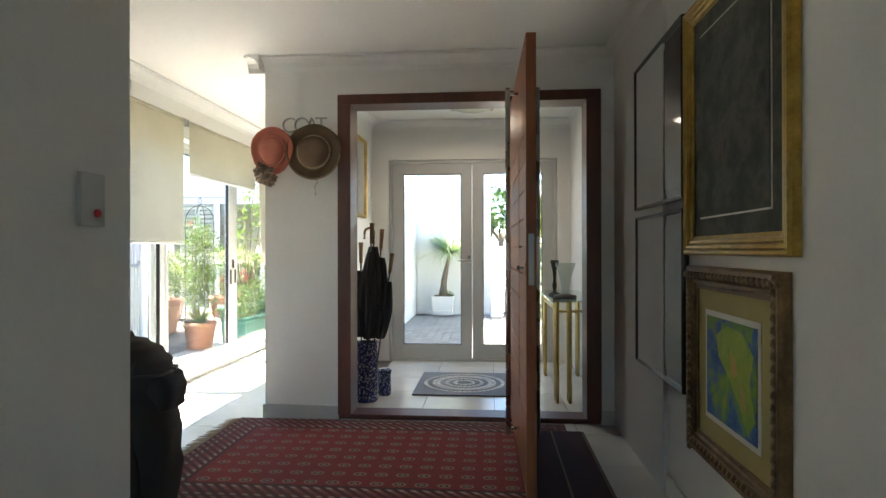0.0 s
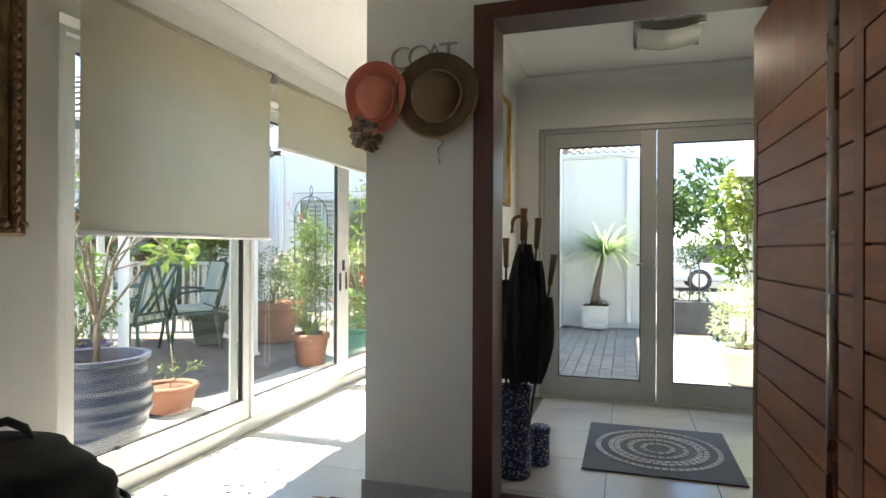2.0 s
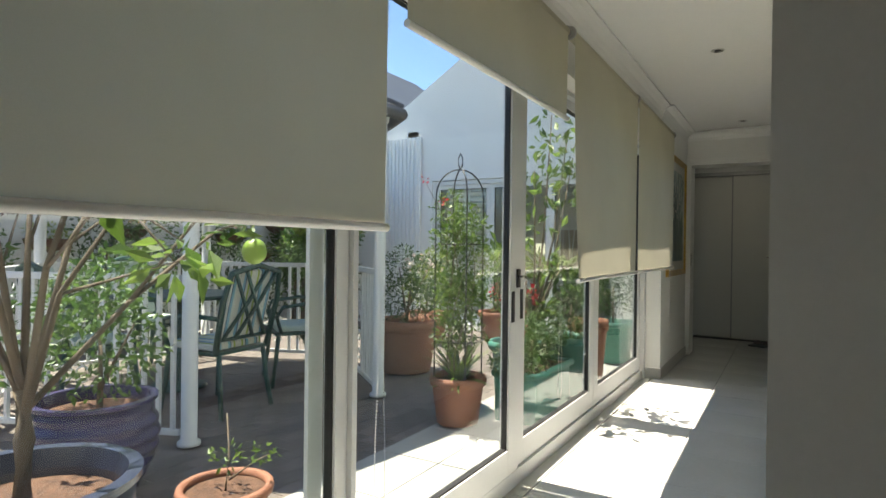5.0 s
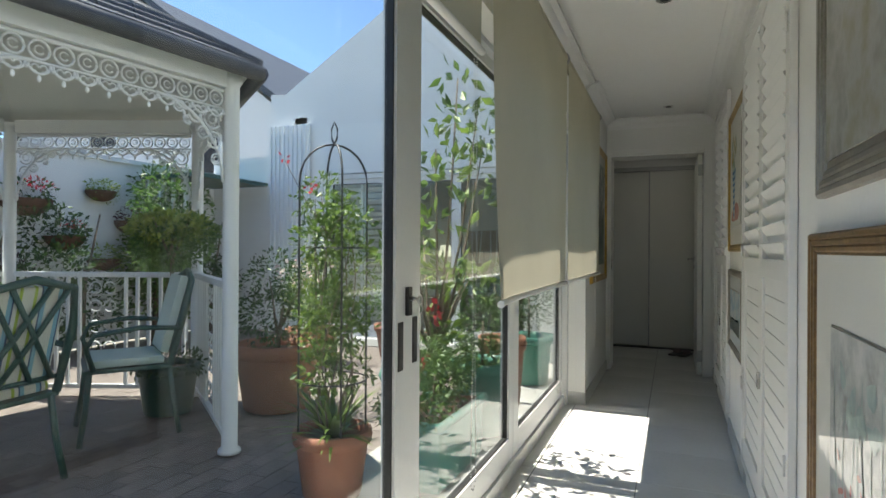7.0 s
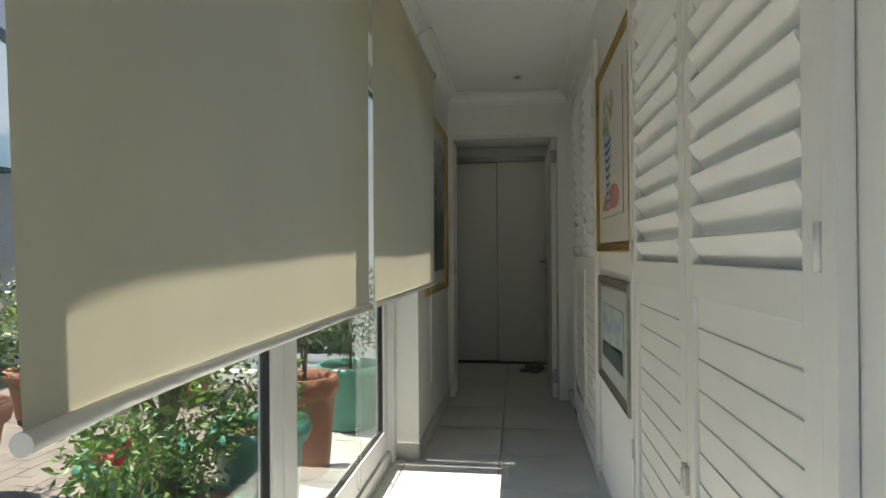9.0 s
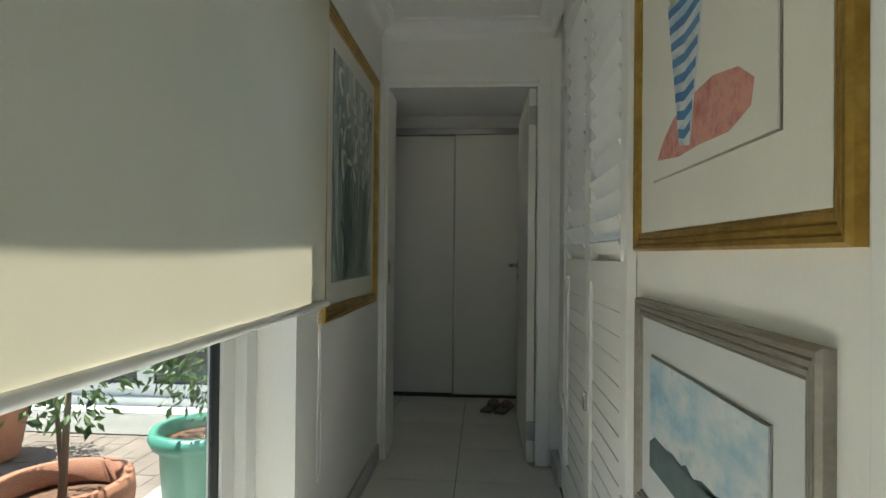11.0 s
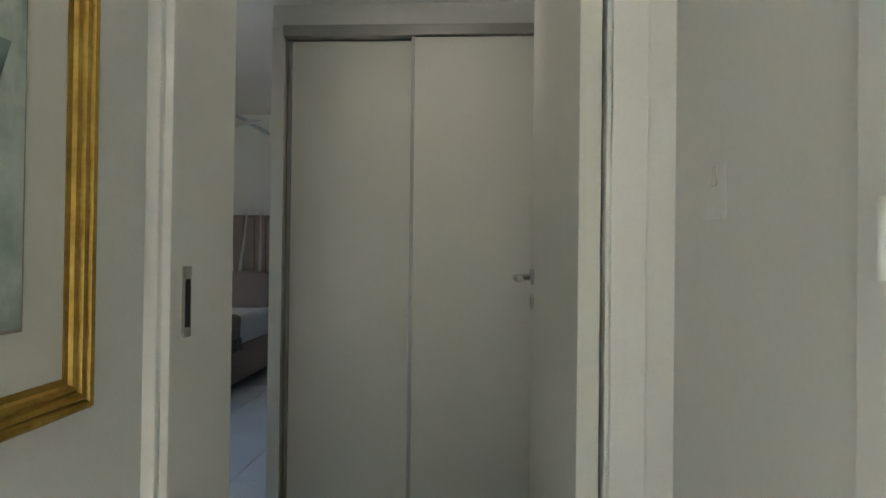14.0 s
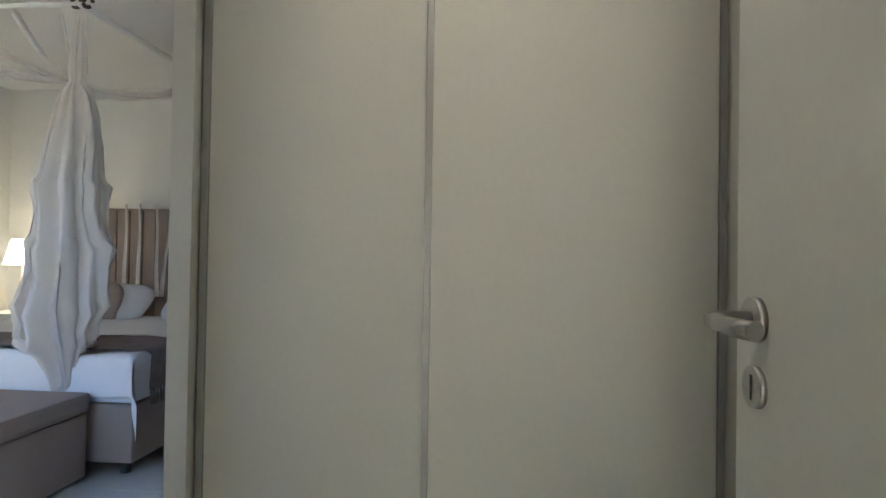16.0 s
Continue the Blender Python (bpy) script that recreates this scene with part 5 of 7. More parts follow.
ct = thing("console_table", "glass topped console table on slim brass legs", "console table", (1.04, 5.05, 0))
part("tabletop", B((-0.19, 0.20, -0.55, 0.55, 0.728, 0.742), bevel=0.003), GLASSG, ct, "clear green edged glass top")
for x, y in [(sx, sy) for sy in (-0.5, -0.42, 0.42, 0.5) for sx in (-0.14, -0.05, 0.14)]:
    part("leg", T(([(x, y, 0.0), (x, y, 0.728)], 0.014, 12)), BRASS, ct)
part("apron_rail", T(([(-0.14, -0.5, 0.66), (-0.14, 0.5, 0.66)], 0.010, 10), ([(0.14, -0.5, 0.66), (0.14, 0.5, 0.66)], 0.010, 10), ([(-0.14, -0.5, 0.66), (0.14, -0.5, 0.66)], 0.010, 10)), BRASS, ct)
vs_ = thing("vase", "clear flared glass vase on a dark foot on the console table", "vase", (0.98, 4.72, 0.742))
part("bowl", L([(0.03, 0.03), (0.035, 0.08), (0.045, 0.16), (0.075, 0.26), (0.078, 0.262), (0.043, 0.162), (0.032, 0.09), (0.02, 0.035)], 28), GLASSC, vs_, "clear glass bowl")
part("foot", L([(0.085, 0.0), (0.08, 0.02), (0.03, 0.03)], 28), IRON, vs_)
cs = thing("candlestick", "dark slender candlestick beside the vase", "candlestick", (0.93, 5.0, 0.742))
part("stem", L([(0.05, 0), (0.045, 0.012), (0.012, 0.03), (0.02, 0.08), (0.010, 0.12), (0.018, 0.2), (0.035, 0.27), (0.03, 0.28)], 24), IRON, cs)


def bowl_light(at):
    d = thing("ceiling_light", "square frosted glass ceiling light with metal corner clips", "ceiling light", at)
    bm = bmesh.new()
    n = 12
    vs = [[bm.verts.new((-0.17 + 0.34 * i / n, -0.17 + 0.34 * j / n, -0.095 + 0.055 * (((i / n - 0.5) * 2) ** 2 + ((j / n - 0.5) * 2) ** 2) * 0.6)) for j in range(n + 1)] for i in range(n + 1)]
    for i in range(n):
        for j in range(n):
            bm.faces.new((vs[i][j], vs[i + 1][j], vs[i + 1][j + 1], vs[i][j + 1])).smooth = True
    part("shade", bm, LAMPG, d, "frosted glass dish")
    part("plate", B((-0.19, 0.19, -0.19, 0.19, -0.012, 0.0), bevel=0.002), STEEL, d)
    for sx in (-1, 1):
        for sy in (-1, 1):
            part("clip", B((min(sx * 0.15, sx * 0.185), max(sx * 0.15, sx * 0.185), min(sy * 0.15, sy * 0.185), max(sy * 0.15, sy * 0.185), -0.045, -0.012), bevel=0.003), STEEL, d)
    return d


bowl_light((0.26, 5.30, 2.38))


def downlight(at, lit):
    d = thing("downlight", "small round recessed downlight with a steel ring" + (", lit" if lit else ", unlit"), "downlight", at, group="" if lit else "downlights in the corridor ceiling")
    part("ring", L([(0.020, -0.001), (0.036, -0.004), (0.040, -0.001), (0.040, 0.0)], 28, caps=False), STEEL, d)
    part("lamp_face", T(([(0, 0, -0.0015), (0, 0, -0.0005)], 0.020, 24)), glow("lit halogen", (1.0, 0.92, 0.78), 4.0) if lit else IRON, d)


downlight((-1.44, 7.39, CZ), False)
downlight((-1.44, 9.67, CZ), False)
downlight((-1.575, 10.93, 2.2), True)

sl = thing("slipper", "striped grey slippers on the floor by the open door", "slippers", (-1.27, 11.16, 0), 70)
for s in (0, 0.1):
    bm = B((-0.12, 0.12, -0.042 + s, 0.042 + s, 0.001, 0.022), bevel=0.012)
    part("sole", bm, CHARP, sl)
    bm = bmesh.new()
    bmesh.ops.create_icosphere(bm, subdivisions=2, radius=0.05, matrix=Matrix.Translation((0.05, s, 0.03)) @ Matrix.Diagonal((1.3, 0.85, 0.7, 1)))
    part("upper", bm, THROW, sl)

# ---- bedroom ----
bed = thing("bed", "double bed with a taupe base and a tall taupe headboard", "bed", (-4.15, 14.0, 0))
part("base", B((-0.88, 0.88, -1.03, 1.0, 0.07, 0.36), bevel=0.015), TAUPE, bed)
part("mattress", B((-0.87, 0.87, -1.02, 1.0, 0.362, 0.56), bevel=0.03), LINEN, bed)
for x in (-0.8, 0.8):
    for y in (-0.95, 0.9):
        part("leg", L([(0.025, 0), (0.035, 0.07)], 16, (x, y, 0)), IRON, bed)
hb = part("headboard", B((-0.95, 0.95, 1.02, 1.12, 0.1, 1.50), bevel=0.02), TAUPE, bed)
for i in range(16):
    part("pleat", B((-0.93 + i * 0.117, -0.93 + i * 0.117 + 0.105, 0.995, 1.02, 0.5, 1.48), bevel=0.011), TAUPE, hb)
dv = thing("duvet", "white duvet draped over the bed", "duvet", (-4.15, 13.95, 0.56))
bm = bmesh.new()
nx, ny = 40, 44
vs = []
for i in range(nx + 1):
    row = []
    for j in range(ny + 1):
        u, v = -1.12 + 2.24 * i / nx, -1.2 + 2.0 * j / ny
        x, y = max(-0.90, min(0.90, u)), max(-1.0, v)
        over = max(0, abs(u) - 0.90) + max(0, -1.0 - v)
        z = 0.045 - over + 0.012 * noise.noise((u * 5, v * 5, 0))
        x += 0.015 * math.sin(v * 14) * (1 if abs(u) > 0.9 else 0)
        row.append(bm.verts.new((x, y, z)))
    vs.append(row)
for i in range(nx):
    for j in range(ny):
        bm.faces.new((vs[i][j], vs[i + 1][j], vs[i + 1][j + 1], vs[i][j + 1])).smooth = True
part("cover", bm, LINEN, dv)
th = thing("throw_blanket", "grey brown fringed throw across the foot of the bed", "throw blanket", (-4.15, 13.15, 0.61))
bm = bmesh.new()
vs = []
for i in range(41):
    row = []
    for j in range(11):
        u, v = -1.12 + 2.24 * i / 40, -0.12 + 0.5 * j / 10
        x = max(-0.93, min(0.93, u))
        row.append(bm.verts.new((x, v + 0.01 * math.sin(9 * u), 0.012 - max(0, abs(u) - 0.93) + 0.008 * noise.noise((u * 9, v * 9, 3)))))
    vs.append(row)
for i in range(40):
    for j in range(10):
        bm.faces.new((vs[i][j], vs[i + 1][j], vs[i + 1][j + 1], vs[i][j + 1])).smooth = True
part("weave", bm, THROW, th)
bm = bmesh.new()
rng = random.Random(9)
for i in range(60):
    y = -0.12 + 0.5 * i / 59
    tube(bm, [(0.935, y, -0.17), (0.94 + rng.uniform(-0.01, 0.02), y + rng.uniform(-0.02, 0.02), -0.26)], 0.004, 4)
part("fringe", bm, THROW, th, kind="stuff")
for i, (x, y, z, rx, w, m, lab) in enumerate(((-4.55, 14.66, 0.71, 38, 0.33, LINEN, "white pillow against the headboard"), (-3.75, 14.66, 0.71, 38, 0.33, LINEN, "white pillow against the headboard"), (-3.55, 14.42, 0.74, 62, 0.27, TAUPE, "taupe cushion before the pillows"), (-4.62, 14.52, 0.70, 62, 0.24, TAUPE, "taupe cushion before the pillows"))):
    pl = thing("pillow", lab, "pillow", (x, y, z))
    bm = bmesh.new()
    bmesh.ops.create_icosphere(bm, subdivisions=4, radius=1.0)
    for v in bm.verts:
        c = v.co
        v.co = Vector((math.copysign(abs(c.x) ** 0.55, c.x) * w, math.copysign(abs(c.y) ** 0.55, c.y) * 0.21, c.z * 0.075))
    bmesh.ops.transform(bm, matrix=pose(0, 0, 0, rx, 0, 0), verts=bm.verts)
    part("case", bm, m, pl)
ot = thing("ottoman", "taupe upholstered storage ottoman at the foot of the bed", "ottoman", (-4.15, 12.66, 0))
part("body", B((-0.68, 0.68, -0.26, 0.26, 0.02, 0.33), bevel=0.012), TAUPE, ot)
part("lid", B((-0.69, 0.69, -0.27, 0.27, 0.333, 0.43), bevel=0.025), TAUPE, ot, "padded lid")
ns = thing("nightstand", "white nightstand beside the bed", "nightstand", (-5.5, 14.9, 0))
part("body", B((-0.22, 0.22, -0.2, 0.2, 0, 0.6), bevel=0.006), TRIM, ns)
part("drawer", B((-0.2, 0.2, -0.215, -0.201, 0.32, 0.56), bevel=0.004), TRIM, ns)
tl = thing("table_lamp", "lit table lamp with a white shade on the nightstand", "table lamp", (-5.5, 14.9, 0.6))
part("stand", L([(0.08, 0), (0.07, 0.02), (0.02, 0.05), (0.045, 0.15), (0.02, 0.28), (0.012, 0.42)], 24), TAUPE, tl)
part("shade", L([(0.15, 0.40), (0.09, 0.62), (0.087, 0.62), (0.147, 0.40)], 32, caps=False), glow("lit lamp shade", (0.95, 0.88, 0.68), 0.45), tl, "lit white shade")
net = thing("bed_net", "white mosquito net gathered in a hanging knot at the bed corner", "bed net", (-3.60, 12.98, 2.33))
bm = bmesh.new()
rings = []
prof = [(0.0, 0.02), (-0.12, 0.03), (-0.30, 0.04), (-0.36, 0.032), (-0.42, 0.07), (-0.55, 0.10), (-0.70, 0.125), (-0.85, 0.14), (-0.88, 0.165), (-1.0, 0.15), (-1.15, 0.165), (-1.19, 0.19), (-1.32, 0.17), (-1.45, 0.185), (-1.50, 0.20), (-1.60, 0.17), (-1.66, 0.18), (-1.70, 0.13), (-1.78, 0.09), (-1.86, 0.07), (-1.90, 0.05)]
for z, r in prof:
    q = -z / 1.9
    rings.append([bm.verts.new((r * (1 + 0.16 * math.sin(7 * a + 2.5 * z) + 0.12 * math.sin(17 * a + 7 * z) + 0.07 * math.sin(31 * a + 15 * z) + 0.10 * math.sin(3 * a - 6 * z)) * math.cos(a) - 0.07 * q + 0.025 * q * math.sin(9 * z), r * (0.8 + 0.25 * math.sin(9 * a + 1 + 2 * z)) * math.sin(a), z + 0.035 * q * math.sin(5 * a + 1))) for a in [2 * math.pi * k / 120 for k in range(120)]])
for a, b in zip(rings, rings[1:]):
    for k in range(120):
        bm.faces.new((a[k], a[(k + 1) % 120], b[(k + 1) % 120], b[k])).smooth = True
part("hanging_folds", bm, NET, net)
for k, (dx, dy, dz) in enumerate(((-1.5, 0.0, 0.03), (-1.1, 0.0, 0.03), (-0.7, 0.0, 0.03), (-0.35, 0.0, 0.03), (-0.1, 0.0, 0.03), (-1.3, 0.5, 0.02), (-0.5, 1.4, 0.0), (0.02, 1.3, 0.02))):
    bm = bmesh.new()
    vs = []
    for i in range(13):
        t = i / 12
        row = []
        for j in range(5):
            w = (j - 2) * 0.13 * (0.12 + t)
            row.append(bm.verts.new((dx * t - w * dy * 0.6, dy * t + w * dx * 0.3, -0.36 + (dz + 0.33) * t ** 1.3 - 0.02 * math.sin(math.pi * t) + 0.02 * (0.3 + t) * math.sin(j * 2.6))))
        vs.append(row)
    for i in range(12):
        for j in range(4):
            bm.faces.new((vs[i][j], vs[i + 1][j], vs[i + 1][j + 1], vs[i][j + 1])).smooth = True
    part("swag", bm, NET, net)
rng = random.Random(14)
for i in range(12):
    bm = bmesh.new()
    x = -1.45 + i * 0.145 + rng.uniform(-0.03, 0.03)
    lean, vs = rng.uniform(-0.10, 0.06), []
    for j in range(9):
        t = j / 8
        w = 0.006 + 0.016 * t
        vs.append([bm.verts.new((x + lean * t + u * w, 1.94 + 0.012 * math.cos(u * 3) + 0.01 * math.sin(6 * t), -0.80 - 0.78 * t)) for u in (-1, -0.4, 0.4, 1)])
    for p, q in zip(vs, vs[1:]):
        for k in range(3):
            bm.faces.new((p[k], p[k + 1], q[k + 1], q[k])).smooth = True
    part("hanging_fold", bm, NET, net)
cf = thing("canopy_frame", "white canopy frame hung from the bedroom ceiling with dark clips", "bed canopy frame", (-3.58, 12.96, 2.36))
part("side_bar", T(([(0, 0, 0), (0, 2.1, 0.0)], 0.018, 10)), GAZW, cf)
part("foot_bar", T(([(0, 0, 0), (-1.6, 0, 0)], 0.014, 10)), GAZW, cf)
for x, y in ((0, 0), (-1.6, 0), (0, 2.1)):
    part("hanger", T(([(x, y, 0.0), (x, y, 0.26)], 0.004, 6)), GAZW, cf)
part("clip", T((arc((0.03, 0, 0.01), 0.025, 0, 300, 12), 0.010, 8), (arc((-0.03, 0, 0.01), 0.025, 0, 300, 12), 0.010, 8)), IRON, cf, "dark metal clip")


# ---- garden ----
bm = bmesh.new()
poly(bm, [(-6.6, 11.0, 2.76), (-6.6, 11.0, 3.26), (-6.36, 11.0, 3.24), (-2.2, 11.0, 5.85), (-0.7, 11.0, 5.85), (-0.7, 11.0, 2.76)], 0.2, (0, 1, 0))
structure("wall_gable", bm, RENDER)
w = tagged(new("window_4"), "white aluminium sliding doors of the bedroom, shut", "", "", "structure")
part("window_frame", B((-5.745, -5.69, 11.02, 11.12, 0, 2.11), (-2.96, -2.905, 11.02, 11.12, 0, 2.11), (-5.69, -2.96, 11.02, 11.12, 2.05, 2.11), (-5.69, -2.96, 11.02, 11.12, 0, 0.06)), ALU, w)
for i in range(3):
    glazed_frame(w, "sash", "x", 11.07, -5.688 + i * 0.909, -4.781 + i * 0.909, 0.062, 2.048, 0.06, 0.09, 0.06, 0.04, ALU)
for k in range(2):
    sh = part("shutter_leaf", B((-5.6 + k * 0.36, -5.56 + k * 0.36, 11.22, 11.25, 0.06, 2.08), (-5.30 + k * 0.36, -5.26 + k * 0.36, 11.22, 11.25, 0.06, 2.08), bevel=0.002), SHUT, w, "white louvred shutter")
    me = mesh_of("louvre", B((-0.13, 0.13, -0.035, 0.035, -0.004, 0.004)), SHUT)
    for i in range(24):
        o = part("louvre", me, SHUT, sh)
        o.matrix_local = pose(-5.43 + k * 0.36, 11.235, 0.12 + i * 0.082, -45, 0, 0)
structure("wall_back_garden", B((-7.8, -7.6, 1.0, 11.2, 0, 2.15), (-7.84, -7.56, 1.0, 11.2, 2.15, 2.20), (-7.6, -6.6, 11.0, 11.2, 0, 2.4)), RENDER)
structure("wall_garden_south", B((-7.8, -2.22, 0.8, 1.0, 0, 2.3)), RENDER)
structure("wall_house_west", B((-2.42, -2.22, -2.8, 3.34, 0, 2.6)), RENDER)
h = thing("ribbed_screen", "tall white ribbed screen standing against the garden wall", "garden screen", (-6.25, 10.93, 0))
part("panel", B((-0.32, 0.32, 0.0, 0.04, 0, 2.8)), GAZW, h)
for i in range(9):
    part("rib", B((-0.31 + i * 0.07, -0.275 + i * 0.07, -0.02, 0.0, 0, 2.79), bevel=0.004), GAZW, h)


def neighbour(name, label, at, turn, w, d, h, ridge, win=()):
    n = thing(name, label, "house", at, turn)
    part("wall", B((-w / 2, w / 2, 0, d, 0, h)), RENDER, n)
    bm = bmesh.new()
    poly(bm, [(-w / 2, 0, h), (w / 2, 0, h), (0, 0, ridge)], d, (0, 1, 0))
    part("gable", bm, RENDER, n)
    for s in (-1, 1):
        bm = bmesh.new()
        poly(bm, [(s * (w / 2 + 0.3), -0.12, h - 0.12), (0, -0.12, ridge + 0.08), (0, -0.12, ridge + 0.22), (s * (w / 2 + 0.3), -0.12, h + 0.02)], d + 0.3, (0, 1, 0))
        part("roof", bm, ROOF, n, "dark tiled roof")
    for x, z, ww, hh in win:
        f = part("window", B((x - ww / 2, x + ww / 2, -0.03, 0.02, z, z + hh), bevel=0.01), ALU, n)
        part("pane", B((x - ww / 2 + 0.06, x + ww / 2 - 0.06, -0.035, -0.03, z + 0.06, z + hh - 0.06)), BLACKF, f)
    return n


neighbour("house", "white gabled house with a dark roof behind the garden wall", (-11.6, 13.2, 0), 0, 7.2, 6, 3.6, 6.2, ((1.9, 2.4, 0.5, 0.9), (-1.0, 3.2, 0.8, 1.0)))
neighbour("house", "white house with a dark roof beyond the basket wall", (-14.0, 5.5, 0), 90, 9.0, 6, 3.0, 5.0, ((-2, 2.2, 0.9, 0.9),))
tb = thing("shed_roof", "green edged lean-to over white louvred doors by the wall", "lean-to", (-7.0, 10.6, 0))
part("roof", B((-0.55, 0.4, -0.9, 0.35, 1.98, 2.03), bevel=0.004), GREENM, tb)
for i in range(5):
    part("post", B((-0.5 + i * 0.2, -0.46 + i * 0.2, -0.85, -0.81, 0, 1.98)), GAZW, tb)

# gazebo
GC, GR = Vector((-5.02, 6.38, 0)), 1.45
gz = thing("gazebo", "white six sided gazebo with lace trim and a dark tiled roof", "gazebo", tuple(GC))
corners = [Vector((GR * math.cos(radians(21 + 60 * k)), GR * math.sin(radians(21 + 60 * k)), 0)) for k in range(6)]
post = L([(0.062, 0.0), (0.062, 0.02), (0.043, 0.03), (0.043, 2.02), (0.058, 2.04), (0.058, 2.08)], 20)
post = mesh_of("post", post, GAZW)
for c in corners:
    o = part("post", post, GAZW, gz)
    o.matrix_local = Matrix.Translation(c)


def lace(width):
    """Cast lace: a rail, a row of rings, drops, and scrolled brackets at both ends."""
    bm = bmesh.new()
    y = 0.0
    tube(bm, [(-width / 2, y, 0), (width / 2, y, 0)], 0.010, 6)
    tube(bm, [(-width / 2, y, -0.10), (width / 2, y, -0.10)], 0.006, 6)
    n = int(width / 0.095)
    s = width / n
    for i in range(n):
        x = -width / 2 + s * (i + 0.5)
        tube(bm, arc((x, y, -0.05), 0.040, 0, 360, 12), 0.006, 5)
        tube(bm, arc((x, y, -0.05), 0.018, 30, 330, 8), 0.004, 4)
        tube(bm, arc((x, y, -0.105), s * 0.46, 180, 360, 8), 0.006, 5)
        tube(bm, arc((x - 0.016, y, -0.125), 0.014, 0, 290, 8), 0.004, 4)
        tube(bm, arc((x + 0.016, y, -0.125), 0.014, -110, 180, 8), 0.004, 4)
        bmesh.ops.create_icosphere(bm, subdivisions=1, radius=0.013, matrix=Matrix.Translation((x + s / 2, y, -0.125)))
        bmesh.ops.create_icosphere(bm, subdivisions=1, radius=0.010, matrix=Matrix.Translation((x, y, -0.168)) @ Matrix.Diagonal((1, 0.6, 1.7, 1)))
    for e in (-1, 1):
        o = e * width / 2
        tube(bm, [(o - e * 0.40 * (1 - math.cos(radians(a))), y, -0.10 - 0.40 * (1 - math.sin(radians(a)))) for a in range(0, 91, 10)], 0.009, 6)
        for k, (dx, dz, r) in enumerate(((0.07, -0.17, 0.050), (0.17, -0.16, 0.042), (0.06, -0.28, 0.042), (0.27, -0.14, 0.028), (0.045, -0.38, 0.028), (0.13, -0.25, 0.030), (0.22, -0.20, 0.022))):
            tube(bm, arc((o - e * dx, y, dz), r, 0, 330, 12), 0.006, 5)
            tube(bm, arc((o - e * dx, y, dz), r * 0.5, 60, 360, 8), 0.004, 4)
    return bm


side = GR - 0.11
lm, em = mesh_of("lace_trim", lace(side), GAZW), mesh_of("eave_beam", B((-side / 2, side / 2, -0.03, 0.03, 2.00, 2.10)), GAZW)
bal = mesh_of("baluster", B((-0.011, 0.011, -0.011, 0.011, 0.08, 0.90)), GAZW)
for k in range(6):
    a, b = corners[k], corners[(k + 1) % 6]
    mid, ang = (a + b) / 2, math.degrees(math.atan2((b - a).y, (b - a).x))
    o = part("lace_trim", lm, GAZW, gz, "white cast lace trim")
    o.matrix_local = pose(mid.x, mid.y, 1.985, 0, 0, ang)
    o = part("eave_beam", em, GAZW, gz)
    o.matrix_local = pose(mid.x, mid.y, 0, 0, 0, ang)
    if k == 5:
        continue
    rl = part("railing", B((-side / 2, side / 2, -0.025, 0.025, 0.90, 0.94), (-side / 2, side / 2, -0.018, 0.018, 0.05, 0.08), bevel=0.004), GAZW, gz, "white balustrade")
    rl.matrix_local = pose(mid.x, mid.y, 0, 0, 0, ang)
    for i in range(15):
        x = -side / 2 + side * (i + 0.5) / 15
        if 5 < i < 9:
            continue
        o = part("baluster", bal, GAZW, rl)
        o.matrix_local = pose(x, 0, 0)
    bm = bmesh.new()
    for z in (0.2, 0.36, 0.52, 0.68, 0.82):
        for s in (-1, 1):
            tube(bm, arc((s * 0.055, 0, z), 0.045, 0, 320, 10), 0.006, 5)
    part("scroll_panel", bm, GAZW, rl)
apex, over, rings = Vector((0, 0, 2.90)), 1.11, 9
rf = part("roof", B((-0.04, 0.04, -0.04, 0.04, 2.82, 3.02)), ROOF, gz, "dark slate tiled roof")
for k in range(6):
    a, b = corners[k] * over + Vector((0, 0, 2.09)), corners[(k + 1) % 6] * over + Vector((0, 0, 2.09))
    bm = bmesh.new()
    for r in range(rings):
        t0, t1 = r / rings, (r + 1.12) / rings
        t1 = min(t1, 1.0)
        f = lambda t: (t * 0.82 + 0.18 * t * t)
        n = max(1, int((1 - t0) * 9))
        for i in range(n):
            g = 0.004
            p = [a.lerp(b, i / n + g), a.lerp(b, (i + 1) / n - g)]
            q0, q1 = p[0].lerp(apex, t0), p[1].lerp(apex, t0)
            q2, q3 = p[1].lerp(apex, t1), p[0].lerp(apex, t1)
            for q in (q0, q1):
                q.z += 0.035
            for q in (q2, q3):
                q.z += 0.012
            poly(bm, [q0, q1, q2, q3], 0.018)
    part("roof_tiles", bm, ROOF, rf, kind="stuff")
    bm = bmesh.new()
    poly(bm, [a - Vector((0, 0, 0.005)), b - Vector((0, 0, 0.005)), apex - Vector((0, 0, 0.02))], -0.012)
    part("lining", bm, GAZC, rf, "pale boarded lining")
    part("gutter", T(([a + Vector((0, 0, 0.0)), b + Vector((0, 0, 0.0))], 0.045, 8)), ROOF, rf, "dark gutter")
    part("hip_cap", T(([a + Vector((0, 0, 0.05)), apex], 0.03, 6)), ROOF, rf)
part("finial", L([(0.05, 2.92), (0.06, 3.02), (0.03, 3.08), (0.045, 3.14), (0.012, 3.22), (0.004, 3.42)], 16), IRON, rf)


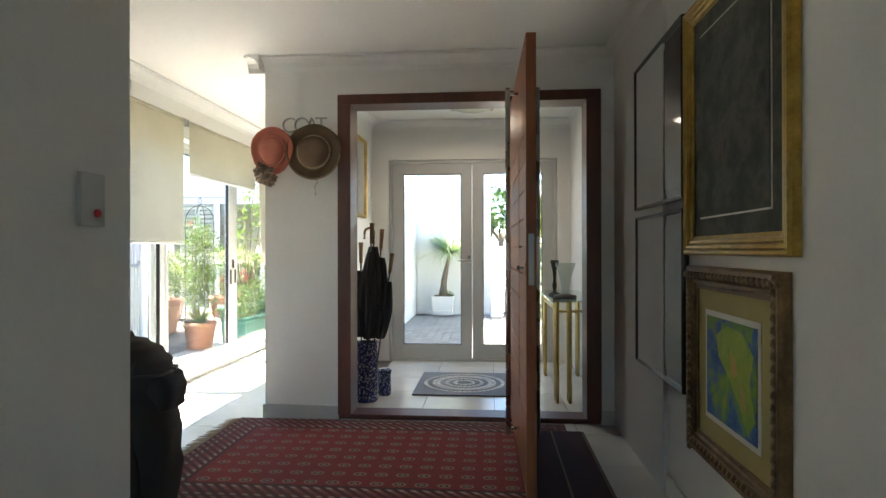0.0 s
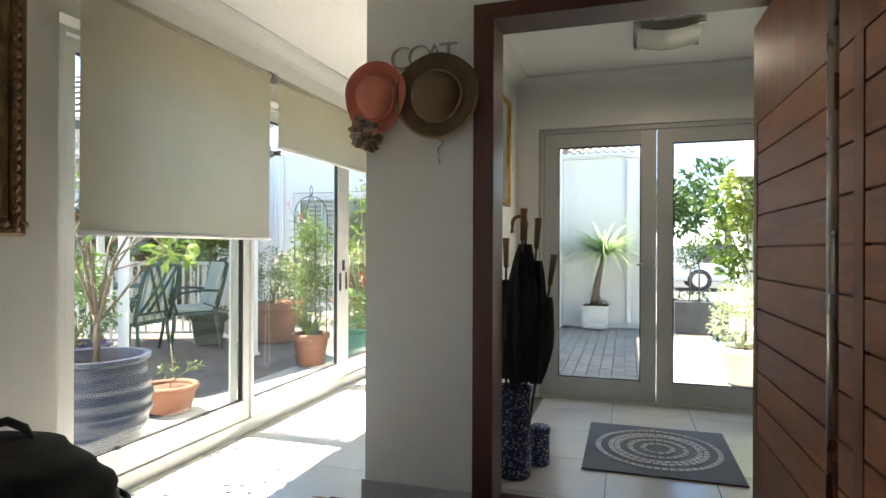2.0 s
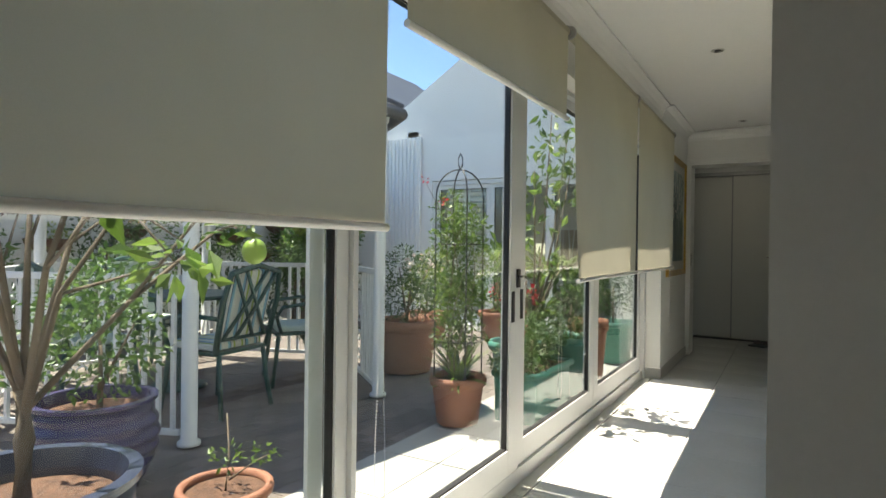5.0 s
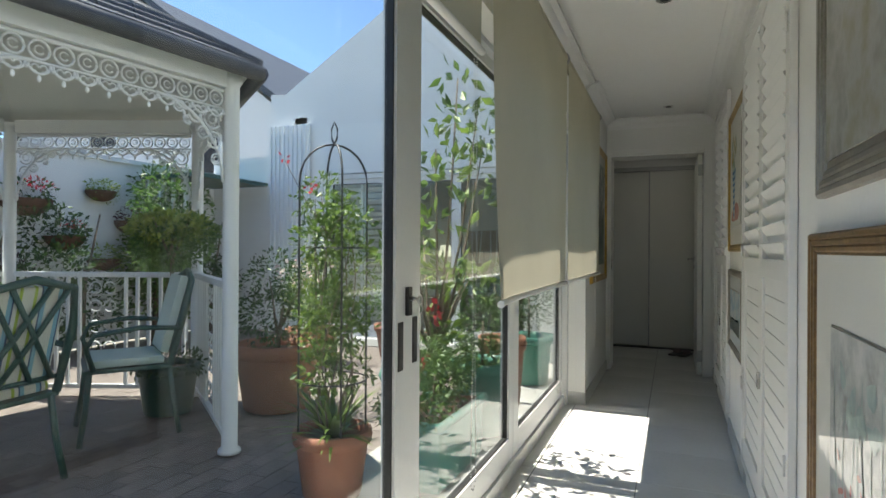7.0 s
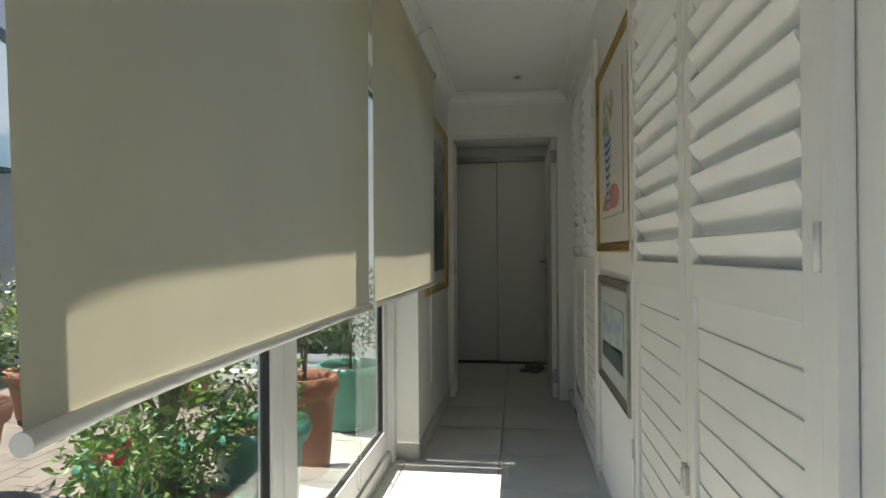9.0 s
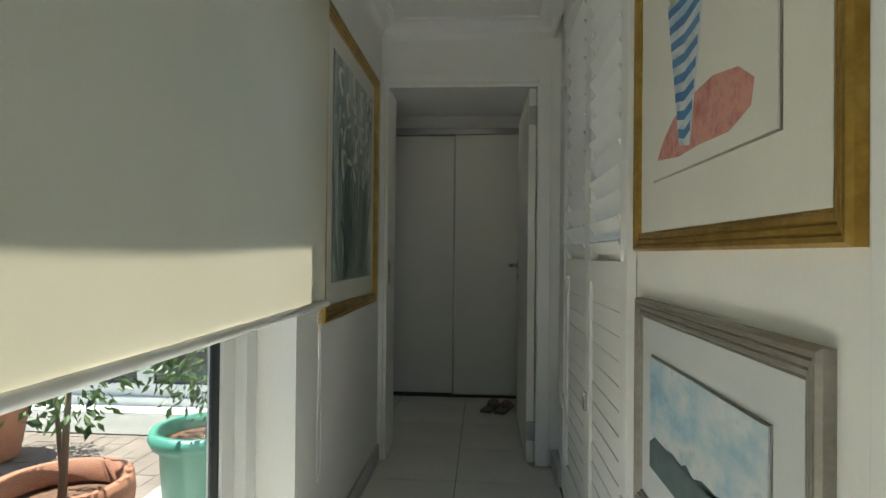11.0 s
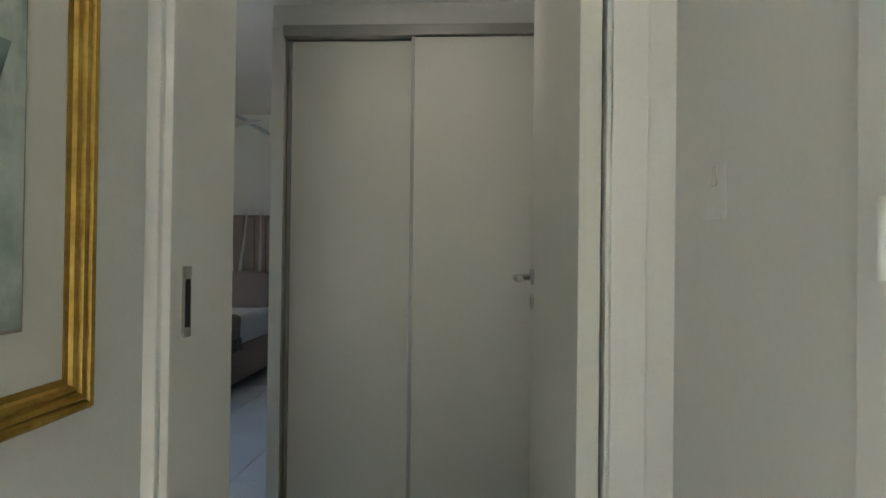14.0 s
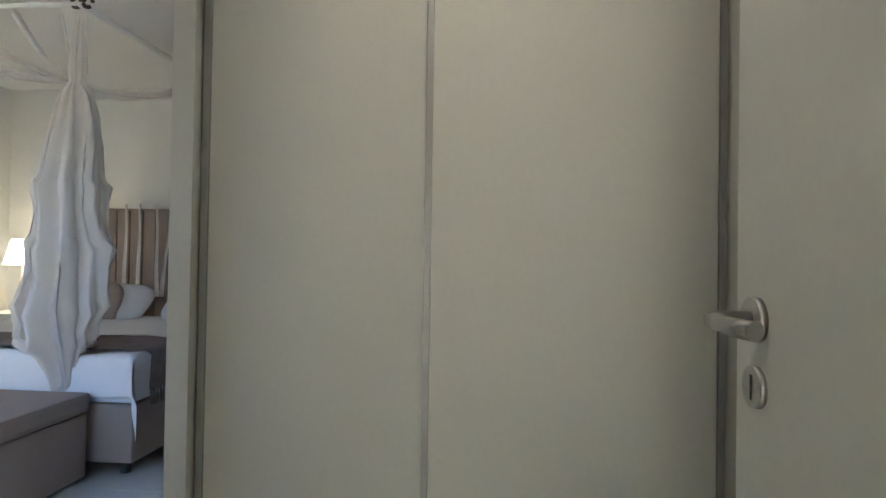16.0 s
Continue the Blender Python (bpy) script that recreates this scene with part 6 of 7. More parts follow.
def striped():
    k = Mat("striped cushion cloth")
    x, _, _ = k.xyz()
    c = k.ramp(x.op("PINGPONG", 0.12) * 8.0, (0.0, (0.62, 0.64, 0.58)), (0.22, (0.34, 0.46, 0.06)), (0.34, (0.62, 0.64, 0.58)), (0.50, (0.03, 0.07, 0.16)), (0.56, (0.20, 0.42, 0.55)), (0.72, (0.62, 0.64, 0.58)))
    for n in k.t.nodes:
        if n.type == "VALTORGB":
            n.color_ramp.interpolation = "CONSTANT"
    k.link(c, k.b.inputs["Base Color"])
    k.b.inputs["Roughness"].default_value = 0.9
    k.bump(k.noise(300, 2), 0.3, 0.002)
    return k.m


STRIPE = striped()


def garden_chair(at, turn, cushion):
    c = thing("garden_chair", "dark green cast metal garden chair with a " + cushion + " cushion", "garden chair", at, turn, "chairs in the gazebo")
    part("seat", B((-0.24, 0.24, -0.23, 0.23, 0.40, 0.425), bevel=0.01), GREENM, c)
    for x, y in ((-0.22, -0.2), (0.22, -0.2), (-0.2, 0.22), (0.2, 0.22)):
        part("leg", T(([(x, y, 0.41), (x * 1.05, y * 1.1, 0.2), (x * 1.15, y * 1.25, 0.0)], 0.017, 8)), GREENM, c)
    b = part("backrest", T(([(-0.23, 0.22, 0.42), (-0.25, 0.30, 0.75), (-0.22, 0.34, 0.93), (0.0, 0.36, 0.98), (0.22, 0.34, 0.93), (0.25, 0.30, 0.75), (0.23, 0.22, 0.42)], 0.02, 8), ([(-0.22, 0.23, 0.5), (0.22, 0.23, 0.5)], 0.012, 6)), GREENM, c)
    for x0, x1 in ((-0.19, 0.10), (0.19, -0.10), (-0.08, 0.2), (0.08, -0.2)):
        part("splat", T(([(x0, 0.235, 0.5), ((x0 + x1) / 2, 0.30, 0.72), (x1, 0.35, 0.95)], 0.013, 6)), GREENM, b)
    for s in (-1, 1):
        part("armrest", T(([(s * 0.25, 0.28, 0.64), (s * 0.29, 0.05, 0.66), (s * 0.29, -0.18, 0.63), (s * 0.25, -0.22, 0.55), (s * 0.24, -0.18, 0.42)], 0.015, 8)), GREENM, c)
    cloth_of = STRIPE if cushion == "striped" else CUSH
    q = part("cushion", B((-0.22, 0.22, -0.21, 0.19, 0.428, 0.475), bevel=0.02), cloth_of, c, "tied " + cushion + " cushion")
    q2 = part("back_cushion", B((-0.19, 0.19, -0.02, 0.03, -0.24, 0.24), bevel=0.018), cloth_of, c, "tied " + cushion + " cushion")
    q2.matrix_local = pose(0, 0.245, 0.72, -14, 0, 0)
    return c


garden_chair((-4.40, 6.05, 0), -84, "striped")
garden_chair((-4.55, 6.98, 0), -35, "mint")
garden_chair((-5.2, 5.62, 0), 175, "mint")
garden_chair((-5.85, 6.5, 0), 95, "mint")
gt = thing("garden_table", "round dark green metal garden table", "garden table", (-5.15, 6.28, 0))
part("tabletop", L([(0.46, 0.70), (0.48, 0.71), (0.48, 0.725), (0.46, 0.73)], 40), GREENM, gt)
part("pedestal", L([(0.22, 0.0), (0.2, 0.02), (0.05, 0.06), (0.04, 0.3), (0.06, 0.5), (0.05, 0.698)], 20), GREENM, gt)


# ---- pots and plants ----
def pot(name, label, category, at, r, h, material, style="flare"):
    p = thing(name, label, category, at)
    if style == "urn":
        prof = [(r * 0.66, 0), (r * 0.72, 0.01)]
        for i in range(80):
            t = (i + 1) / 80
            prof.append((r * (0.72 + 0.38 * math.sin(math.pi * min(1, t * 0.78)) + 0.022 * math.cos(i * math.pi / 6.5)), h * 0.9 * t))
        prof += [(r * 0.95, h * 0.93), (r * 1.06, h * 0.96), (r * 1.07, h), (r * 0.93, h), (r * 0.88, h * 0.9), (r * 0.88, h * 0.86)]
    elif style == "tub":
        prof = [(r * 0.75, 0), (r * 0.86, h * 0.82), (r * 0.98, h * 0.84), (r * 1.05, h * 0.92), (r * 1.0, h), (r * 0.88, h), (r * 0.86, h * 0.85)]
    else:
        prof = [(r * 0.72, 0), (r * 0.76, 0.01), (r * 0.93, h * 0.78), (r * 0.94, h * 0.80), (r * 1.02, h * 0.82), (r * 1.05, h * 0.9), (r * 1.02, h), (r * 0.88, h), (r * 0.86, h * 0.88)]
    bm = L(prof, 112 if style == "urn" else 48, caps=False)
    for f in bm.faces:
        f.smooth = style != "urn"
    part("body", bm, material, p)
    part("soil", L([(0.001, h * 0.86), (r * 0.4, h * 0.875), (r * 0.87, h * 0.86)], 24, caps=False), SOIL, p)
    return p


def branch(pts, r0, r1, n=7):
    return (pts, r0, n, r1)


def tree(label, at, trunk, blobs, count, size, mat, category="tree", seed=1, extra=(), narrow=0.45, bark=BARK, blobmat=None):
    """trunk: tapered bars; blobs: clumps of leaves."""
    p = thing(category.replace(" ", "_"), label, category, at)
    part("trunk", T(*trunk), bark, p)
    leaves("crown", mat, p, blobs, count, size, seed, narrow)
    for nm, m, bl, c, s in extra:
        leaves(nm, m, p, bl, c, s, seed + 5, 0.7)
    return p


pot("plant_pot", "large cobalt glazed ribbed pot close to the glass", "plant pot", (-2.66, 4.10, 0), 0.25, 0.53, COBALT, "urn")
rng = random.Random(21)
tr = [branch([(0, 0, 0.42), (0.01, 0.0, 0.6), (0.0, 0.0, 0.72)], 0.026, 0.022)]
tips = []
for k in range(7):
    a = k * 0.9 + rng.uniform(-0.2, 0.2)
    rr, zz = rng.uniform(0.22, 0.50), rng.uniform(1.0, 1.5)
    p1 = (rr * 0.35 * math.cos(a), rr * 0.35 * math.sin(a), 0.72 + (zz - 0.72) * 0.5)
    p2 = (rr * math.cos(a), rr * math.sin(a), zz)
    tr.append(branch([(0, 0, 0.62 + 0.015 * k), p1, p2], 0.011, 0.004))
    for m in range(3):
        b = a + rng.uniform(-0.9, 0.9)
        p3 = (p2[0] + 0.15 * math.cos(b), p2[1] + 0.15 * math.sin(b), p2[2] + rng.uniform(-0.16, 0.1))
        tr.append(branch([p1 if m == 0 else p2, p3], 0.005, 0.002, 5))
        tips.append((*p3, 0.10, 0.10, 0.07))
tr.append(branch([(0, 0, 0.66), (0.03, 0.25, 0.92), (0.04, 0.52, 1.12), (0.04, 0.66, 1.17)], 0.009, 0.003))
tr.append(branch([(0.03, 0.25, 0.92), (0.10, 0.45, 1.2), (0.22, 0.62, 1.42)], 0.006, 0.003))
tips += [(0.04, 0.50, 1.13, 0.09, 0.10, 0.05), (0.04, 0.66, 1.17, 0.08, 0.09, 0.05), (0.20, 0.60, 1.40, 0.10, 0.12, 0.08)]
tree("young citrus tree with few large leaves in the cobalt pot", (-2.66, 4.10, 0.03), tr, tips, 250, 0.082, LEAF, "citrus tree", 4)
fr = thing("citrus_fruit", "green citrus fruit hanging from a twig by the glass", "fruit", (-2.622, 4.785, 1.09))
bm = bmesh.new()
bmesh.ops.create_icosphere(bm, subdivisions=3, radius=0.042, matrix=Matrix.Diagonal((1, 1, 1.08, 1)))
part("peel", bm, FRUIT, fr)
part("twig", T(([(0, 0, 0.04), (0.0, -0.01, 0.08), (0.002, -0.025, 0.108)], 0.004, 6)), STEM, fr)
leaves("leaf", LEAF, fr, [(0.0, 0.0, 0.10, 0.06, 0.05, 0.02)], 6, 0.08, 3)

pot("plant_pot", "wide shallow terracotta bowl by the glass", "plant pot", (-2.92, 4.92, 0), 0.175, 0.18, TERRA)
tree("small citrus cutting with a thin bent stem", (-2.92, 4.92, 0.15), [branch([(0, 0, 0), (0.02, 0, 0.15), (-0.02, 0.02, 0.3)], 0.005, 0.003), branch([(0.02, 0, 0.05), (0.1, 0.05, 0.12), (0.16, 0.1, 0.16)], 0.004, 0.002)], [(0.12, 0.07, 0.15, 0.07, 0.05, 0.03), (-0.03, 0.02, 0.12, 0.07, 0.05, 0.05)], 60, 0.035, LEAF, "seedling", 6)
pot("plant_pot", "purple glazed pot by the gazebo rail", "plant pot", (-3.72, 4.86, 0), 0.24, 0.42, PURPLE, "urn")
tree("bushy shrub in the purple pot", (-3.72, 4.88, 0.35), [branch([(0, 0, 0), (0, 0, 0.3)], 0.015, 0.008), branch([(0, 0, 0.1), (0.1, 0.1, 0.4)], 0.01, 0.004), branch([(0, 0, 0.1), (-0.1, 0.05, 0.45)], 0.01, 0.004)], [(0, 0, 0.3, 0.28, 0.26, 0.22), (0.1, -0.1, 0.5, 0.18, 0.2, 0.16), (-0.1, 0.1, 0.58, 0.2, 0.2, 0.15)], 1400, 0.045, LEAFM, "shrub", 8)
tree("leafy shrub against the gazebo rail", (-3.55, 3.95, 0.0), [branch([(0, 0, 0), (0, 0, 0.5)], 0.02, 0.008), branch([(0, 0, 0.2), (0.2, 0.1, 0.8)], 0.012, 0.004)], [(0, 0, 0.5, 0.35, 0.4, 0.35), (-0.2, 0.3, 0.75, 0.3, 0.3, 0.25), (0.1, -0.3, 0.8, 0.25, 0.3, 0.3)], 2000, 0.045, LEAFM, "shrub", 9)

pot("plant_pot", "weathered terracotta pot below the wire obelisk", "plant pot", (-2.85, 6.65, 0), 0.175, 0.30, TERRA)
ob = thing("plant_obelisk", "dark wire obelisk with hoops over the climbing plant", "plant support", (-2.85, 6.65, 0.25))
ob.scale = (1.16, 1.16, 1.16)
for k in range(4):
    a = math.pi / 4 + k * math.pi / 2
    pts = [(0.135 * math.cos(a), 0.135 * math.sin(a), 0.0), (0.135 * math.cos(a), 0.135 * math.sin(a), 1.02)] + [(0.135 * math.cos(a) * math.cos(radians(t)), 0.135 * math.sin(a) * math.cos(radians(t)), 1.02 + 0.15 * math.sin(radians(t))) for t in range(15, 91, 15)]
    part("upright", T((pts, 0.0045, 6)), IRON, ob)
for z in (0.24, 0.76):
    part("hoop", T(([(0.135 * math.cos(a), 0.135 * math.sin(a), z) for a in [2 * math.pi * i / 24 for i in range(25)]], 0.0035, 5)), IRON, ob)
part("finial", T(([(0, 0, 1.17), (0.012, 0, 1.195), (0.014, 0, 1.23), (0, 0, 1.26), (-0.014, 0, 1.23), (-0.012, 0, 1.195), (0, 0, 1.17)], 0.004, 6)), IRON, ob)
rng = random.Random(33)
tr, bl = [], []
for k in range(7):
    a = k * 0.9
    pts = [(0.03 * math.cos(a), 0.03 * math.sin(a), 0.0)]
    for i in range(1, 7):
        pts.append((0.10 * math.cos(a + i * 0.5) * rng.uniform(0.5, 1.1), 0.10 * math.sin(a + i * 0.5), i * rng.uniform(0.15, 0.19)))
    tr.append(branch(pts, 0.006, 0.002, 5))
    bl += [(p[0], p[1], p[2], 0.10, 0.10, 0.10) for p in pts[2:]]
tr.append(branch([(0, 0, 0.9), (-0.12, -0.05, 1.1), (-0.2, -0.1, 1.28)], 0.003, 0.0015, 5))
tree("climbing rose with small leaves inside the wire obelisk", (-2.85, 6.65, 0.25), tr, bl, 2400, 0.040, LEAF, "climbing plant", 11, extra=(("bud", PETALR, [(-0.2, -0.1, 1.29, 0.02, 0.02, 0.02), (-0.1, -0.05, 1.16, 0.02, 0.02, 0.02)], 16, 0.025),))
ir = thing("iris_plant", "clump of green strap leaves in the terracotta pot", "strap leaved plant", (-2.85, 6.65, 0.25))
blades("blade", LEAF, ir, (0, 0, 0), 90, 0.34, 0.024, 5, 0.55, 0.7)

pot("plant_pot", "very large terracotta pot beside the gazebo post", "plant pot", (-4.02, 7.78, 0), 0.30, 0.46, TERRA)
tree("loose rose bush in the large terracotta pot", (-4.02, 7.78, 0.42), [branch([(0, 0, 0), (0.05, 0, 0.3)], 0.02, 0.01), branch([(0, 0, 0.1), (-0.15, 0.1, 0.5)], 0.012, 0.004), branch([(0, 0, 0.1), (0.2, 0.1, 0.55)], 0.012, 0.004)], [(0, 0, 0.22, 0.36, 0.36, 0.2), (0.22, 0.05, 0.42, 0.25, 0.25, 0.2), (-0.1, 0.1, 0.5, 0.2, 0.2, 0.2)], 2200, 0.04, LEAFD, "rose bush", 13, extra=(("blossom", PETALP, [(0.2, 0, 0.55, 0.2, 0.2, 0.08)], 50, 0.04),))
pot("plant_pot", "low terracotta pot in the sun", "plant pot", (-4.75, 9.3, 0), 0.26, 0.34, TERRA)
tree("pale leaved shrub in the low terracotta pot", (-4.75, 9.3, 0.3), [branch([(0, 0, 0), (0, 0, 0.35)], 0.015, 0.008)], [(0, 0, 0.35, 0.3, 0.3, 0.28), (0.1, 0, 0.6, 0.2, 0.2, 0.2)], 1600, 0.04, LEAFY, "shrub", 14)
pot("plant_pot", "round terracotta pot by the far wall", "plant pot", (-4.1, 9.9, 0), 0.24, 0.34, TERRA)
tree("shrub with a red bloom by the bedroom doors", (-4.1, 9.9, 0.3), [branch([(0, 0, 0), (0, 0, 0.4)], 0.015, 0.008)], [(0, 0, 0.35, 0.3, 0.3, 0.3), (0, 0.1, 0.65, 0.22, 0.22, 0.2)], 1600, 0.04, LEAFM, "shrub", 15, extra=(("blossom", PETALR, [(0.1, -0.2, 0.3, 0.1, 0.1, 0.1)], 24, 0.04),))
pot("plant_pot", "dark green pot of the clipped tree", "plant pot", (-4.62, 7.38, 0), 0.20, 0.34, GREENM)
tree("clipped ball tree with bright new leaves inside the gazebo", (-4.62, 7.40, 0.24), [branch([(0, 0, 0), (0.01, 0, 0.5), (0, 0, 0.95)], 0.018, 0.012), branch([(0, 0, 0.8), (0.12, 0.05, 1.1)], 0.01, 0.004), branch([(0, 0, 0.8), (-0.12, -0.05, 1.1)], 0.01, 0.004)], [(0, 0, 0.90, 0.25, 0.25, 0.16), (0.12, 0.1, 1.0, 0.16, 0.16, 0.12), (-0.13, 0, 0.95, 0.15, 0.16, 0.12)], 1900, 0.042, LEAFM, "standard tree", 16, extra=(("new_leaf", LEAFY, [(0, 0, 1.03, 0.26, 0.26, 0.10)], 700, 0.05),))
tree("low shrub around the clipped tree", (-4.6, 7.36, 0.27), [branch([(0, 0, 0), (0, 0, 0.1)], 0.01, 0.006)], [(0, 0, 0.08, 0.28, 0.28, 0.1)], 700, 0.035, LEAFD, "shrub", 17)

# tubs along the glass
tb = thing("trough", "long teal plastic trough close to the glass", "planter", (-2.52, 7.12, 0))
tb.scale = (0.9, 0.78, 1.0)
part("body", B((-0.16, 0.16, -0.42, 0.42, 0.0, 0.30), bevel=0.04), GREENP, tb)
part("rim", T(([(-0.16, -0.42, 0.31), (0.16, -0.42, 0.31), (0.17, 0.42, 0.31), (-0.16, 0.42, 0.31), (-0.16, -0.42, 0.31)], 0.024, 8)), GREENP, tb)
part("soil", B((-0.14, 0.14, -0.4, 0.4, 0.30, 0.31)), SOIL, tb)
tree("bright low shrub with pale pink flowers in the trough", (-2.52, 7.08, 0.3), [branch([(0, 0, 0), (0, 0, 0.2)], 0.01, 0.005)], [(0, -0.25, 0.10, 0.18, 0.22, 0.11), (0.0, 0.05, 0.16, 0.17, 0.25, 0.15), (-0.05, 0.3, 0.22, 0.16, 0.2, 0.2), (0, -0.1, 0.3, 0.12, 0.15, 0.1)], 3000, 0.030, LEAFM, "shrub", 18, extra=(("blossom", PETALP, [(0.02, -0.35, 0.18, 0.08, 0.08, 0.05)], 24, 0.035),))
tr = [branch([(0, 0, 0), (0.01, 0, 0.3), (0, 0.02, 0.55)], 0.05, 0.035, 10)]
bl = []
rng = random.Random(41)
for k in range(8):
    a = k * 0.8
    p2 = (0.20 * math.cos(a), 0.28 * math.sin(a), rng.uniform(0.85, 1.25))
    tr.append(branch([(0, 0.02, 0.5), (p2[0] * 0.5, p2[1] * 0.5, 0.75), p2], 0.014, 0.004))
    bl.append((*p2, 0.12, 0.14, 0.10))
for k, (px, py, pz) in enumerate(((0.22, -0.22, 2.02), (0.26, 0.0, 1.92), (0.18, -0.42, 1.62), (0.24, 0.18, 1.78))):
    tr.append(branch([(0, 0.02, 0.5), (px * 0.6, py * 0.5, pz * 0.6), (px, py, pz)], 0.011, 0.004))
    for q in (0.78, 0.9, 1.0):
        bl.append((px * q, py * q, pz * q, 0.10, 0.11, 0.06))
tree("hibiscus tree with large leaves and red flowers outside the glass", (-2.66, 7.4, 0.0), tr, bl + [(0, 0, 0.6, 0.2, 0.25, 0.18)], 470, 0.092, LEAF, "hibiscus", 19, extra=(("blossom", PETALR, [(0.1, -0.2, 0.80, 0.05, 0.05, 0.04), (-0.05, 0.2, 0.62, 0.05, 0.05, 0.04), (0.08, -0.3, 0.55, 0.05, 0.05, 0.04)], 42, 0.05),))
pot("plant_pot", "teal plastic tub beside the trough", "plant pot", (-2.50, 7.82, 0), 0.20, 0.44, GREENP, "tub")
tree("young shrub in the teal tub", (-2.50, 7.82, 0.38), [branch([(0, 0, 0), (0, 0, 0.3)], 0.01, 0.005)], [(0, 0, 0.28, 0.15, 0.17, 0.2), (0.05, -0.05, 0.12, 0.16, 0.16, 0.08)], 700, 0.04, LEAFM, "shrub", 20)
pot("plant_pot", "second teal tub behind the trough", "plant pot", (-2.85, 7.55, 0), 0.20, 0.40, GREENP, "tub")
pot("plant_pot", "red terracotta pot at the end of the glass", "plant pot", (-2.55, 8.45, 0), 0.17, 0.50, TERRA)
tree("thin twiggy shrub in the red pot", (-2.55, 8.45, 0.43), [branch([(0, 0, 0), (0.02, 0, 0.4)], 0.012, 0.006), branch([(0, 0, 0.1), (-0.08, 0.05, 0.45)], 0.008, 0.003), branch([(0, 0, 0.1), (0.08, -0.08, 0.4)], 0.008, 0.003)], [(0, 0, 0.42, 0.18, 0.2, 0.22)], 450, 0.038, LEAFD, "shrub", 22)
pot("plant_pot", "green tub at the corner by the wall", "plant pot", (-2.55, 9.3, 0), 0.22, 0.4, GREENP, "tub")
tree("shrub in the corner tub", (-2.55, 9.3, 0.35), [branch([(0, 0, 0), (0, 0, 0.4)], 0.012, 0.006)], [(0, 0, 0.4, 0.25, 0.25, 0.3)], 900, 0.045, LEAFD, "shrub", 23)

# back wall greenery and hanging baskets
LEAFR = leafy("dark purple leaf", (0.05, 0.02, 0.03), (0.16, 0.09, 0.09))
PETALO = leafy("orange petal", (0.70, 0.22, 0.02), (0.80, 0.38, 0.05))
for i, (y, z, r, look_) in enumerate(((8.3, 1.62, 1.0, "red"), (8.72, 1.25, 0.85, "red"), (9.15, 1.78, 0.7, "pale"), (9.6, 1.45, 1.0, "dark"), (7.75, 1.70, 0.8, "dark"), (7.35, 1.28, 0.7, "orange"), (8.1, 0.95, 0.7, "dark"), (9.2, 1.0, 0.8, "pale"), (6.9, 1.62, 0.9, "red"), (6.45, 1.15, 0.8, "pale"), (5.9, 1.6, 1.0, "dark"), (5.4, 1.2, 0.8, "red"), (4.9, 1.65, 0.9, "pale"), (4.2, 1.4, 1.0, "dark"))):
    words = {"red": "red flowers", "pale": "pale green trailing leaves", "dark": "dark purple leaves", "orange": "orange flowers"}[look_]
    b = thing("hanging_basket", "coir half basket on the garden wall with " + words, "hanging basket", (-7.56, y, z), group="baskets on the garden wall")
    b.scale = (r, r, r)
    bm = bmesh.new()
    bmesh.ops.create_icosphere(bm, subdivisions=3, radius=0.22, matrix=Matrix.Translation((0.05, 0, 0)) @ Matrix.Diagonal((0.8, 1.2, 0.8, 1)))
    bmesh.ops.bisect_plane(bm, geom=bm.verts[:] + bm.edges[:] + bm.faces[:], plane_co=(0, 0, 0.0), plane_no=(0, 0, 1), clear_outer=True)
    part("basket", bm, SOIL, b)
    mat = {"red": LEAFD, "pale": LEAFY, "dark": LEAFR, "orange": LEAFM}[look_]
    leaves("foliage", mat, b, [(0.08, 0, 0.07, 0.16, 0.26, 0.12), (0.14, 0.12, -0.08, 0.08, 0.12, 0.14), (0.12, -0.14, -0.05, 0.08, 0.1, 0.10)], 300, 0.06, 50 + i)
    if look_ in ("red", "orange"):
        leaves("blossom", PETALR if look_ == "red" else PETALO, b, [(0.17, 0.02, 0.16, 0.10, 0.16, 0.05)], 46, 0.05, 70 + i)
rng = random.Random(77)
for i in range(9):
    y = 3.0 + i * 0.95
    tree("dense climbing shrub on the garden wall", (-7.25, y, 0), [branch([(0, 0, 0), (0, 0.05, 0.9)], 0.04, 0.02), branch([(0, 0, 0.5), (-0.1, 0.3, 1.5)], 0.02, 0.008)], [(rng.uniform(-0.1, 0.1), rng.uniform(-0.2, 0.2), rng.uniform(0.3, 0.6), 0.32, 0.5, 0.4), (-0.15, rng.uniform(-0.3, 0.3), rng.uniform(1.0, 1.3), 0.22, 0.4, 0.3), (0.0, rng.uniform(-0.3, 0.3), rng.uniform(0.7, 0.95), 0.3, 0.4, 0.25)], 1500, 0.075, (LEAFD, LEAFM)[i % 2], "climber", 90 + i)
for i, (x, y, hh) in enumerate(((-6.9, 9.6, 2.05), (-7.3, 9.9, 2.3))):
    tree("tall leafy bush in the garden corner", (x, y, 0), [branch([(0, 0, 0), (0, 0, hh * 0.6)], 0.05, 0.02), branch([(0, 0, 0.6), (0.3, 0.1, hh * 0.8)], 0.02, 0.008)], [(0, 0, hh * 0.8, 0.4, 0.45, 0.35), (0.2, -0.2, hh * 0.55, 0.4, 0.4, 0.4), (-0.2, 0.1, hh * 0.4, 0.4, 0.4, 0.4)], 2600, 0.07, (LEAFM, LEAFD, LEAFM)[i], "bush", 110 + i)

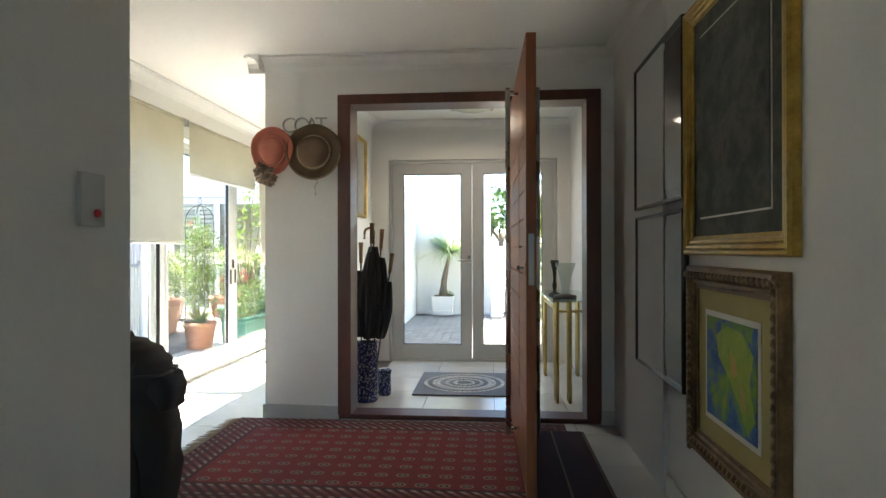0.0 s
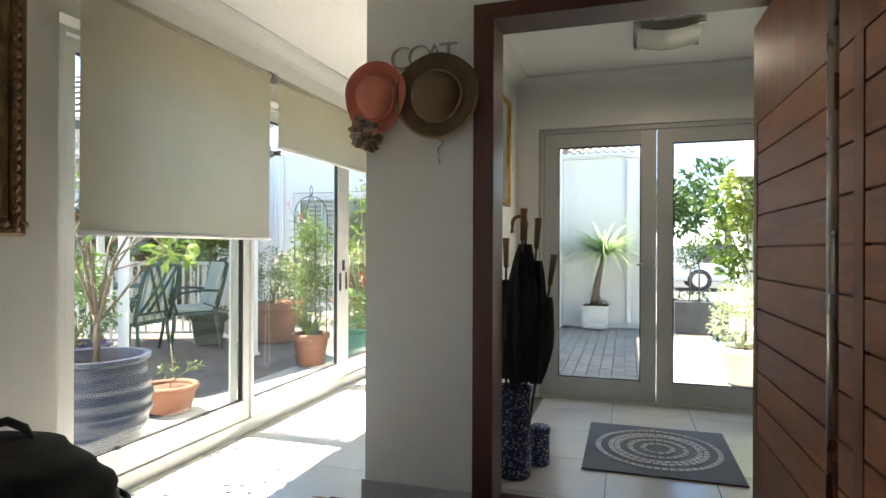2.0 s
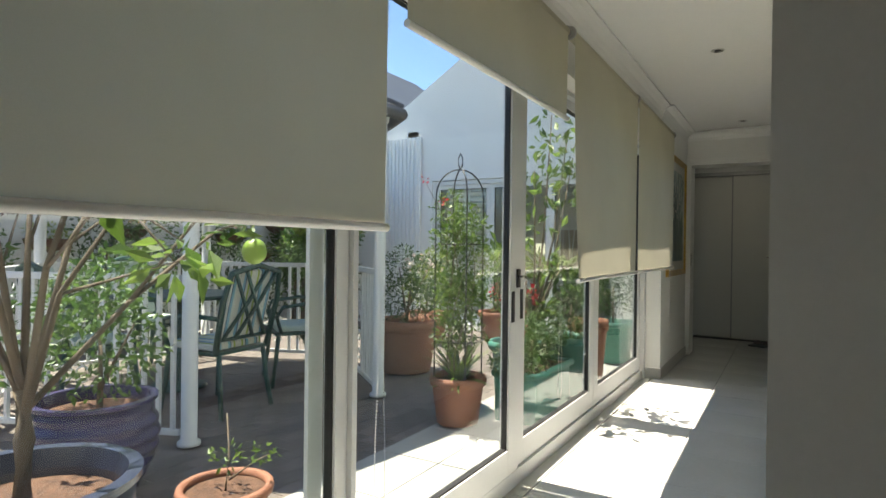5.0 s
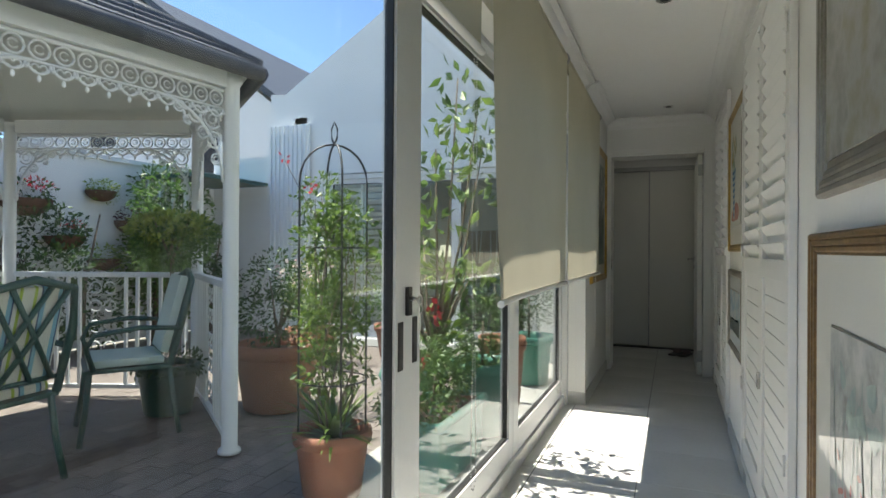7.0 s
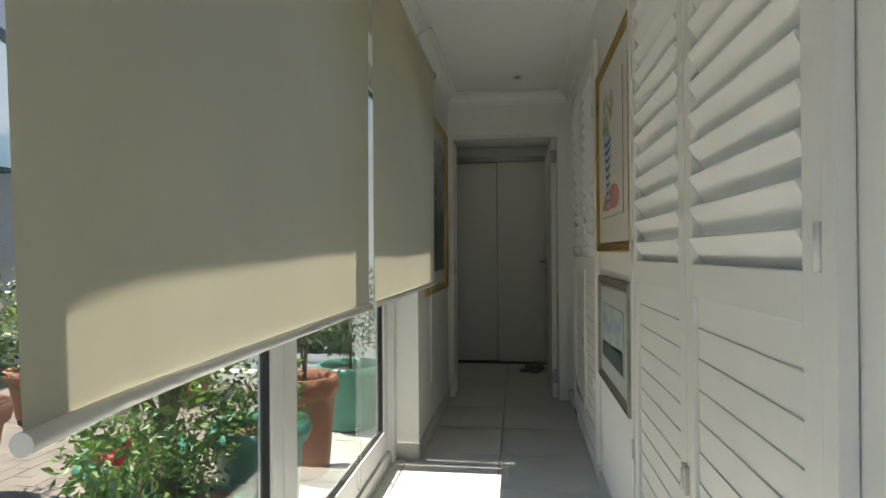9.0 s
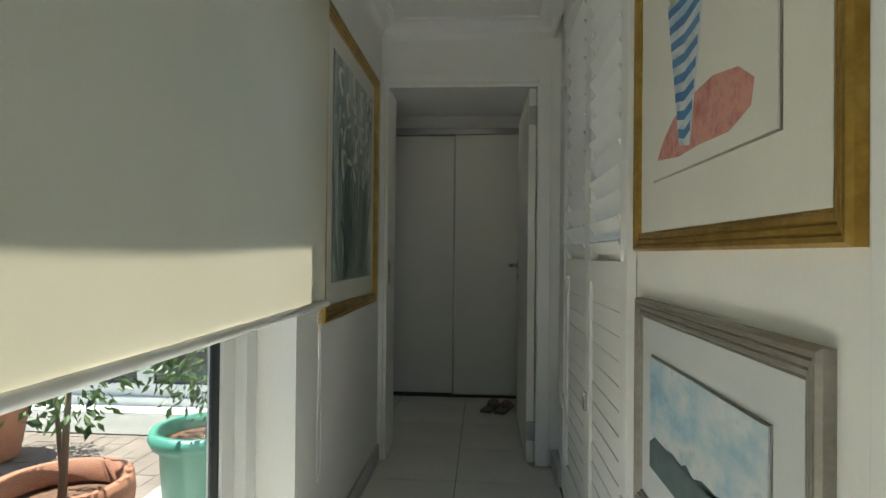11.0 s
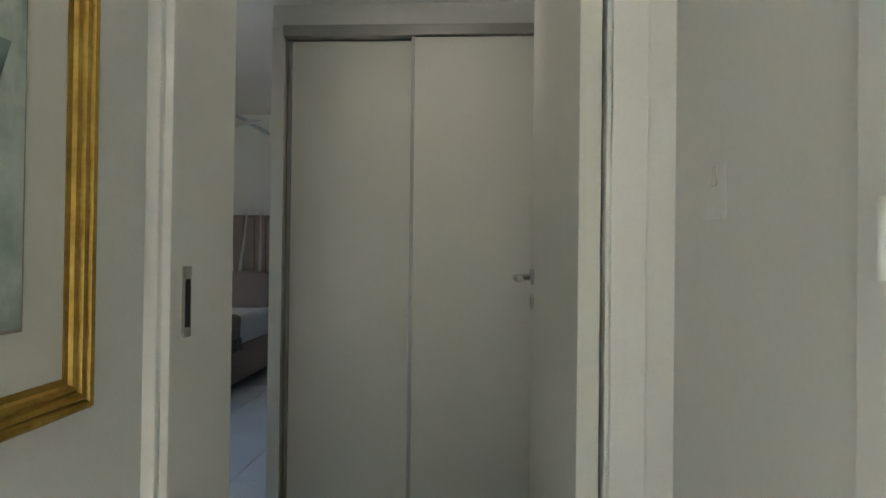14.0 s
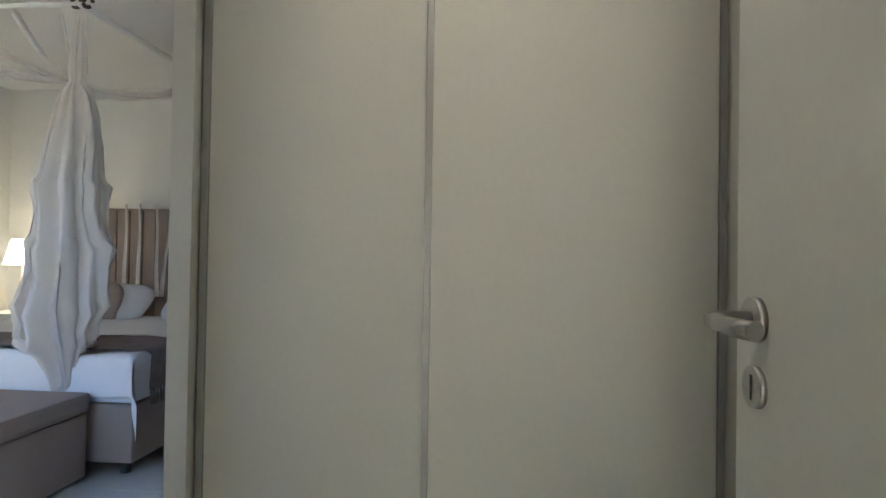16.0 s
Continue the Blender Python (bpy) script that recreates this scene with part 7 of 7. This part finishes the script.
# ---- entrance court ----
structure("wall_court_north", B((-0.86, 0.42, 10.42, 10.62, 0, 2.42), (0.12, 0.42, 10.42, 10.62, 2.42, 3.1), (-0.9, 0.44, 10.36, 10.66, 2.42, 2.47), (0.42, 0.62, 9.9, 10.62, 0, 0.02)), RENDER)
structure("wall_court_east", B((1.12, 1.4, 6.9, 8.4, 0, 2.6), (1.2, 4.5, 3.0, 6.9, 0, 3.4), (0.95, 1.6, 7.3, 8.0, 1.75, 1.9)), RENDER)
r_ = thing("tiled_roof", "brown tiled roof edge over the court wall", "roof", (-0.35, 10.5, 2.47))
bm = bmesh.new()
for row in range(4):
    for i in range(9):
        x0 = -0.55 + i * 0.115
        prof = [(x0 + 0.115 * k / 6, 0.022 * math.sin(math.pi * 2 * k / 6)) for k in range(7)]
        y0, z0 = -0.20 + row * 0.22, 0.02 + row * 0.10
        vs = [[bm.verts.new((x, y0, z0 + h + 0.03)) for x, h in prof], [bm.verts.new((x, y0 + 0.26, z0 + h + 0.11)) for x, h in prof], [bm.verts.new((x, y0, z0 + h + 0.010)) for x, h in prof]]
        for k in range(6):
            bm.faces.new((vs[0][k], vs[0][k + 1], vs[1][k + 1], vs[1][k]))
            bm.faces.new((vs[2][k], vs[2][k + 1], vs[0][k + 1], vs[0][k]))
part("tiles", bm, ROOFT, r_, kind="stuff")
part("fascia", B((-0.56, 0.5, -0.19, -0.17, -0.02, 0.04)), GAZW, r_)
dp = thing("downpipe", "white square downpipe on the court wall", "downpipe", (0.07, 10.38, 0))
part("pipe", B((-0.035, 0.035, -0.03, 0.03, 0.08, 2.36), bevel=0.006), GAZW, dp)
for z in (0.5, 1.6):
    part("bracket", B((-0.05, 0.05, -0.036, 0.04, z, z + 0.03)), GAZW, dp)
gr = thing("lattice_gate", "tall dark green lattice gate folded open", "gate", (0.24, 9.86, 0.42))
part("frame", B((-0.015, 0.015, -0.45, -0.42, 0, 1.9), (-0.015, 0.015, 0.42, 0.45, 0, 1.9), (-0.015, 0.015, -0.42, 0.42, 0, 0.03), (-0.015, 0.015, -0.42, 0.42, 1.87, 1.9), bevel=0.003), GRILLE, gr)
for i in range(17):
    part("bar", T(([(0, -0.42, 0.12 + i * 0.105), (0, 0.42, 0.12 + i * 0.105)], 0.006, 5)), GAZW, gr)
for i in range(6):
    part("bar", T(([(0.004, -0.36 + i * 0.144, 0.03), (0.004, -0.36 + i * 0.144, 1.87)], 0.006, 5)), GAZW, gr)
part("leg", T(([(0, -0.435, -0.42), (0, -0.435, 0)], 0.012, 8)), GRILLE, gr)
pp = thing("planter", "square white ceramic planter against the court wall", "planter", (-0.38, 10.18, 0))
bm = bmesh.new()
for s0, s1, z0, z1 in ((0.15, 0.16, 0.02, 0.09), (0.165, 0.175, 0.095, 0.30), (0.185, 0.185, 0.30, 0.33)):
    a = [bm.verts.new((x * s0, y * s0, z0)) for x, y in ((-1, -1), (1, -1), (1, 1), (-1, 1))]
    b = [bm.verts.new((x * s1, y * s1, z1)) for x, y in ((-1, -1), (1, -1), (1, 1), (-1, 1))]
    for i in range(4):
        bm.faces.new((a[i], a[(i + 1) % 4], b[(i + 1) % 4], b[i]))
    bm.faces.new(a)
    bm.faces.new(b)
part("body", bm, WHITEP, pp)
part("soil", B((-0.16, 0.16, -0.16, 0.16, 0.331, 0.335)), SOIL, pp)
pt = thing("ponytail_palm", "ponytail palm with a fountain of thin arching leaves", "palm", (-0.38, 10.18, 0.33))
part("trunk", T(([(0, 0, 0), (0, 0, 0.1), (0.01, 0, 0.24), (0.05, 0, 0.45), (0.11, 0, 0.70)], 0.08, 14, 0.026)), BARK, pt)
blades("blade", SPIKE, pt, (0.11, 0, 0.70), 330, 0.86, 0.020, 7, 0.95, 1.15, 9, wall=-0.45)
leaves("groundcover", LEAFD, pt, [(0.08, -0.05, 0.03, 0.1, 0.1, 0.04)], 90, 0.04, 9)
bx = thing("planter", "low charcoal planter box at the court entrance", "planter", (0.98, 10.25, 0))
part("body", B((-0.33, 0.33, -0.2, 0.2, 0, 0.42), bevel=0.01), CHARP, bx)
tree("two small clipped trees rising from the charcoal box", (0.85, 10.25, 0.42), [branch([(0, 0, 0), (0.01, 0, 0.5)], 0.012, 0.01), branch([(0.12, 0, 0), (0.12, 0, 0.55)], 0.012, 0.01)], [(0.0, 0, 0.62, 0.17, 0.17, 0.17), (0.13, 0, 0.72, 0.16, 0.16, 0.16), (0, 0, 0.05, 0.25, 0.15, 0.06)], 1500, 0.045, LEAFD, "standard tree", 30)
pot("plant_pot", "wide white bowl planter in the sunny court", "plant pot", (1.0, 7.1, 0), 0.22, 0.30, WHITEP)
tree("variegated shrub in the white bowl", (0.99, 7.12, 0.26), [branch([(0, 0, 0), (0, 0, 0.3)], 0.012, 0.006)], [(0, 0, 0.22, 0.28, 0.26, 0.17), (-0.05, 0.05, 0.42, 0.22, 0.2, 0.14)], 1100, 0.05, LEAFV, "shrub", 31)
tree("tall lemon shrub on the sunny court wall", (1.06, 7.75, 0), [branch([(0.1, 0, 0), (0.1, 0, 0.9), (0, 0, 1.6)], 0.025, 0.012), branch([(0.1, 0, 0.8), (-0.15, 0, 1.4)], 0.012, 0.005)], [(-0.05, 0, 1.2, 0.2, 0.25, 0.28), (-0.18, 0, 1.55, 0.1, 0.15, 0.2), (0.02, 0, 0.95, 0.2, 0.2, 0.15)], 620, 0.085, LEAF, "citrus tree", 32)
tree("pale succulents hanging high on the court wall", (1.0, 7.45, 1.5), [branch([(0.08, 0, 0), (0.0, 0, 0.2)], 0.012, 0.006)], [(-0.02, 0, 0.15, 0.12, 0.15, 0.2), (0.02, 0, -0.1, 0.10, 0.12, 0.12)], 700, 0.045, LEAFY, "succulent", 33, narrow=0.8)
# street beyond
structure("road", B((-25, 45, 19.0, 26.0, -0.11, -0.075)), ROAD)
structure("pavement", B((-0.9, 12, 10.7, 19.0, -0.079, -0.04), (1.45, 12, 7.0, 10.7, -0.079, -0.04)), PAVES)
structure("wall_street", B((-25, 45, 30.0, 30.3, -0.1, 1.3)), RENDER)
cr = thing("car", "white parked car across the street", "car", (3.4, 21.0, -0.075), 90)
bm = B((-0.85, 0.85, -2.1, 2.1, 0.28, 0.82), bevel=0.12)
part("body", bm, CARW, cr)
part("cabin", B((-0.72, 0.72, -1.2, 1.3, 0.82, 1.38), bevel=0.2), BLACKF, cr, "dark glazed cabin")
part("roof", B((-0.66, 0.66, -0.9, 1.0, 1.375, 1.42), bevel=0.02), CARW, cr)
for x in (-0.8, 0.8):
    for y in (-1.3, 1.35):
        wh = part("wheel", T(([(x - 0.1, y, 0.32), (x + 0.1, y, 0.32)], 0.32, 24)), BLACK, cr)
        part("rim", T(([(x - 0.105, y, 0.32), (x + 0.105, y, 0.32)], 0.2, 20)), STEEL, wh)
for i, (x, y, s) in enumerate(((1.0, 33, 1.1), (5.0, 35, 1.4), (9.5, 34, 1.2), (-4, 36, 1.3))):
    tree("broad street tree beyond the far wall", (x, y, -0.1), [branch([(0, 0, 0), (0, 0, 2.0 * s)], 0.25, 0.14, 10), branch([(0, 0, 1.5 * s), (1.2, 0, 3 * s)], 0.12, 0.05), branch([(0, 0, 1.5 * s), (-1.2, 0.3, 3 * s)], 0.12, 0.05)], [(0, 0, 3.2 * s, 1.8 * s, 1.6 * s, 1.0 * s), (1.3 * s, 0, 2.6 * s, 1.2, 1.2, 0.8), (-1.3 * s, 0, 2.7 * s, 1.2, 1.2, 0.8)], 1500, 0.42, LEAFD, "tree", 120 + i)


# ---- floors: tiles and pavers, last ----
def pieces(parent, name, material, xs, ys, w, l, z0, z1, gap, stagger=False, keep=None, limit=300, rest="paving"):
    me = mesh_of(name, B((-w / 2 + gap / 2, w / 2 - gap / 2, -l / 2 + gap / 2, l / 2 - gap / 2, z0, z1), bevel=0.0), material)
    bm2, n, rng = bmesh.new(), 0, random.Random(2)
    cells = []
    for i in range(int((xs[1] - xs[0]) / w + 0.999)):
        for j in range(int((ys[1] - ys[0]) / l + 0.999)):
            x, y = xs[0] + (i + 0.5) * w, ys[0] + (j + 0.5) * l + (l / 2 if stagger and i % 2 else 0)
            if keep is None or keep(x, y):
                cells.append((x, y))
    cells.sort(key=lambda c: (c[0] + 2.2) ** 2 + (c[1] - 6.2) ** 2)
    for x, y in cells:
        if n < limit:
            o = new(name, me)
            o.parent = parent
            o.location = (x, y, rng.uniform(-0.0015, 0.0) if stagger else 0)
            n += 1
        else:
            dz = rng.uniform(-0.002, 0)
            box(bm2, x - w / 2 + gap / 2, x + w / 2 - gap / 2, y - l / 2 + gap / 2, y + l / 2 - gap / 2, z0 + dz, z1 + dz)
    if len(bm2.verts):
        part(rest, bm2, material, parent, kind="stuff")
    else:
        bm2.free()


fl = tagged(new("floor"), "glazed cream floor tiles with dark joints", "", "", "structure")
inside = lambda x, y: (y < 4.05 and -2.12 < x < 1.25) or (4.0 < y < 10.2 and -2.12 < x < -1.02) or (4.0 < y < 6.3 and -0.8 < x < 1.3) or (y > 10.2 and -2.7 < x < -0.9 and y < 11.6) or (y > 11.2 and x < -2.2)
pieces(fl, "tile", TILE, (-6.053, 1.447), (-2.67, 15.33), 0.5, 0.5, -0.006, 0.0, 0.004, keep=lambda x, y: (-2.06 < x and inside(x, y)) or (y > 11 and -6 < x < -0.9) or (y > 10.3 and -2.7 < x < -0.9), limit=290, rest="floor_tiles")
me = mesh_of("tile", B((-0.036, 0.036, -0.248, 0.248, -0.006, 0.0)), TILE)
for i in range(11):
    o = new("tile", me)
    o.parent, o.location = fl, (-2.0935, 3.58 + i * 0.5, 0)
sl_ = tagged(new("pavement_slabs"), "pale paving slabs along the glass wall", "", "", "structure")
pieces(sl_, "slab", PAVES, (-2.97, -2.23), (1.0, 11.0), 0.37, 0.5, -0.079, -0.012, 0.006, limit=60, rest="paving")
pv = tagged(new("pavement_garden"), "grey brown paver floor of the garden", "", "", "structure")
pieces(pv, "paver", PAVER, (-7.57, -2.97), (1.0, 11.0), 0.11, 0.22, -0.079, -0.014, 0.004, True, limit=290, rest="paving")
pc = tagged(new("pavement_court"), "grey brown pavers of the entrance court", "", "", "structure")
pieces(pc, "paver", COURT, (-0.86, 1.4), (6.3, 10.5), 0.11, 0.22, -0.079, -0.012, 0.005, True, keep=lambda x, y: x < 1.15 and y < 10.3, limit=200, rest="paving")
